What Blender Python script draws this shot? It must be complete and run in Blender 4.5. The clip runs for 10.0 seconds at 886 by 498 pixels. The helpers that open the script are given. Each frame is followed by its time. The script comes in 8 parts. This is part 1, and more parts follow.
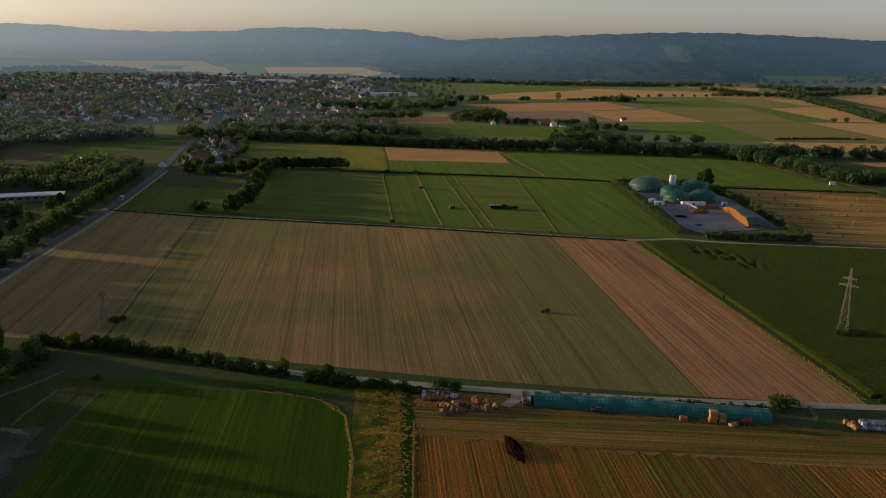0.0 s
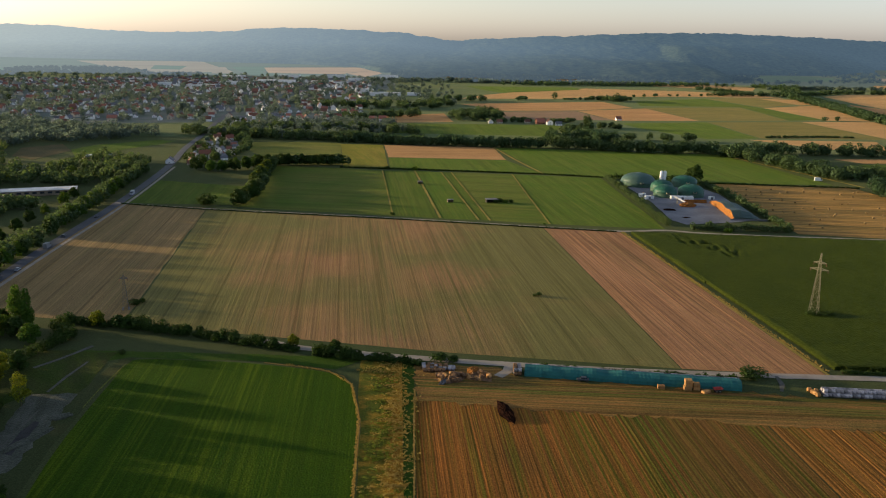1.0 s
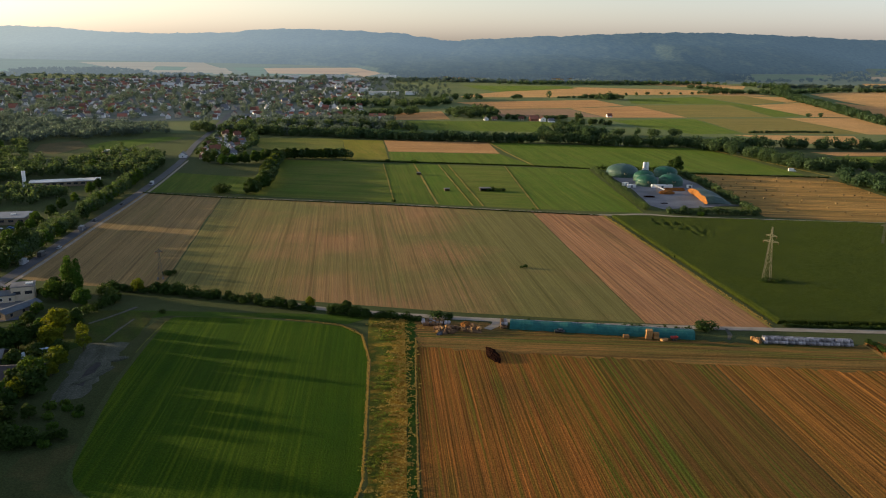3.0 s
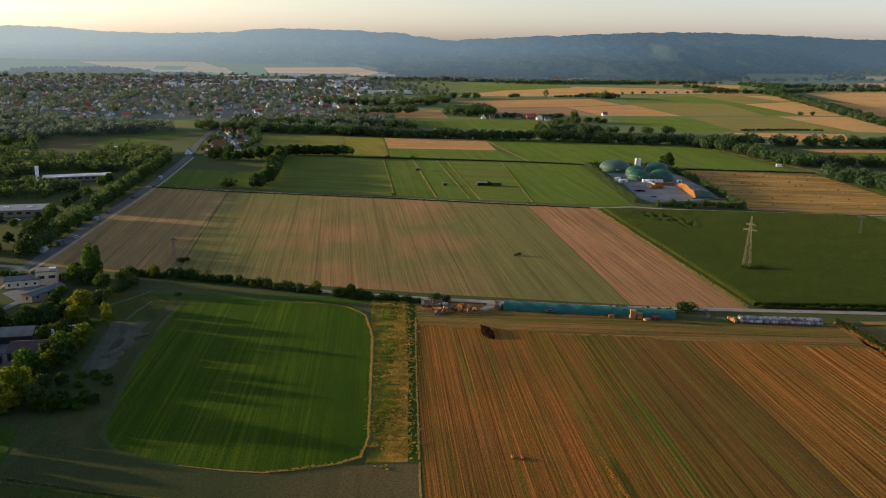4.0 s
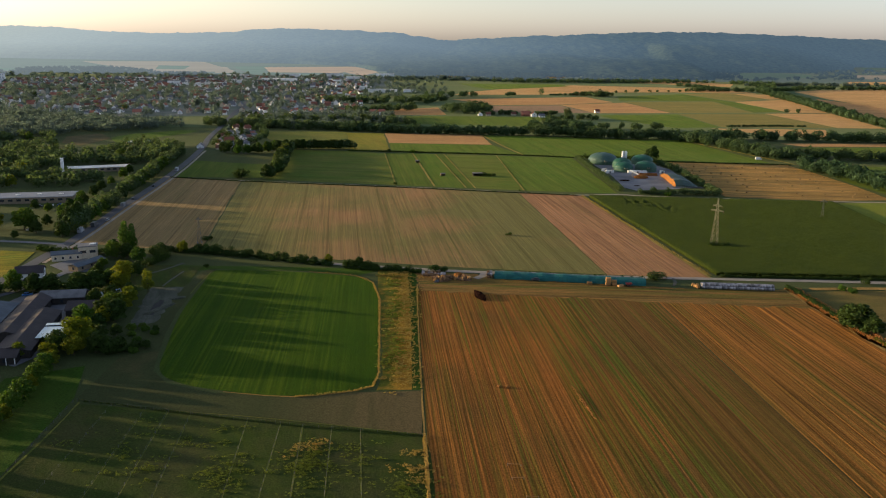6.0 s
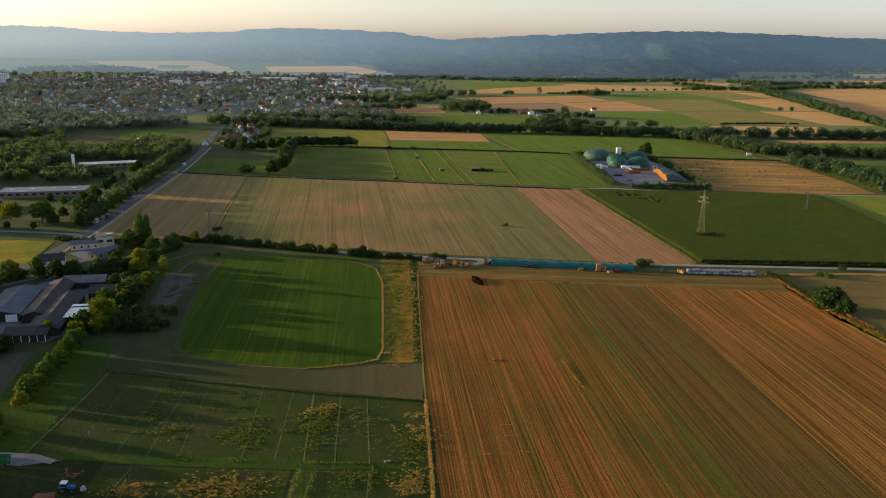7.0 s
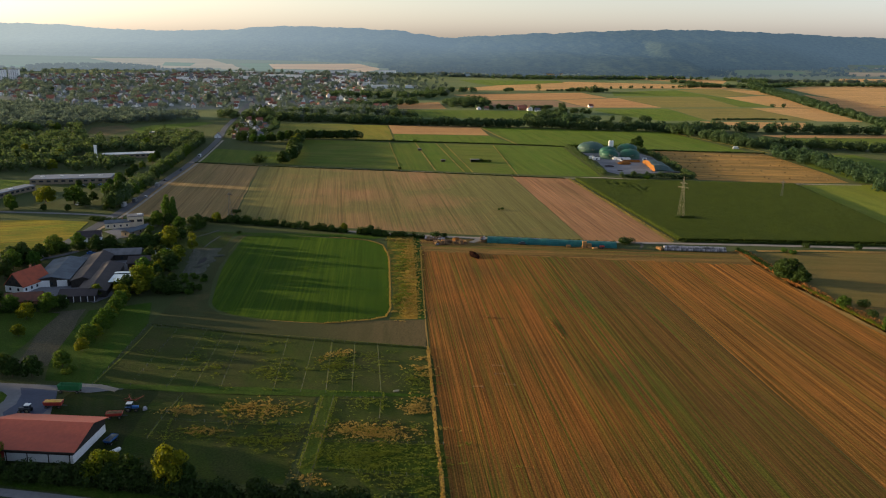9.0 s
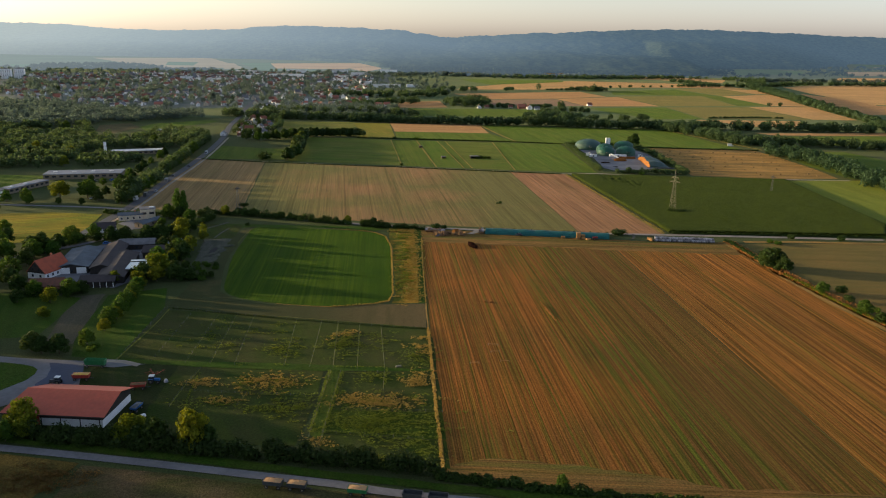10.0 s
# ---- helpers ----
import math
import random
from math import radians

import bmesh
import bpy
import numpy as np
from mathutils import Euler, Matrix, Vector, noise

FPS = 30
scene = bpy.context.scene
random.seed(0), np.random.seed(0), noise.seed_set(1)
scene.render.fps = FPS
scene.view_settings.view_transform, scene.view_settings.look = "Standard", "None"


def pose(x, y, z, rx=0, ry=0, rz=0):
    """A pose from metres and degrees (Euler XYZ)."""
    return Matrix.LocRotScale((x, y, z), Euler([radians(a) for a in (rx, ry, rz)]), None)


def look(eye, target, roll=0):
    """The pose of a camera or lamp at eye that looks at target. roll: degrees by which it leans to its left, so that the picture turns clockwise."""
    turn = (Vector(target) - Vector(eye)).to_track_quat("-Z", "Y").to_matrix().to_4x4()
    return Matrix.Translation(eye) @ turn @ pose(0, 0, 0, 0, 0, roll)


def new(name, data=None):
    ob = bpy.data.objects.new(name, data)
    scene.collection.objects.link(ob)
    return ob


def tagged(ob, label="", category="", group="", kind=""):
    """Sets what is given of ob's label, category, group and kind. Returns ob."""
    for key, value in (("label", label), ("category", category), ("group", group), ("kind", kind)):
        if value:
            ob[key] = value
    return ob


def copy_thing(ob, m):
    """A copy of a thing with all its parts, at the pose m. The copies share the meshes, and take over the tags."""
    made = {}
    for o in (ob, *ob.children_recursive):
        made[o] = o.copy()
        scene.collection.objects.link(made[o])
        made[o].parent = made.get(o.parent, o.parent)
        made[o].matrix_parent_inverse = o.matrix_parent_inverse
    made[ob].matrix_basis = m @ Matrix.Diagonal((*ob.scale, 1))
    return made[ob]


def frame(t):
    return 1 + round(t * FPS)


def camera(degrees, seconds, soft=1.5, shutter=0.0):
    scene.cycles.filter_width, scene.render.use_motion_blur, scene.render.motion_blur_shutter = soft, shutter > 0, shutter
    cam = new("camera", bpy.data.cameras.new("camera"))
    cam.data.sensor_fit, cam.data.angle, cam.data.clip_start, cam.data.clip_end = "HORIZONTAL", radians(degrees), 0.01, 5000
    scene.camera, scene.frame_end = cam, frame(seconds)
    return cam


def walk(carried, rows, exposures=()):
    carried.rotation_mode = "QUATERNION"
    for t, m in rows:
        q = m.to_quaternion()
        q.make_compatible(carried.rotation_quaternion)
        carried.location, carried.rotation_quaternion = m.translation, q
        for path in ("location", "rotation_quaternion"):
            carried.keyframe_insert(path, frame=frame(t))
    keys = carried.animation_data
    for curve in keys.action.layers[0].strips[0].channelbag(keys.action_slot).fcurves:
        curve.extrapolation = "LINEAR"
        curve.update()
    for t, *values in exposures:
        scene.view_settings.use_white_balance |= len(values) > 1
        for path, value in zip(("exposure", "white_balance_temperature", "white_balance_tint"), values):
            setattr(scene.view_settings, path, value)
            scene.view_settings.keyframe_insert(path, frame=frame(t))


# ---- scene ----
cam = camera(58.1, 10.0, soft=1.1)
PATH = [
    (0, (-2.59, 2.096, 111.787), (-2.616, 4.032, 111.284), 1.1),
    (0.5, (-2.33, -9.773, 111.825), (-2.354, -7.837, 111.323), 1.1),
    (1, (-2.046, -21.621, 111.867), (-2.068, -19.685, 111.365), 1.1),
    (1.5, (-1.717, -33.495, 111.909), (-1.738, -31.559, 111.407), 1.0),
    (2, (-1.344, -45.365, 111.947), (-1.364, -43.429, 111.446), 1.0),
    (2.5, (-0.974, -57.219, 111.992), (-0.993, -55.283, 111.491), 0.9),
    (4, (-0.073, -92.861, 112.117), (-0.087, -90.925, 111.615), 0.9),
    (4.5, (0.196, -104.778, 112.147), (0.183, -102.842, 111.645), 0.8),
    (5, (0.381, -116.713, 112.161), (0.369, -114.778, 111.658), 0.9),
    (5.5, (0.483, -128.517, 112.175), (0.472, -126.581, 111.673), 0.9),
    (7, (0.77, -162.982, 112.238), (0.762, -161.046, 111.734), 0.8),
    (7.5, (0.935, -174.214, 112.199), (0.926, -172.278, 111.695), 0.8),
    (8, (1.156, -185.243, 112.163), (1.147, -183.308, 111.658), 0.8),
    (8.5, (1.324, -196.162, 112.129), (1.315, -194.227, 111.622), 0.9),
    (9, (1.527, -206.833, 112.104), (1.516, -204.899, 111.596), 0.9),
    (9.5, (1.922, -217.091, 112.112), (1.91, -215.157, 111.604), 0.9),
    (10, (2.464, -227.035, 112.141), (2.45, -225.101, 111.632), 0.9),
]
EXPOSURES = [(0.0, 0.25, 5900, 7), (0.3, 0.90, 5900, 7), (0.7, 1.05, 5900, 7), (5.0, 1.07, 5900, 7), (8.0, 1.11, 5900, 7), (10.0, 1.12, 5900, 7)]
walk(cam, [(t, look(eye, at, lean)) for t, eye, at, lean in PATH], EXPOSURES)

# ---- light ----
SUN_TO = Vector((-0.972, 0.235, 0.0)).normalized()   # the way to the sun, over the ground
SUN_UP = 5.8                                          # its height in degrees
world = bpy.data.worlds.new("sky")
scene.world = world
world.use_nodes = True
wn = world.node_tree
wn.nodes.clear()
sky = wn.nodes.new("ShaderNodeTexSky")
sky.sky_type = "NISHITA"
sky.sun_disc = False
sky.sun_elevation = radians(SUN_UP)
sky.sun_rotation = math.atan2(SUN_TO.x, SUN_TO.y)
sky.air_density, sky.dust_density, sky.ozone_density = 1.0, 1.0, 1.0
back = wn.nodes.new("ShaderNodeBackground")
back.inputs["Strength"].default_value = 0.14
wout = wn.nodes.new("ShaderNodeOutputWorld")
soft = wn.nodes.new("ShaderNodeHueSaturation")          # thin evening haze takes colour out of the sky
soft.inputs["Saturation"].default_value = 0.55
wn.links.new(sky.outputs[0], soft.inputs["Color"])
tint = wn.nodes.new("ShaderNodeMix")                     # rosy evening air
tint.data_type, tint.blend_type = "RGBA", "MULTIPLY"
tint.inputs[0].default_value = 1.0
ray = wn.nodes.new("ShaderNodeTexCoord")
facing = wn.nodes.new("ShaderNodeVectorMath")            # how far a part of the sky lies towards the sun
facing.operation = "DOT_PRODUCT"
facing.inputs[1].default_value = SUN_TO
wn.links.new(ray.outputs["Generated"], facing.inputs[0])
warm = wn.nodes.new("ShaderNodeMapRange")
warm.inputs["From Min"].default_value, warm.inputs["From Max"].default_value = -0.35, 0.65
wn.links.new(facing.outputs["Value"], warm.inputs["Value"])
air = wn.nodes.new("ShaderNodeMix")
air.data_type = "RGBA"
air.inputs[6].default_value, air.inputs[7].default_value = (0.97, 0.985, 1.20, 1.0), (1.03, 0.985, 0.97, 1.0)
wn.links.new(warm.outputs["Result"], air.inputs[0])
wn.links.new(air.outputs[2], tint.inputs[7])
wn.links.new(soft.outputs[0], tint.inputs[6])
wn.links.new(tint.outputs[2], back.inputs[0])
wn.links.new(back.outputs[0], wout.inputs[0])

sun_data = bpy.data.lights.new("sun", "SUN")
sun_data.energy, sun_data.angle, sun_data.color = 5.0, radians(1.2), (1.0, 0.70, 0.37)
sun = new("sun", sun_data)
rise = math.tan(radians(SUN_UP))
sun.matrix_world = look((SUN_TO.x * 100, SUN_TO.y * 100, 100 * rise), (0, 0, 0))

# ---- materials ----


def base_mat(name, rough=0.9, spec=0.2, metal=0.0):
    m = bpy.data.materials.new(name)
    m.use_nodes = True
    nt = m.node_tree
    b = nt.nodes["Principled BSDF"]
    b.inputs["Roughness"].default_value = rough
    b.inputs["Specular IOR Level"].default_value = spec
    b.inputs["Metallic"].default_value = metal
    return m, nt, b


def node(nt, kind, **values):
    n = nt.nodes.new(kind)
    for k, v in values.items():
        n.inputs[k].default_value = v
    return n


def mix_rgb(nt, fac, a, b, mode="MIX"):
    n = nt.nodes.new("ShaderNodeMix")
    n.data_type, n.blend_type = "RGBA", mode
    for slot, v in ((0, fac), (6, a), (7, b)):
        if isinstance(v, (int, float)):
            n.inputs[slot].default_value = v
        elif isinstance(v, tuple):
            n.inputs[slot].default_value = (*v, 1.0)
        else:
            nt.links.new(v, n.inputs[slot])
    return n.outputs[2]


def ramp(nt, src, lo, hi):
    n = nt.nodes.new("ShaderNodeMapRange")
    n.inputs["From Min"].default_value, n.inputs["From Max"].default_value = lo, hi
    nt.links.new(src, n.inputs["Value"])
    return n.outputs["Result"]


def coords(nt, angle=0.0, scale=(1, 1, 1)):
    tc = nt.nodes.new("ShaderNodeTexCoord")
    mp = nt.nodes.new("ShaderNodeMapping")
    mp.vector_type = "TEXTURE"
    mp.inputs["Rotation"].default_value = (0, 0, angle)
    mp.inputs["Scale"].default_value = scale
    nt.links.new(tc.outputs["Object"], mp.inputs["Vector"])
    return mp.outputs["Vector"]


def noise_of(nt, vec, scale, detail=3.0):
    n = node(nt, "ShaderNodeTexNoise", Scale=scale, Detail=detail)
    nt.links.new(vec, n.inputs["Vector"])
    return n.outputs["Fac"]


def bump(nt, b, height, strength, distance):
    n = node(nt, "ShaderNodeBump", Strength=strength, Distance=distance)
    nt.links.new(height, n.inputs["Height"])
    nt.links.new(n.outputs["Normal"], b.inputs["Normal"])


def plain(name, a, b2=None, scale=0.6, rough=0.7, spec=0.3, metal=0.0, relief=0.02, vary=0.0):
    """A surface with two tones in blotches and a fine grain."""
    m, nt, b = base_mat(name, rough, spec, metal)
    b2 = b2 or tuple(c * 0.72 for c in a)
    v = coords(nt)
    big = ramp(nt, noise_of(nt, v, scale, 4), 0.35, 0.65)
    fine = noise_of(nt, v, scale * 9, 3)
    col = mix_rgb(nt, big, a, b2)
    col = mix_rgb(nt, ramp(nt, fine, 0.3, 0.8), col, mix_rgb(nt, 1.0, col, (0.78, 0.78, 0.78), "MULTIPLY"))
    if vary:
        oi = nt.nodes.new("ShaderNodeObjectInfo")
        hs = node(nt, "ShaderNodeHueSaturation")
        mr = nt.nodes.new("ShaderNodeMapRange")
        mr.inputs["To Min"].default_value, mr.inputs["To Max"].default_value = 1 - vary, 1 + vary
        nt.links.new(oi.outputs["Random"], mr.inputs["Value"])
        nt.links.new(mr.outputs["Result"], hs.inputs["Value"])
        nt.links.new(col, hs.inputs["Color"])
        col = hs.outputs["Color"]
    nt.links.new(col, b.inputs["Base Color"])
    if relief:
        bump(nt, b, fine, 0.5, relief)
    return m


def field_mat(name, a, b2, c, way, period=3.0, stripes=0.5, blotch=0.012, rough=0.95, relief=0.12, tram=0.0, tramgap=18.0, lines=0.0, linegap=2.4, sheen=0.03, sides=(), band=None):
    """A field: rows along `way`, streaks of different length, large blotches, grain. a, b2: the two main tones, c: the tone of the streaks."""
    m, nt, b = base_mat(name, rough, 0.05)
    b.inputs["Sheen Weight"].default_value = sheen          # stalks and blades seen along the ground
    b.inputs["Sheen Roughness"].default_value = 0.45
    b.inputs["Sheen Tint"].default_value = (*[x / max(b2) for x in b2], 1.0)
    ang = math.atan2(way[1], way[0])
    v = coords(nt)
    rows = coords(nt, ang, (70.0, period, 1.0))
    long_ = coords(nt, ang, (160.0, period * 3.1, 1.0))
    big = ramp(nt, noise_of(nt, v, blotch, 5), 0.36, 0.64)
    mid = ramp(nt, noise_of(nt, v, blotch * 11, 4), 0.3, 0.75)
    for at0, at1, much in sides:                           # the second tone gains towards one side of the plot
        sep = nt.nodes.new("ShaderNodeSeparateXYZ")
        nt.links.new(coords(nt, ang), sep.inputs[0])
        add = nt.nodes.new("ShaderNodeMath")
        add.operation, add.use_clamp = "MULTIPLY_ADD", True
        nt.links.new(ramp(nt, sep.outputs["Y"], at0, at1), add.inputs[0])
        add.inputs[1].default_value = much
        nt.links.new(big, add.inputs[2])
        big = add.outputs[0]
    col = mix_rgb(nt, big, a, b2)
    s1 = ramp(nt, noise_of(nt, rows, 1.0, 2), 0.42, 0.62)
    s2 = ramp(nt, noise_of(nt, long_, 1.0, 3), 0.45, 0.7)
    crowd = ramp(nt, noise_of(nt, coords(nt, ang, (260.0, period * 9.0, 1.0)), 1.0, 3), 0.36, 0.62)   # streaks stand in groups
    def scaled(x, k):
        mm = nt.nodes.new("ShaderNodeMath")
        mm.operation = "MULTIPLY"
        nt.links.new(x, mm.inputs[0])
        mm.inputs[1].default_value = k
        return mm.outputs[0]
    def both(x, y):
        mm = nt.nodes.new("ShaderNodeMath")
        mm.operation = "MULTIPLY"
        nt.links.new(x, mm.inputs[0])
        nt.links.new(y, mm.inputs[1])
        return mm.outputs[0]
    if band:                                               # streaks crowd along one line of the plot
        sep = nt.nodes.new("ShaderNodeSeparateXYZ")
        nt.links.new(coords(nt, ang), sep.inputs[0])
        near = both(ramp(nt, sep.outputs["Y"], band[0], band[1]), ramp(nt, sep.outputs["Y"], band[2], band[1]))
        thick = ramp(nt, noise_of(nt, coords(nt, ang, (90.0, period * 1.6, 1.0)), 1.0, 2), 0.46, 0.58)
        col = mix_rgb(nt, scaled(both(near, thick), 0.85), col, c)
    col = mix_rgb(nt, scaled(both(s1, crowd), stripes), col, c)
    dark = mix_rgb(nt, 1.0, col, (0.62, 0.66, 0.6), "MULTIPLY")
    col = mix_rgb(nt, scaled(s2, stripes * 0.9), col, dark)
    col = mix_rgb(nt, scaled(mid, 0.35), col, mix_rgb(nt, 1.0, col, (0.72, 0.75, 0.7), "MULTIPLY"))
    if tram:
        w = nt.nodes.new("ShaderNodeTexWave")
        w.wave_type, w.bands_direction, w.wave_profile = "BANDS", "Y", "SIN"
        w.inputs["Scale"].default_value = 0.314 / tramgap * 1.0
        w.inputs["Distortion"].default_value = 0.0
        nt.links.new(coords(nt, ang), w.inputs["Vector"])
        col = mix_rgb(nt, scaled(ramp(nt, w.outputs["Fac"], 0.975, 0.998), tram), col, mix_rgb(nt, 1.0, col, (0.5, 0.5, 0.45), "MULTIPLY"))
    if lines:
        for size, shift, lo, hi, tone in ((0.42, 0.0, 0.5, 0.58, (0.36, 0.38, 0.36)), (0.24, 3.7, 0.52, 0.60, (1.9, 1.75, 1.35)), (0.95, 9.1, 0.5, 0.62, (0.78, 0.78, 0.76))):
            vec = coords(nt, ang + 0.002 * shift, (120.0, linegap * size, 1.0))
            thin = ramp(nt, noise_of(nt, vec, 1.0, 2), lo, hi)
            col = mix_rgb(nt, scaled(thin, lines), col, mix_rgb(nt, 1.0, col, tone, "MULTIPLY"))
    grain = noise_of(nt, v, 1.6, 5)
    col = mix_rgb(nt, scaled(ramp(nt, grain, 0.44, 0.62), 0.75), col, mix_rgb(nt, 1.0, col, (0.55, 0.58, 0.5), "MULTIPLY"))
    col = mix_rgb(nt, scaled(ramp(nt, noise_of(nt, v, 3.1, 3), 0.53, 0.66), 0.65), col, mix_rgb(nt, 1.0, col, (1.7, 1.65, 1.5), "MULTIPLY"))
    nt.links.new(col, b.inputs["Base Color"])
    bump(nt, b, grain, 0.8, relief)
    return m


def leaf_mat(name, a, b2, warm=0.25, thru=(1.5, 1.35, 0.6), deep=(0.35, 0.42, 0.35)):
    """Foliage: tone by tree and by leaf clump, some light through it."""
    m, nt, b = base_mat(name, 0.75, 0.15)
    oi = nt.nodes.new("ShaderNodeObjectInfo")
    ge = nt.nodes.new("ShaderNodeNewGeometry")
    col = mix_rgb(nt, oi.outputs["Random"], a, b2)
    col = mix_rgb(nt, ramp(nt, ge.outputs["Random Per Island"], 0.0, 1.6), col, mix_rgb(nt, 1.0, col, deep, "MULTIPLY"))
    nt.links.new(col, b.inputs["Base Color"])
    tr = nt.nodes.new("ShaderNodeBsdfTranslucent")
    nt.links.new(mix_rgb(nt, 1.0, col, thru, "MULTIPLY"), tr.inputs["Color"])
    mx = nt.nodes.new("ShaderNodeMixShader")
    mx.inputs[0].default_value = warm
    nt.links.new(b.outputs[0], mx.inputs[1])
    nt.links.new(tr.outputs[0], mx.inputs[2])
    nt.links.new(mx.outputs[0], nt.nodes["Material Output"].inputs["Surface"])
    return m


ROW = (0.09, -1.0)
ROW_B = (0.135, -1.0)
GROUND = field_mat("rough_grass_ground", (0.040, 0.056, 0.020), (0.052, 0.060, 0.024), (0.036, 0.052, 0.016), ROW, 6, 0.4)
STUBBLE_F = field_mat("stubble_rows_brown", (0.248, 0.092, 0.019), (0.132, 0.068, 0.019), (0.070, 0.100, 0.010), ROW, 0.9, 0.8, 0.016, lines=0.6, linegap=1.25, sides=((-60, -59, -0.25), (48, 84, 0.85)), band=(50, 72, 92))
HEADLAND = field_mat("headland_stubble", (0.225, 0.114, 0.036), (0.145, 0.094, 0.030), (0.080, 0.090, 0.018), (1, -0.04), 1.6, 1.0, 0.05, lines=0.5, linegap=3.0)
ASPHALT_BLUE = plain("bluish_paving", (0.056, 0.070, 0.110), (0.046, 0.056, 0.090), 0.12, 0.8, 0.2)
DULL_STUBBLE = field_mat("dull_stubble", (0.165, 0.105, 0.032), (0.110, 0.090, 0.028), (0.085, 0.080, 0.022), (1, -0.05), 3, 0.7, 0.02)
PALE_RUBBLE = plain("pale_rubble", (0.105, 0.102, 0.086), (0.078, 0.076, 0.062), 0.5, 0.95, 0.05, relief=0.2)
FAR_PLAIN = field_mat("far_plain", (0.070, 0.105, 0.046), (0.100, 0.115, 0.050), (0.075, 0.100, 0.042), (1, 0.15), 20, 0.5, 0.006)
DIRT_WARM = field_mat("warm_bare_earth", (0.098, 0.070, 0.034), (0.054, 0.050, 0.024), (0.044, 0.047, 0.018), (1, -0.12), 6, 0.4, 0.035, relief=0.05)
YELLOW_PLOT = field_mat("yellow_flowering_plot", (0.24, 0.18, 0.016), (0.11, 0.135, 0.013), (0.24, 0.14, 0.02), (1, 0.35), 6, 0.9, 0.04, lines=0.4, linegap=8)
GRASS_PALE = field_mat("pale_green_crop", (0.135, 0.165, 0.020), (0.165, 0.175, 0.026), (0.10, 0.13, 0.015), (0.13, -1), 4, 0.5, 0.02)
DRYPATCH = field_mat("dry_patchy_field", (0.074, 0.054, 0.030), (0.040, 0.044, 0.013), (0.095, 0.062, 0.036), (1, 0.35), 3, 0.8, 0.06, relief=0.3)
LANE = plain("pale_lane", (0.175, 0.172, 0.178), (0.135, 0.132, 0.137), 0.1, 0.9, 0.1)
FENCE_GRASS = field_mat("fence_grass", (0.30, 0.215, 0.050), (0.21, 0.17, 0.040), (0.12, 0.13, 0.022), ROW, 1, 0.5, 0.06, relief=0.25)
# darker grey than STEEL, for the two smaller pylons and the fences
STEEL_DARK = plain("dark_grey_steel", (0.10, 0.10, 0.095), (0.075, 0.075, 0.07), 0.8, 0.7, 0.3)
STUBBLE_F2 = field_mat("stubble_rows_tan", (0.275, 0.114, 0.024), (0.212, 0.094, 0.022), (0.092, 0.095, 0.012), ROW, 1.0, 0.7, 0.016, lines=0.8, linegap=1.6)
STUBBLE_B = field_mat("stubble_greening", (0.290, 0.150, 0.075), (0.146, 0.130, 0.046), (0.122, 0.115, 0.037), ROW_B, 2.0, 0.6, 0.012, tram=0.4, lines=0.32, linegap=1.5, sides=((48, 80, 0.8), (-30, -85, 0.75)))
STUBBLE_A = field_mat("stubble_pale_brown", (0.255, 0.168, 0.078), (0.212, 0.146, 0.069), (0.155, 0.135, 0.052), ROW_B, 2.4, 0.45, 0.011, tram=0.5, lines=0.3)
STUBBLE_C = field_mat("stubble_pink", (0.35, 0.180, 0.092), (0.30, 0.155, 0.08), (0.20, 0.14, 0.055), ROW_B, 2.0, 0.5, 0.02, lines=0.6, linegap=1.8)
STRAW = field_mat("stubble_straw", (0.40, 0.222, 0.066), (0.29, 0.172, 0.054), (0.17, 0.122, 0.042), (1, -0.08), 4, 1.0, 0.02, lines=0.6, linegap=6)
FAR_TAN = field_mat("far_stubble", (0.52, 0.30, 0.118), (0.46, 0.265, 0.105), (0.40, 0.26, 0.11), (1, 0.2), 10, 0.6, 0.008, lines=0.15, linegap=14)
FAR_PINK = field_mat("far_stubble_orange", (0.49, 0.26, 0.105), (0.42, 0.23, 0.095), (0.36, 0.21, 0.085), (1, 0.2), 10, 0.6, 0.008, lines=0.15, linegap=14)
DULL_PINK = field_mat("worked_stubble", (0.24, 0.15, 0.095), (0.20, 0.135, 0.085), (0.17, 0.125, 0.07), (1, 0.2), 10, 0.6, 0.008)
OLIVE = field_mat("olive_crop", (0.150, 0.132, 0.038), (0.176, 0.145, 0.044), (0.12, 0.125, 0.034), (1, 0.2), 8, 0.5, 0.008, lines=0.15, linegap=10)
RIDING = field_mat("sandy_riding_strip", (0.082, 0.072, 0.052), (0.064, 0.060, 0.042), (0.056, 0.058, 0.034), (-0.22, 1), 2, 0.5, 0.05, relief=0.05)
MEADOW = field_mat("mown_meadow", (0.017, 0.044, 0.001), (0.025, 0.050, 0.0012), (0.090, 0.116, 0.002), ROW, 1.0, 0.45, 0.03, relief=0.25, sheen=0.034, lines=0.12, linegap=2.0)
GRASS = field_mat("pasture_green", (0.050, 0.086, 0.009), (0.070, 0.096, 0.013), (0.090, 0.104, 0.017), (0.13, -1), 2.2, 0.8, 0.03, lines=0.2, linegap=3)
GRASS_BRIGHT = field_mat("pasture_bright", (0.058, 0.104, 0.010), (0.078, 0.110, 0.014), (0.106, 0.120, 0.020), (0.13, -1), 2.2, 0.8, 0.03, lines=0.2, linegap=3)
GRASS_DULL = field_mat("pasture_dull", (0.085, 0.112, 0.020), (0.120, 0.122, 0.028), (0.135, 0.122, 0.030), (1, -0.12), 2.4, 0.8, 0.02, lines=0.2, linegap=4)
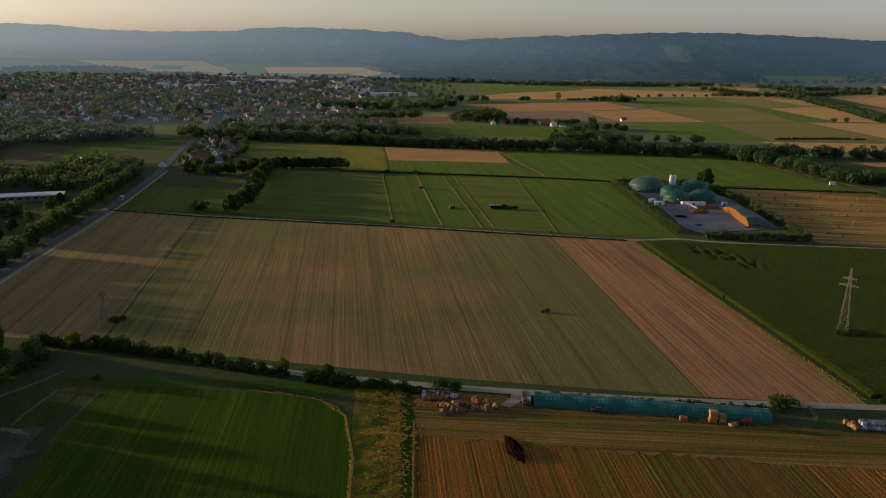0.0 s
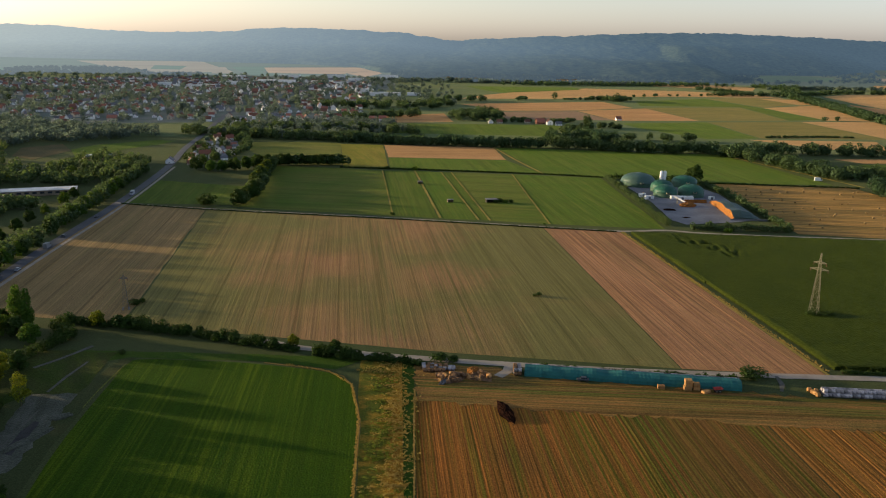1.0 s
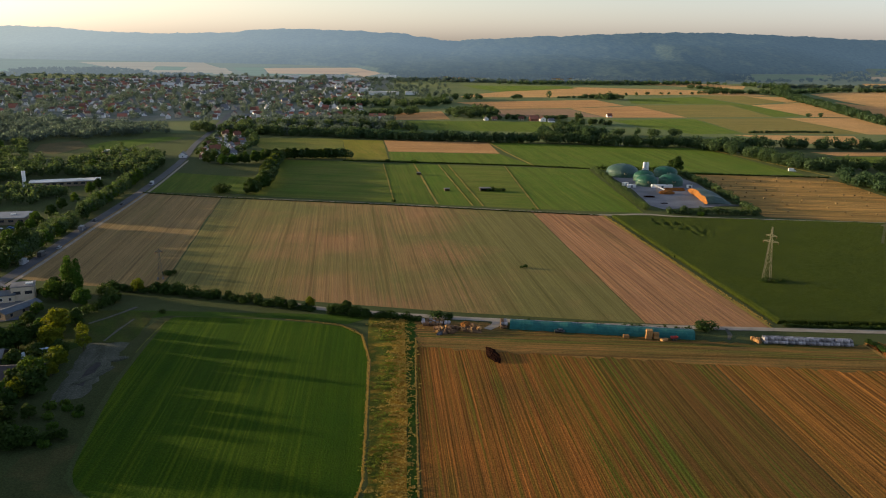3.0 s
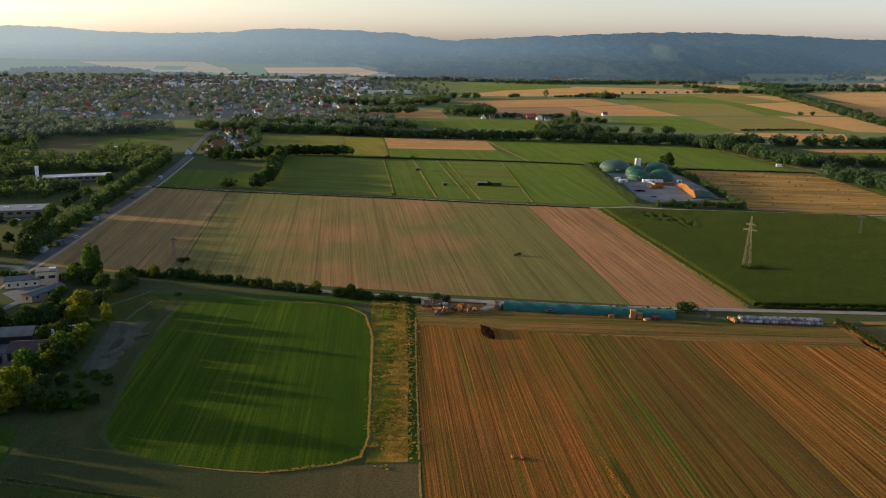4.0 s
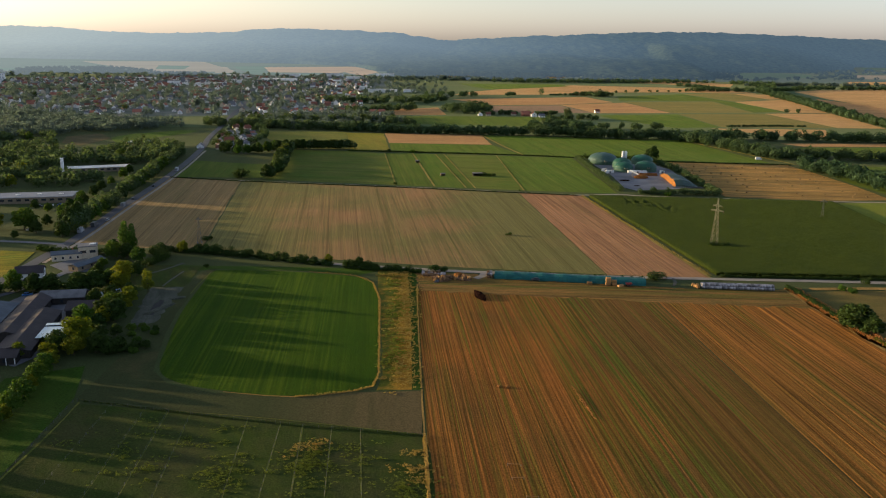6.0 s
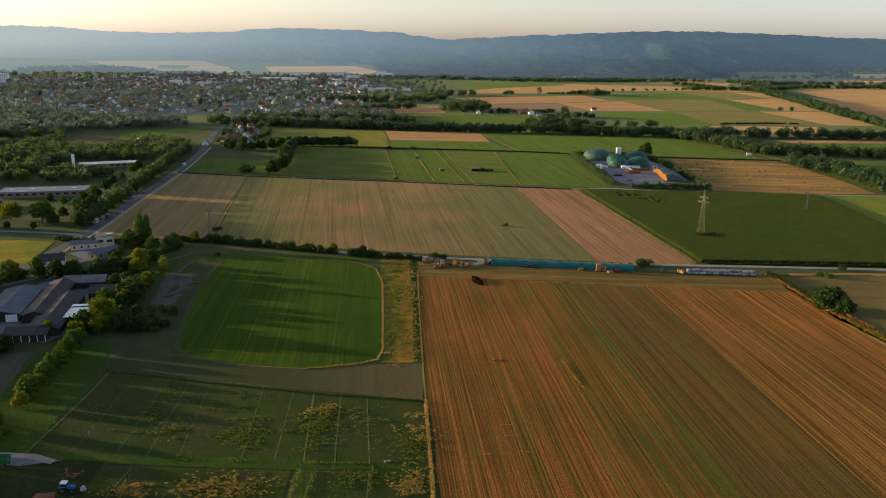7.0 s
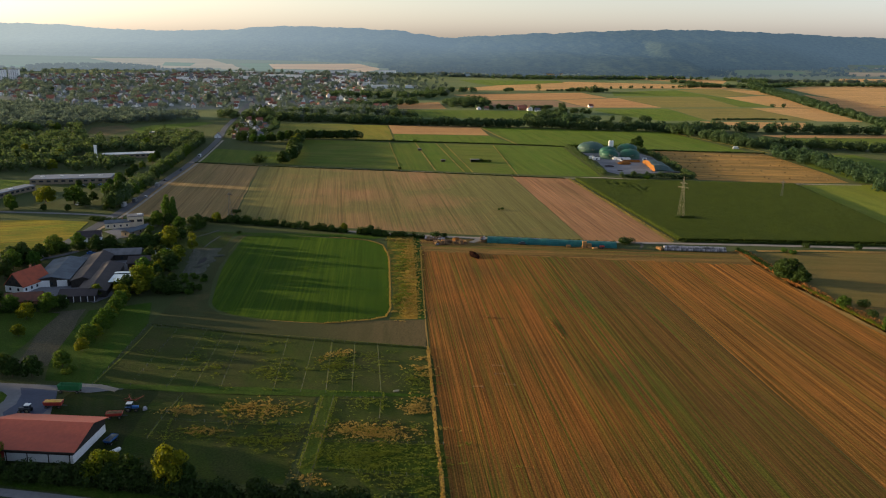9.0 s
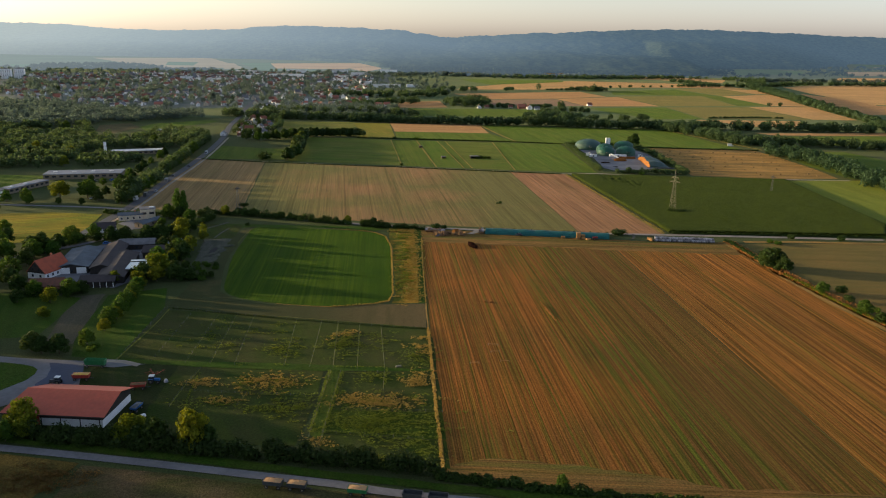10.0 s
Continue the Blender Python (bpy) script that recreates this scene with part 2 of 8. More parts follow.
GRASS_LOW = field_mat("short_dark_grass", (0.026, 0.060, 0.005), (0.038, 0.064, 0.008), (0.048, 0.066, 0.010), (0.4, -1), 3, 0.6, 0.05, relief=0.2)
# dark green turf, darkened further to carry the tree shade round the barn
TURF_SHADED = field_mat("rough_shaded_turf", (0.013, 0.026, 0.004), (0.020, 0.026, 0.008), (0.026, 0.030, 0.012), (0.4, -1), 3, 0.6, 0.05, relief=0.2)
GRASS_MIX = field_mat("mown_pasture", (0.066, 0.106, 0.012), (0.096, 0.112, 0.020), (0.120, 0.118, 0.024), (1, -0.12), 2.4, 0.8, 0.03, lines=0.2, linegap=4)
GRASS_YELLOW = field_mat("pasture_yellow", (0.15, 0.15, 0.018), (0.20, 0.165, 0.028), (0.09, 0.125, 0.012), (0.3, -1), 6, 0.7, 0.03)
PADDOCK_WEEDY = field_mat("weedy_paddock", (0.034, 0.064, 0.006), (0.060, 0.072, 0.010), (0.026, 0.052, 0.005), (0.6, -1), 3, 0.8, 0.09, relief=0.5)
PADDOCK = field_mat("paddock_grass", (0.022, 0.043, 0.005), (0.044, 0.047, 0.015), (0.044, 0.064, 0.006), (0.6, -1), 4, 0.8, 0.06, relief=0.2)
DRY = field_mat("dry_grass", (0.28, 0.150, 0.020), (0.060, 0.072, 0.009), (0.19, 0.130, 0.018), (0.05, -1), 8, 0.5, 0.22, relief=0.4, sides=((-9, -14, 0.4), (-11, -7, -0.8)))
VERGE = field_mat("dry_verge", (0.34, 0.20, 0.056), (0.23, 0.145, 0.044), (0.12, 0.095, 0.03), ROW, 1, 0.4, 0.06, relief=0.25)
DIRT = field_mat("trodden_dirt", (0.034, 0.047, 0.017), (0.115, 0.082, 0.038), (0.030, 0.044, 0.014), (0.05, -1), 5, 0.5, 0.05, relief=0.05, sides=((-400, -399, -0.75), (-52, -14, 0.8)))
SLAB = plain("dark_foundation", (0.050, 0.050, 0.047), (0.034, 0.034, 0.033), 0.5, 0.95, 0.1, relief=0.2)
SILVER = plain("grey_car_paint", (0.30, 0.31, 0.33), (0.24, 0.25, 0.27), 0.5, 0.4, 0.4, vary=0.4)
RUBBLE = field_mat("rubble_ground", (0.096, 0.098, 0.082), (0.062, 0.066, 0.052), (0.046, 0.052, 0.032), (0.3, -1), 2, 0.7, 0.12, relief=0.5)
WEEDY = field_mat("weedy_dark_ground", (0.090, 0.064, 0.018), (0.050, 0.046, 0.011), (0.125, 0.082, 0.018), (0.4, -1), 3, 0.6, 0.05, relief=0.5)
CORN = field_mat("maize", (0.025, 0.033, 0.003), (0.019, 0.027, 0.003), (0.034, 0.040, 0.004), ROW_B, 1.5, 0.12, 0.05, relief=0.6, sheen=0.05)
GRAVEL = plain("gravel_track", (0.33, 0.285, 0.23), (0.25, 0.215, 0.17), 0.15, 0.95, 0.1)
ASPHALT = plain("asphalt", (0.085, 0.087, 0.095), (0.065, 0.067, 0.074), 0.08, 0.8, 0.2)
TOWN_GROUND = plain("town_streets_and_gardens", (0.135, 0.150, 0.140), (0.080, 0.110, 0.085), 0.03, 0.95, 0.1)
CONCRETE = plain("concrete_yard", (0.150, 0.152, 0.165), (0.11, 0.112, 0.122), 0.07, 0.85, 0.2)
YARD_PALE = plain("pale_concrete", (0.19, 0.19, 0.205), (0.115, 0.115, 0.128), 0.05, 0.85, 0.2)
LEAF = leaf_mat("leaves_green", (0.052, 0.110, 0.012), (0.074, 0.120, 0.014), 0.42)
LEAF_DARK = leaf_mat("leaves_dark", (0.028, 0.058, 0.009), (0.042, 0.068, 0.011), 0.28)
LEAF_MID = leaf_mat("leaves_dull_green", (0.050, 0.090, 0.042), (0.072, 0.106, 0.040), 0.42, (1.45, 1.35, 0.75), (0.5, 0.55, 0.5))
LEAF_GOLD = leaf_mat("leaves_yellow_green", (0.140, 0.155, 0.007), (0.098, 0.132, 0.008), 0.4)
# lane hedge only: its shade is painted into this darker green
LEAF_SHADED = leaf_mat("leaves_shaded_green", (0.015, 0.032, 0.004), (0.024, 0.042, 0.006), 0.15)
# distant leaves: haze is put into this paler, bluer green
LEAF_FAR = leaf_mat("leaves_far_hazed", (0.086, 0.116, 0.106), (0.096, 0.122, 0.104), 0.5, (1.25, 1.3, 1.0), (0.7, 0.74, 0.7))
WEED = leaf_mat("weeds_dry", (0.38, 0.270, 0.072), (0.30, 0.225, 0.054), 0.25, deep=(0.6, 0.58, 0.5))
WEED_GREEN = leaf_mat("weeds_green", (0.105, 0.155, 0.014), (0.165, 0.185, 0.022), 0.3, deep=(0.5, 0.55, 0.45))
WEED_BROWN = leaf_mat("weeds_brown", (0.17, 0.092, 0.026), (0.105, 0.070, 0.022), 0.25)
STALK = leaf_mat("orange_stubble_stalks", (0.50, 0.22, 0.06), (0.40, 0.18, 0.05), 0.2)
BARK = plain("bark", (0.10, 0.075, 0.05), (0.06, 0.045, 0.03), 1.5, 0.95, 0.1, relief=0.05)
PLASTER = plain("white_plaster", (0.80, 0.79, 0.77), (0.72, 0.71, 0.69), 0.4, 0.9, 0.2, vary=0.12)
CREAM = plain("cream_plaster", (0.52, 0.45, 0.34), (0.45, 0.39, 0.29), 0.4, 0.9, 0.2, vary=0.15)
BRICK = plain("brick_wall", (0.30, 0.14, 0.09), (0.22, 0.10, 0.07), 0.8, 0.9, 0.2, vary=0.15)
ROOF_RED = plain("clay_tiles_red", (0.30, 0.115, 0.075), (0.22, 0.09, 0.062), 0.5, 0.8, 0.2, vary=0.35)
FARM_RED = plain("bright_clay_tiles", (0.36, 0.088, 0.045), (0.27, 0.072, 0.04), 0.5, 0.8, 0.2)
ROOF_BROWN = plain("clay_tiles_brown", (0.17, 0.075, 0.05), (0.12, 0.06, 0.042), 0.5, 0.8, 0.2, vary=0.25)
ROOF_GREY = plain("roof_grey", (0.17, 0.17, 0.18), (0.11, 0.11, 0.12), 0.3, 0.75, 0.25, vary=0.2)
ROOF_PALE = plain("flat_roof_pale", (0.58, 0.58, 0.58), (0.46, 0.46, 0.46), 0.1, 0.8, 0.2, vary=0.15)
HALL_ROOF = plain("bluish_sheet_roof", (0.21, 0.225, 0.26), (0.16, 0.175, 0.205), 0.08, 0.7, 0.3)
FIBRE = plain("fibre_cement_roof", (0.105, 0.125, 0.150), (0.070, 0.082, 0.10), 0.2, 0.8, 0.2)
TEAL_ROOF = plain("teal_sheet_roof", (0.06, 0.11, 0.12), (0.05, 0.09, 0.10), 0.2, 0.7, 0.3)
ROOF_DARK = plain("roof_dark_brown", (0.056, 0.046, 0.048), (0.038, 0.033, 0.036), 0.2, 0.8, 0.2)
SHEET_RED = plain("red_sheet_roof", (0.31, 0.062, 0.036), (0.27, 0.056, 0.033), 0.1, 0.6, 0.3)
SHEET_BLUE = plain("pale_blue_sheet_roof", (0.50, 0.60, 0.66), (0.42, 0.52, 0.58), 0.3, 0.4, 0.4)
DARKWOOD = plain("dark_boards", (0.045, 0.040, 0.034), (0.03, 0.027, 0.024), 1.0, 0.85, 0.15)
TIMBER = plain("grey_timber", (0.25, 0.20, 0.14), (0.17, 0.135, 0.095), 2.0, 0.9, 0.1)
GLASS_DARK = plain("window_dark", (0.03, 0.035, 0.045), (0.02, 0.025, 0.03), 1.0, 0.12, 0.5, relief=0)
STEEL = plain("galvanised_steel", (0.23, 0.205, 0.135), (0.18, 0.16, 0.11), 0.8, 0.5, 0.4, 0.25)
MEMBRANE = plain("green_membrane", (0.018, 0.088, 0.052), (0.014, 0.068, 0.042), 0.12, 0.5, 0.35)
MEMBRANE_GREY = plain("grey_green_membrane", (0.050, 0.098, 0.078), (0.042, 0.082, 0.066), 0.12, 0.5, 0.35)
TANKWALL = plain("tank_wall_green", (0.05, 0.10, 0.065), (0.04, 0.08, 0.05), 0.3, 0.7, 0.25)
WHITE_METAL = plain("white_metal", (0.74, 0.74, 0.72), (0.64, 0.64, 0.62), 0.4, 0.5, 0.35)
SILAGE = plain("orange_silage", (0.26, 0.110, 0.028), (0.17, 0.074, 0.020), 0.5, 0.95, 0.05, relief=0.25)
TARP = plain("dark_green_tarp", (0.035, 0.068, 0.055), (0.028, 0.052, 0.044), 0.3, 0.6, 0.3, relief=0.1)
NET = plain("teal_net_cover", (0.022, 0.118, 0.112), (0.018, 0.092, 0.088), 0.35, 0.75, 0.2, relief=0.15)
NETTED = plain("pale_net_wrap", (0.22, 0.145, 0.060), (0.17, 0.115, 0.048), 1.5, 0.8, 0.15, vary=0.2)
WRAP = plain("white_wrap", (0.32, 0.30, 0.31), (0.13, 0.125, 0.14), 1.2, 0.5, 0.3, vary=0.6)
STRAWBALE = plain("straw_bale", (0.36, 0.205, 0.080), (0.27, 0.15, 0.06), 2.5, 0.95, 0.05, relief=0.1, vary=0.25)
OLDSTRAW = plain("weathered_straw", (0.19, 0.112, 0.060), (0.115, 0.074, 0.044), 1.5, 0.95, 0.05, relief=0.15, vary=0.25)
DUNG = plain("dark_muck", (0.020, 0.009, 0.006), (0.011, 0.006, 0.0045), 1.0, 1.0, 0.0, relief=0.3)
RUBBER = plain("rubber", (0.02, 0.02, 0.02), (0.03, 0.03, 0.03), 3, 0.85, 0.2, relief=0)
PAINT_GREEN = plain("green_paint", (0.03, 0.16, 0.055), (0.025, 0.12, 0.04), 1, 0.5, 0.4)
PAINT_YELLOW = plain("yellow_paint", (0.62, 0.36, 0.05), (0.5, 0.28, 0.04), 1, 0.5, 0.4)
PAINT_RED = plain("red_paint", (0.40, 0.045, 0.03), (0.30, 0.035, 0.025), 1, 0.5, 0.4)
PAINT_BLUE = plain("blue_paint", (0.03, 0.13, 0.36), (0.025, 0.10, 0.28), 1, 0.5, 0.4)
PAINT_DARK = plain("dark_paint", (0.05, 0.055, 0.06), (0.035, 0.04, 0.045), 1, 0.4, 0.4, vary=0.4)
GRAIN = plain("grain_load", (0.42, 0.27, 0.14), (0.34, 0.21, 0.105), 1.5, 0.95, 0.05, relief=0.08)

# the wooded ridge: a distant backdrop, its evening haze painted in as emission
HILL, hn, hb = base_mat("distant_forest_haze_glow", 1.0, 0.0)
hv = coords(hn)
h1 = ramp(hn, noise_of(hn, coords(hn, 0.0, (1, 3, 1)), 0.009, 6), 0.32, 0.68)
h2 = ramp(hn, noise_of(hn, coords(hn, 0.0, (1, 1.6, 1)), 0.06, 4), 0.36, 0.66)
hcol = mix_rgb(hn, h1, (0.028, 0.042, 0.028), (0.042, 0.054, 0.032))
hcol = mix_rgb(hn, h2, hcol, mix_rgb(hn, 1.0, hcol, (0.45, 0.50, 0.55), "MULTIPLY"))
hn.links.new(hcol, hb.inputs["Base Color"])
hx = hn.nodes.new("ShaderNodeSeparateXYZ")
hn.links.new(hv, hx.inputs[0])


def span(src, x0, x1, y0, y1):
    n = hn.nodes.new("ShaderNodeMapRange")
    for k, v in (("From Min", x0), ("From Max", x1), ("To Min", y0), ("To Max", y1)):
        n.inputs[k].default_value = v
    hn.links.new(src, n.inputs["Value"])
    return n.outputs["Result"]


glow = span(hx.outputs["X"], 900, -2300, 0.0, 1.0)        # painted haze turns paler and warmer towards the sun
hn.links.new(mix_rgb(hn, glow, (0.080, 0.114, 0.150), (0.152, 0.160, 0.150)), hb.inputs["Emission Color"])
hm = hn.nodes.new("ShaderNodeMath")                       # and its emission grows with distance
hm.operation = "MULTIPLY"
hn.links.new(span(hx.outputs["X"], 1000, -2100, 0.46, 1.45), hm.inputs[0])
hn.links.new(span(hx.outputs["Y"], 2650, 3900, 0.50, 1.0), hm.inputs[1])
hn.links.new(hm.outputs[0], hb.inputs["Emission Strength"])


def distant(name, a):
    """Plots of the far plain, part of the distant backdrop; emission stands in for haze."""
    m, nt, b = base_mat(name, 1.0, 0.0)
    v = coords(nt, 0.2, (6, 1, 1))
    nt.links.new(mix_rgb(nt, ramp(nt, noise_of(nt, v, 0.012, 4), 0.35, 0.65), a, tuple(c * 0.8 for c in a)), b.inputs["Base Color"])
    sep, air = nt.nodes.new("ShaderNodeSeparateXYZ"), nt.nodes.new("ShaderNodeMapRange")   # the haze emission rises towards the sun
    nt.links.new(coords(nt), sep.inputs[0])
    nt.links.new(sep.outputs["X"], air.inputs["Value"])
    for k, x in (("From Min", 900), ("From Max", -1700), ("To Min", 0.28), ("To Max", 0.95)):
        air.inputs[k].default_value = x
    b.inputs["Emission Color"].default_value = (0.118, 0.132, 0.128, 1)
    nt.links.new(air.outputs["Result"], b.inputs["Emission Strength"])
    return m


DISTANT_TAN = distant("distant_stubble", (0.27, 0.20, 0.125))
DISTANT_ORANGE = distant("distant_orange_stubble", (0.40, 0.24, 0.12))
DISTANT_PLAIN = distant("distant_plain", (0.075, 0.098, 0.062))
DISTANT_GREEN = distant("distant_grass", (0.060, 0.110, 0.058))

# ---- tools for building ----
from mathutils.geometry import tessellate_polygon


def mesh_of(name, verts, faces, mat=None, smooth=False):
    me = bpy.data.meshes.new(name)
    me.from_pydata([tuple(map(float, v)) for v in verts], [], [tuple(int(i) for i in f) for f in faces])
    if mat:
        me.materials.append(mat)
    if smooth:
        me.polygons.foreach_set("use_smooth", [True] * len(me.polygons))
    return me


def bm_mesh(name, bm, mat=None):
    me = bpy.data.meshes.new(name)
    bm.to_mesh(me)
    bm.free()
    if mat:
        me.materials.append(mat)
    return me


def part(name, data, mat, parent, label="", m=None):
    """ONE mesh object under a thing or a part. data: a bmesh or a mesh."""
    if isinstance(data, bmesh.types.BMesh):
        data = bm_mesh(name, data, mat)
    elif mat and not data.materials:
        data.materials.append(mat)
    ob = new(name, data)
    ob.parent = parent
    if m is not None:
        ob.matrix_basis = m
    if label:
        ob["label"] = label
    return ob


def thing(name, label, category, m=None, group="", kind=""):
    ob = new(name)
    ob.empty_display_size = 0.5
    if m is not None:
        ob.matrix_basis = m
    return tagged(ob, label, category, group, kind)


def structure(name, me, label, category):
    return tagged(new(name, me), label, category, kind="structure")


def box(bm, x0, y0, z0, x1, y1, z1, bevel=0.0):
    vs = [bm.verts.new(p) for p in ((x0, y0, z0), (x1, y0, z0), (x1, y1, z0), (x0, y1, z0), (x0, y0, z1), (x1, y0, z1), (x1, y1, z1), (x0, y1, z1))]
    fs = [bm.faces.new([vs[i] for i in f]) for f in ((3, 2, 1, 0), (4, 5, 6, 7), (0, 1, 5, 4), (1, 2, 6, 5), (2, 3, 7, 6), (3, 0, 4, 7))]
    if bevel:
        es = list({e for f in fs for e in f.edges})
        bmesh.ops.bevel(bm, geom=es, offset=bevel, segments=1, affect="EDGES")
    return bm


def boxes(*rows, bevel=0.0):
    bm = bmesh.new()
    for r in rows:
        box(bm, *r, bevel=bevel)
    return bm


def tube(bm, a, b, r0, r1=None, n=6):
    """A tapered round bar from a to b."""
    a, b = Vector(a), Vector(b)
    r1 = r0 if r1 is None else r1
    q = (b - a).to_track_quat("Z", "Y")
    ring = []
    for c, r in ((a, r0), (b, r1)):
        ring.append([bm.verts.new(c + q @ Vector((r * math.cos(k * math.tau / n), r * math.sin(k * math.tau / n), 0))) for k in range(n)])
    for k in range(n):
        bm.faces.new((ring[0][k], ring[0][(k + 1) % n], ring[1][(k + 1) % n], ring[1][k]))
    bm.faces.new(list(reversed(ring[0])))
    bm.faces.new(ring[1])
    return bm


def chain(bm, pts, r, n=4):
    """One bent round bar through the points."""
    rings = []
    for i, p in enumerate(pts):
        d = Vector(pts[min(i + 1, len(pts) - 1)]) - Vector(pts[max(i - 1, 0)])
        q = d.to_track_quat("Z", "Y")
        rings.append([bm.verts.new(Vector(p) + q @ Vector((r * math.cos(k * math.tau / n), r * math.sin(k * math.tau / n), 0))) for k in range(n)])
    for a, b in zip(rings, rings[1:]):
        for k in range(n):
            bm.faces.new((a[k], a[(k + 1) % n], b[(k + 1) % n], b[k]))
    bm.faces.new(list(reversed(rings[0])))
    bm.faces.new(rings[-1])
    return bm


def lathe(profile, n=24):
    """A turned body from (radius, height) rows."""
    bm = bmesh.new()
    rings = []
    for r, z in profile:
        if r < 1e-4:
            rings.append([bm.verts.new((0, 0, z))])
        else:
            rings.append([bm.verts.new((r * math.cos(k * math.tau / n), r * math.sin(k * math.tau / n), z)) for k in range(n)])
    for lo, hi in zip(rings, rings[1:]):
        for k in range(n):
            j = (k + 1) % n
            if len(lo) == 1 and len(hi) == 1:
                continue
            if len(lo) == 1:
                bm.faces.new((lo[0], hi[j], hi[k]))
            elif len(hi) == 1:
                bm.faces.new((lo[k], lo[j], hi[0]))
            else:
                bm.faces.new((lo[k], lo[j], hi[j], hi[k]))
    for f in bm.faces:
        f.smooth = True
    return bm


def inside(p, poly):
    hit = False
    for (x0, y0), (x1, y1) in zip(poly, poly[1:] + poly[:1]):
        if (y0 > p[1]) != (y1 > p[1]) and p[0] < (x1 - x0) * (p[1] - y0) / (y1 - y0) + x0:
            hit = not hit
    return hit


def ccw(poly):
    a = sum(p[0] * q[1] - q[0] * p[1] for p, q in zip(poly, poly[1:] + poly[:1]))
    return list(poly) if a > 0 else list(reversed(poly))


LAYER = [0.03]


def lift(y):
    """The far plain rises gently towards the ridge."""
    return 0.0187 * max(0.0, y - 2500)


def wavy(poly, amp, step, rng):
    """The outline with its sides broken into short pieces that wander a little."""
    out = []
    for (x0, y0), (x1, y1) in zip(poly, poly[1:] + poly[:1]):
        n = max(1, int(math.hypot(x1 - x0, y1 - y0) / step))
        for k in range(n):
            w = 0 if k == 0 else rng.uniform(-amp, amp)
            l = math.hypot(x1 - x0, y1 - y0)
            out.append((x0 + (x1 - x0) * k / n - (y1 - y0) / l * w, y0 + (y1 - y0) * k / n + (x1 - x0) / l * w))
    return out


def field(name, poly, mat, label, category="field", amp=0.5, step=12, rounded=False):
    """A flat plot of ground with slightly uneven borders."""
    LAYER[0] += 0.004
    rng = random.Random(len(name) + int(poly[0][0]))
    if rounded:
        poly = [tuple(p) for p in smooth_line(poly[-2:] + poly + poly[:2], 3.0)]
        k = len(poly)
        first = min(range(k // 2), key=lambda i: (Vector(poly[i]) - Vector(poly[-1])).length if i < 40 else 1e9)
        poly = poly[first:-1]
    pts = wavy(ccw(poly), amp, step, rng)
    vs = [Vector((x, y, LAYER[0] + lift(y))) for x, y in pts]
    fs = []
    for t in tessellate_polygon([vs]):
        a, b, c = (vs[i] for i in t)
        up = (b - a).cross(c - a).z
        if abs(up) > 1e-6:
            fs.append(t if up > 0 else tuple(reversed(t)))
    return structure(name, mesh_of(name, vs, fs, mat), label, category)


def row_field(name, poly, way, gap, high, mat, label, category="field"):
    """A plot with low ridges along `way`, one every `gap` metres."""
    LAYER[0] += 0.004
    poly = ccw(poly)
    rng = random.Random(7)
    d = Vector((way[0], way[1])).normalized()
    c = Vector((-d.y, d.x))
    us = [c.dot(Vector(p)) for p in poly]
    vs = [d.dot(Vector(p)) for p in poly]
    u, prof = min(us), []
    while u < max(us):
        h = high * rng.uniform(0.4, 1.3)
        g = gap * rng.uniform(0.85, 1.15)
        prof += [(u, 0), (u + 0.34 * g, 0.12 * h), (u + 0.5 * g, h), (u + 0.66 * g, h * 0.9), (u + 0.82 * g, 0.1 * h)]
        u += g
    prof.append((u, 0))
    bm = bmesh.new()
    rows = []
    for uu, z in prof:
        rows.append([bm.verts.new((c.x * uu + d.x * v, c.y * uu + d.y * v, z + LAYER[0])) for v in (min(vs) - 1, max(vs) + 1)])
    for p, q in zip(rows, rows[1:]):
        bm.faces.new((p[0], p[1], q[1], q[0]))
    for (x0, y0), (x1, y1) in zip(poly, poly[1:] + poly[:1]):
        bmesh.ops.bisect_plane(bm, geom=list(bm.verts) + list(bm.edges) + list(bm.faces), plane_co=(x0, y0, 0), plane_no=(y1 - y0, -(x1 - x0), 0), clear_outer=True)
    bmesh.ops.recalc_face_normals(bm, faces=list(bm.faces))
    if sum(f.normal.z for f in bm.faces) < 0:
        bmesh.ops.reverse_faces(bm, faces=list(bm.faces))
    return structure(name, bm_mesh(name, bm, mat), label, category)


def smooth_line(pts, step=6.0):
    """A line through the points, in steps, with the corners eased."""
    pts = [Vector(p) for p in pts]
    out = []
    for i in range(len(pts) - 1):
        a, b = pts[max(i - 1, 0)], pts[i]
        c, d = pts[i + 1], pts[min(i + 2, len(pts) - 1)]
        n = max(1, int((c - b).length / step))
        for k in range(n):
            t = k / n
            out.append(0.5 * ((2 * b) + (c - a) * t + (2 * a - 5 * b + 4 * c - d) * t * t + (3 * b - a - 3 * c + d) * t ** 3))
    out.append(pts[-1])
    return out


def ribbon(name, pts, width, mat, label, category, uneven=0.15):
    """A road, track or verge along the line."""
    LAYER[0] += 0.004
    rng = random.Random(int(width * 10))
    line = smooth_line(pts)
    vs, fs = [], []
    for i, p in enumerate(line):
        d = (line[min(i + 1, len(line) - 1)] - line[max(i - 1, 0)]).normalized()
        for s in (-1, 1):
            w = width / 2 + rng.uniform(-uneven, uneven)
            vs.append((p.x - d.y * w * s, p.y + d.x * w * s, LAYER[0]))
        if i:
            k = 2 * i
            fs.append((k - 2, k, k + 1, k - 1))
    me = mesh_of(name, vs, fs, mat)
    me.flip_normals() if me.polygons[0].normal.z < 0 else None
    return structure(name, me, label, category)


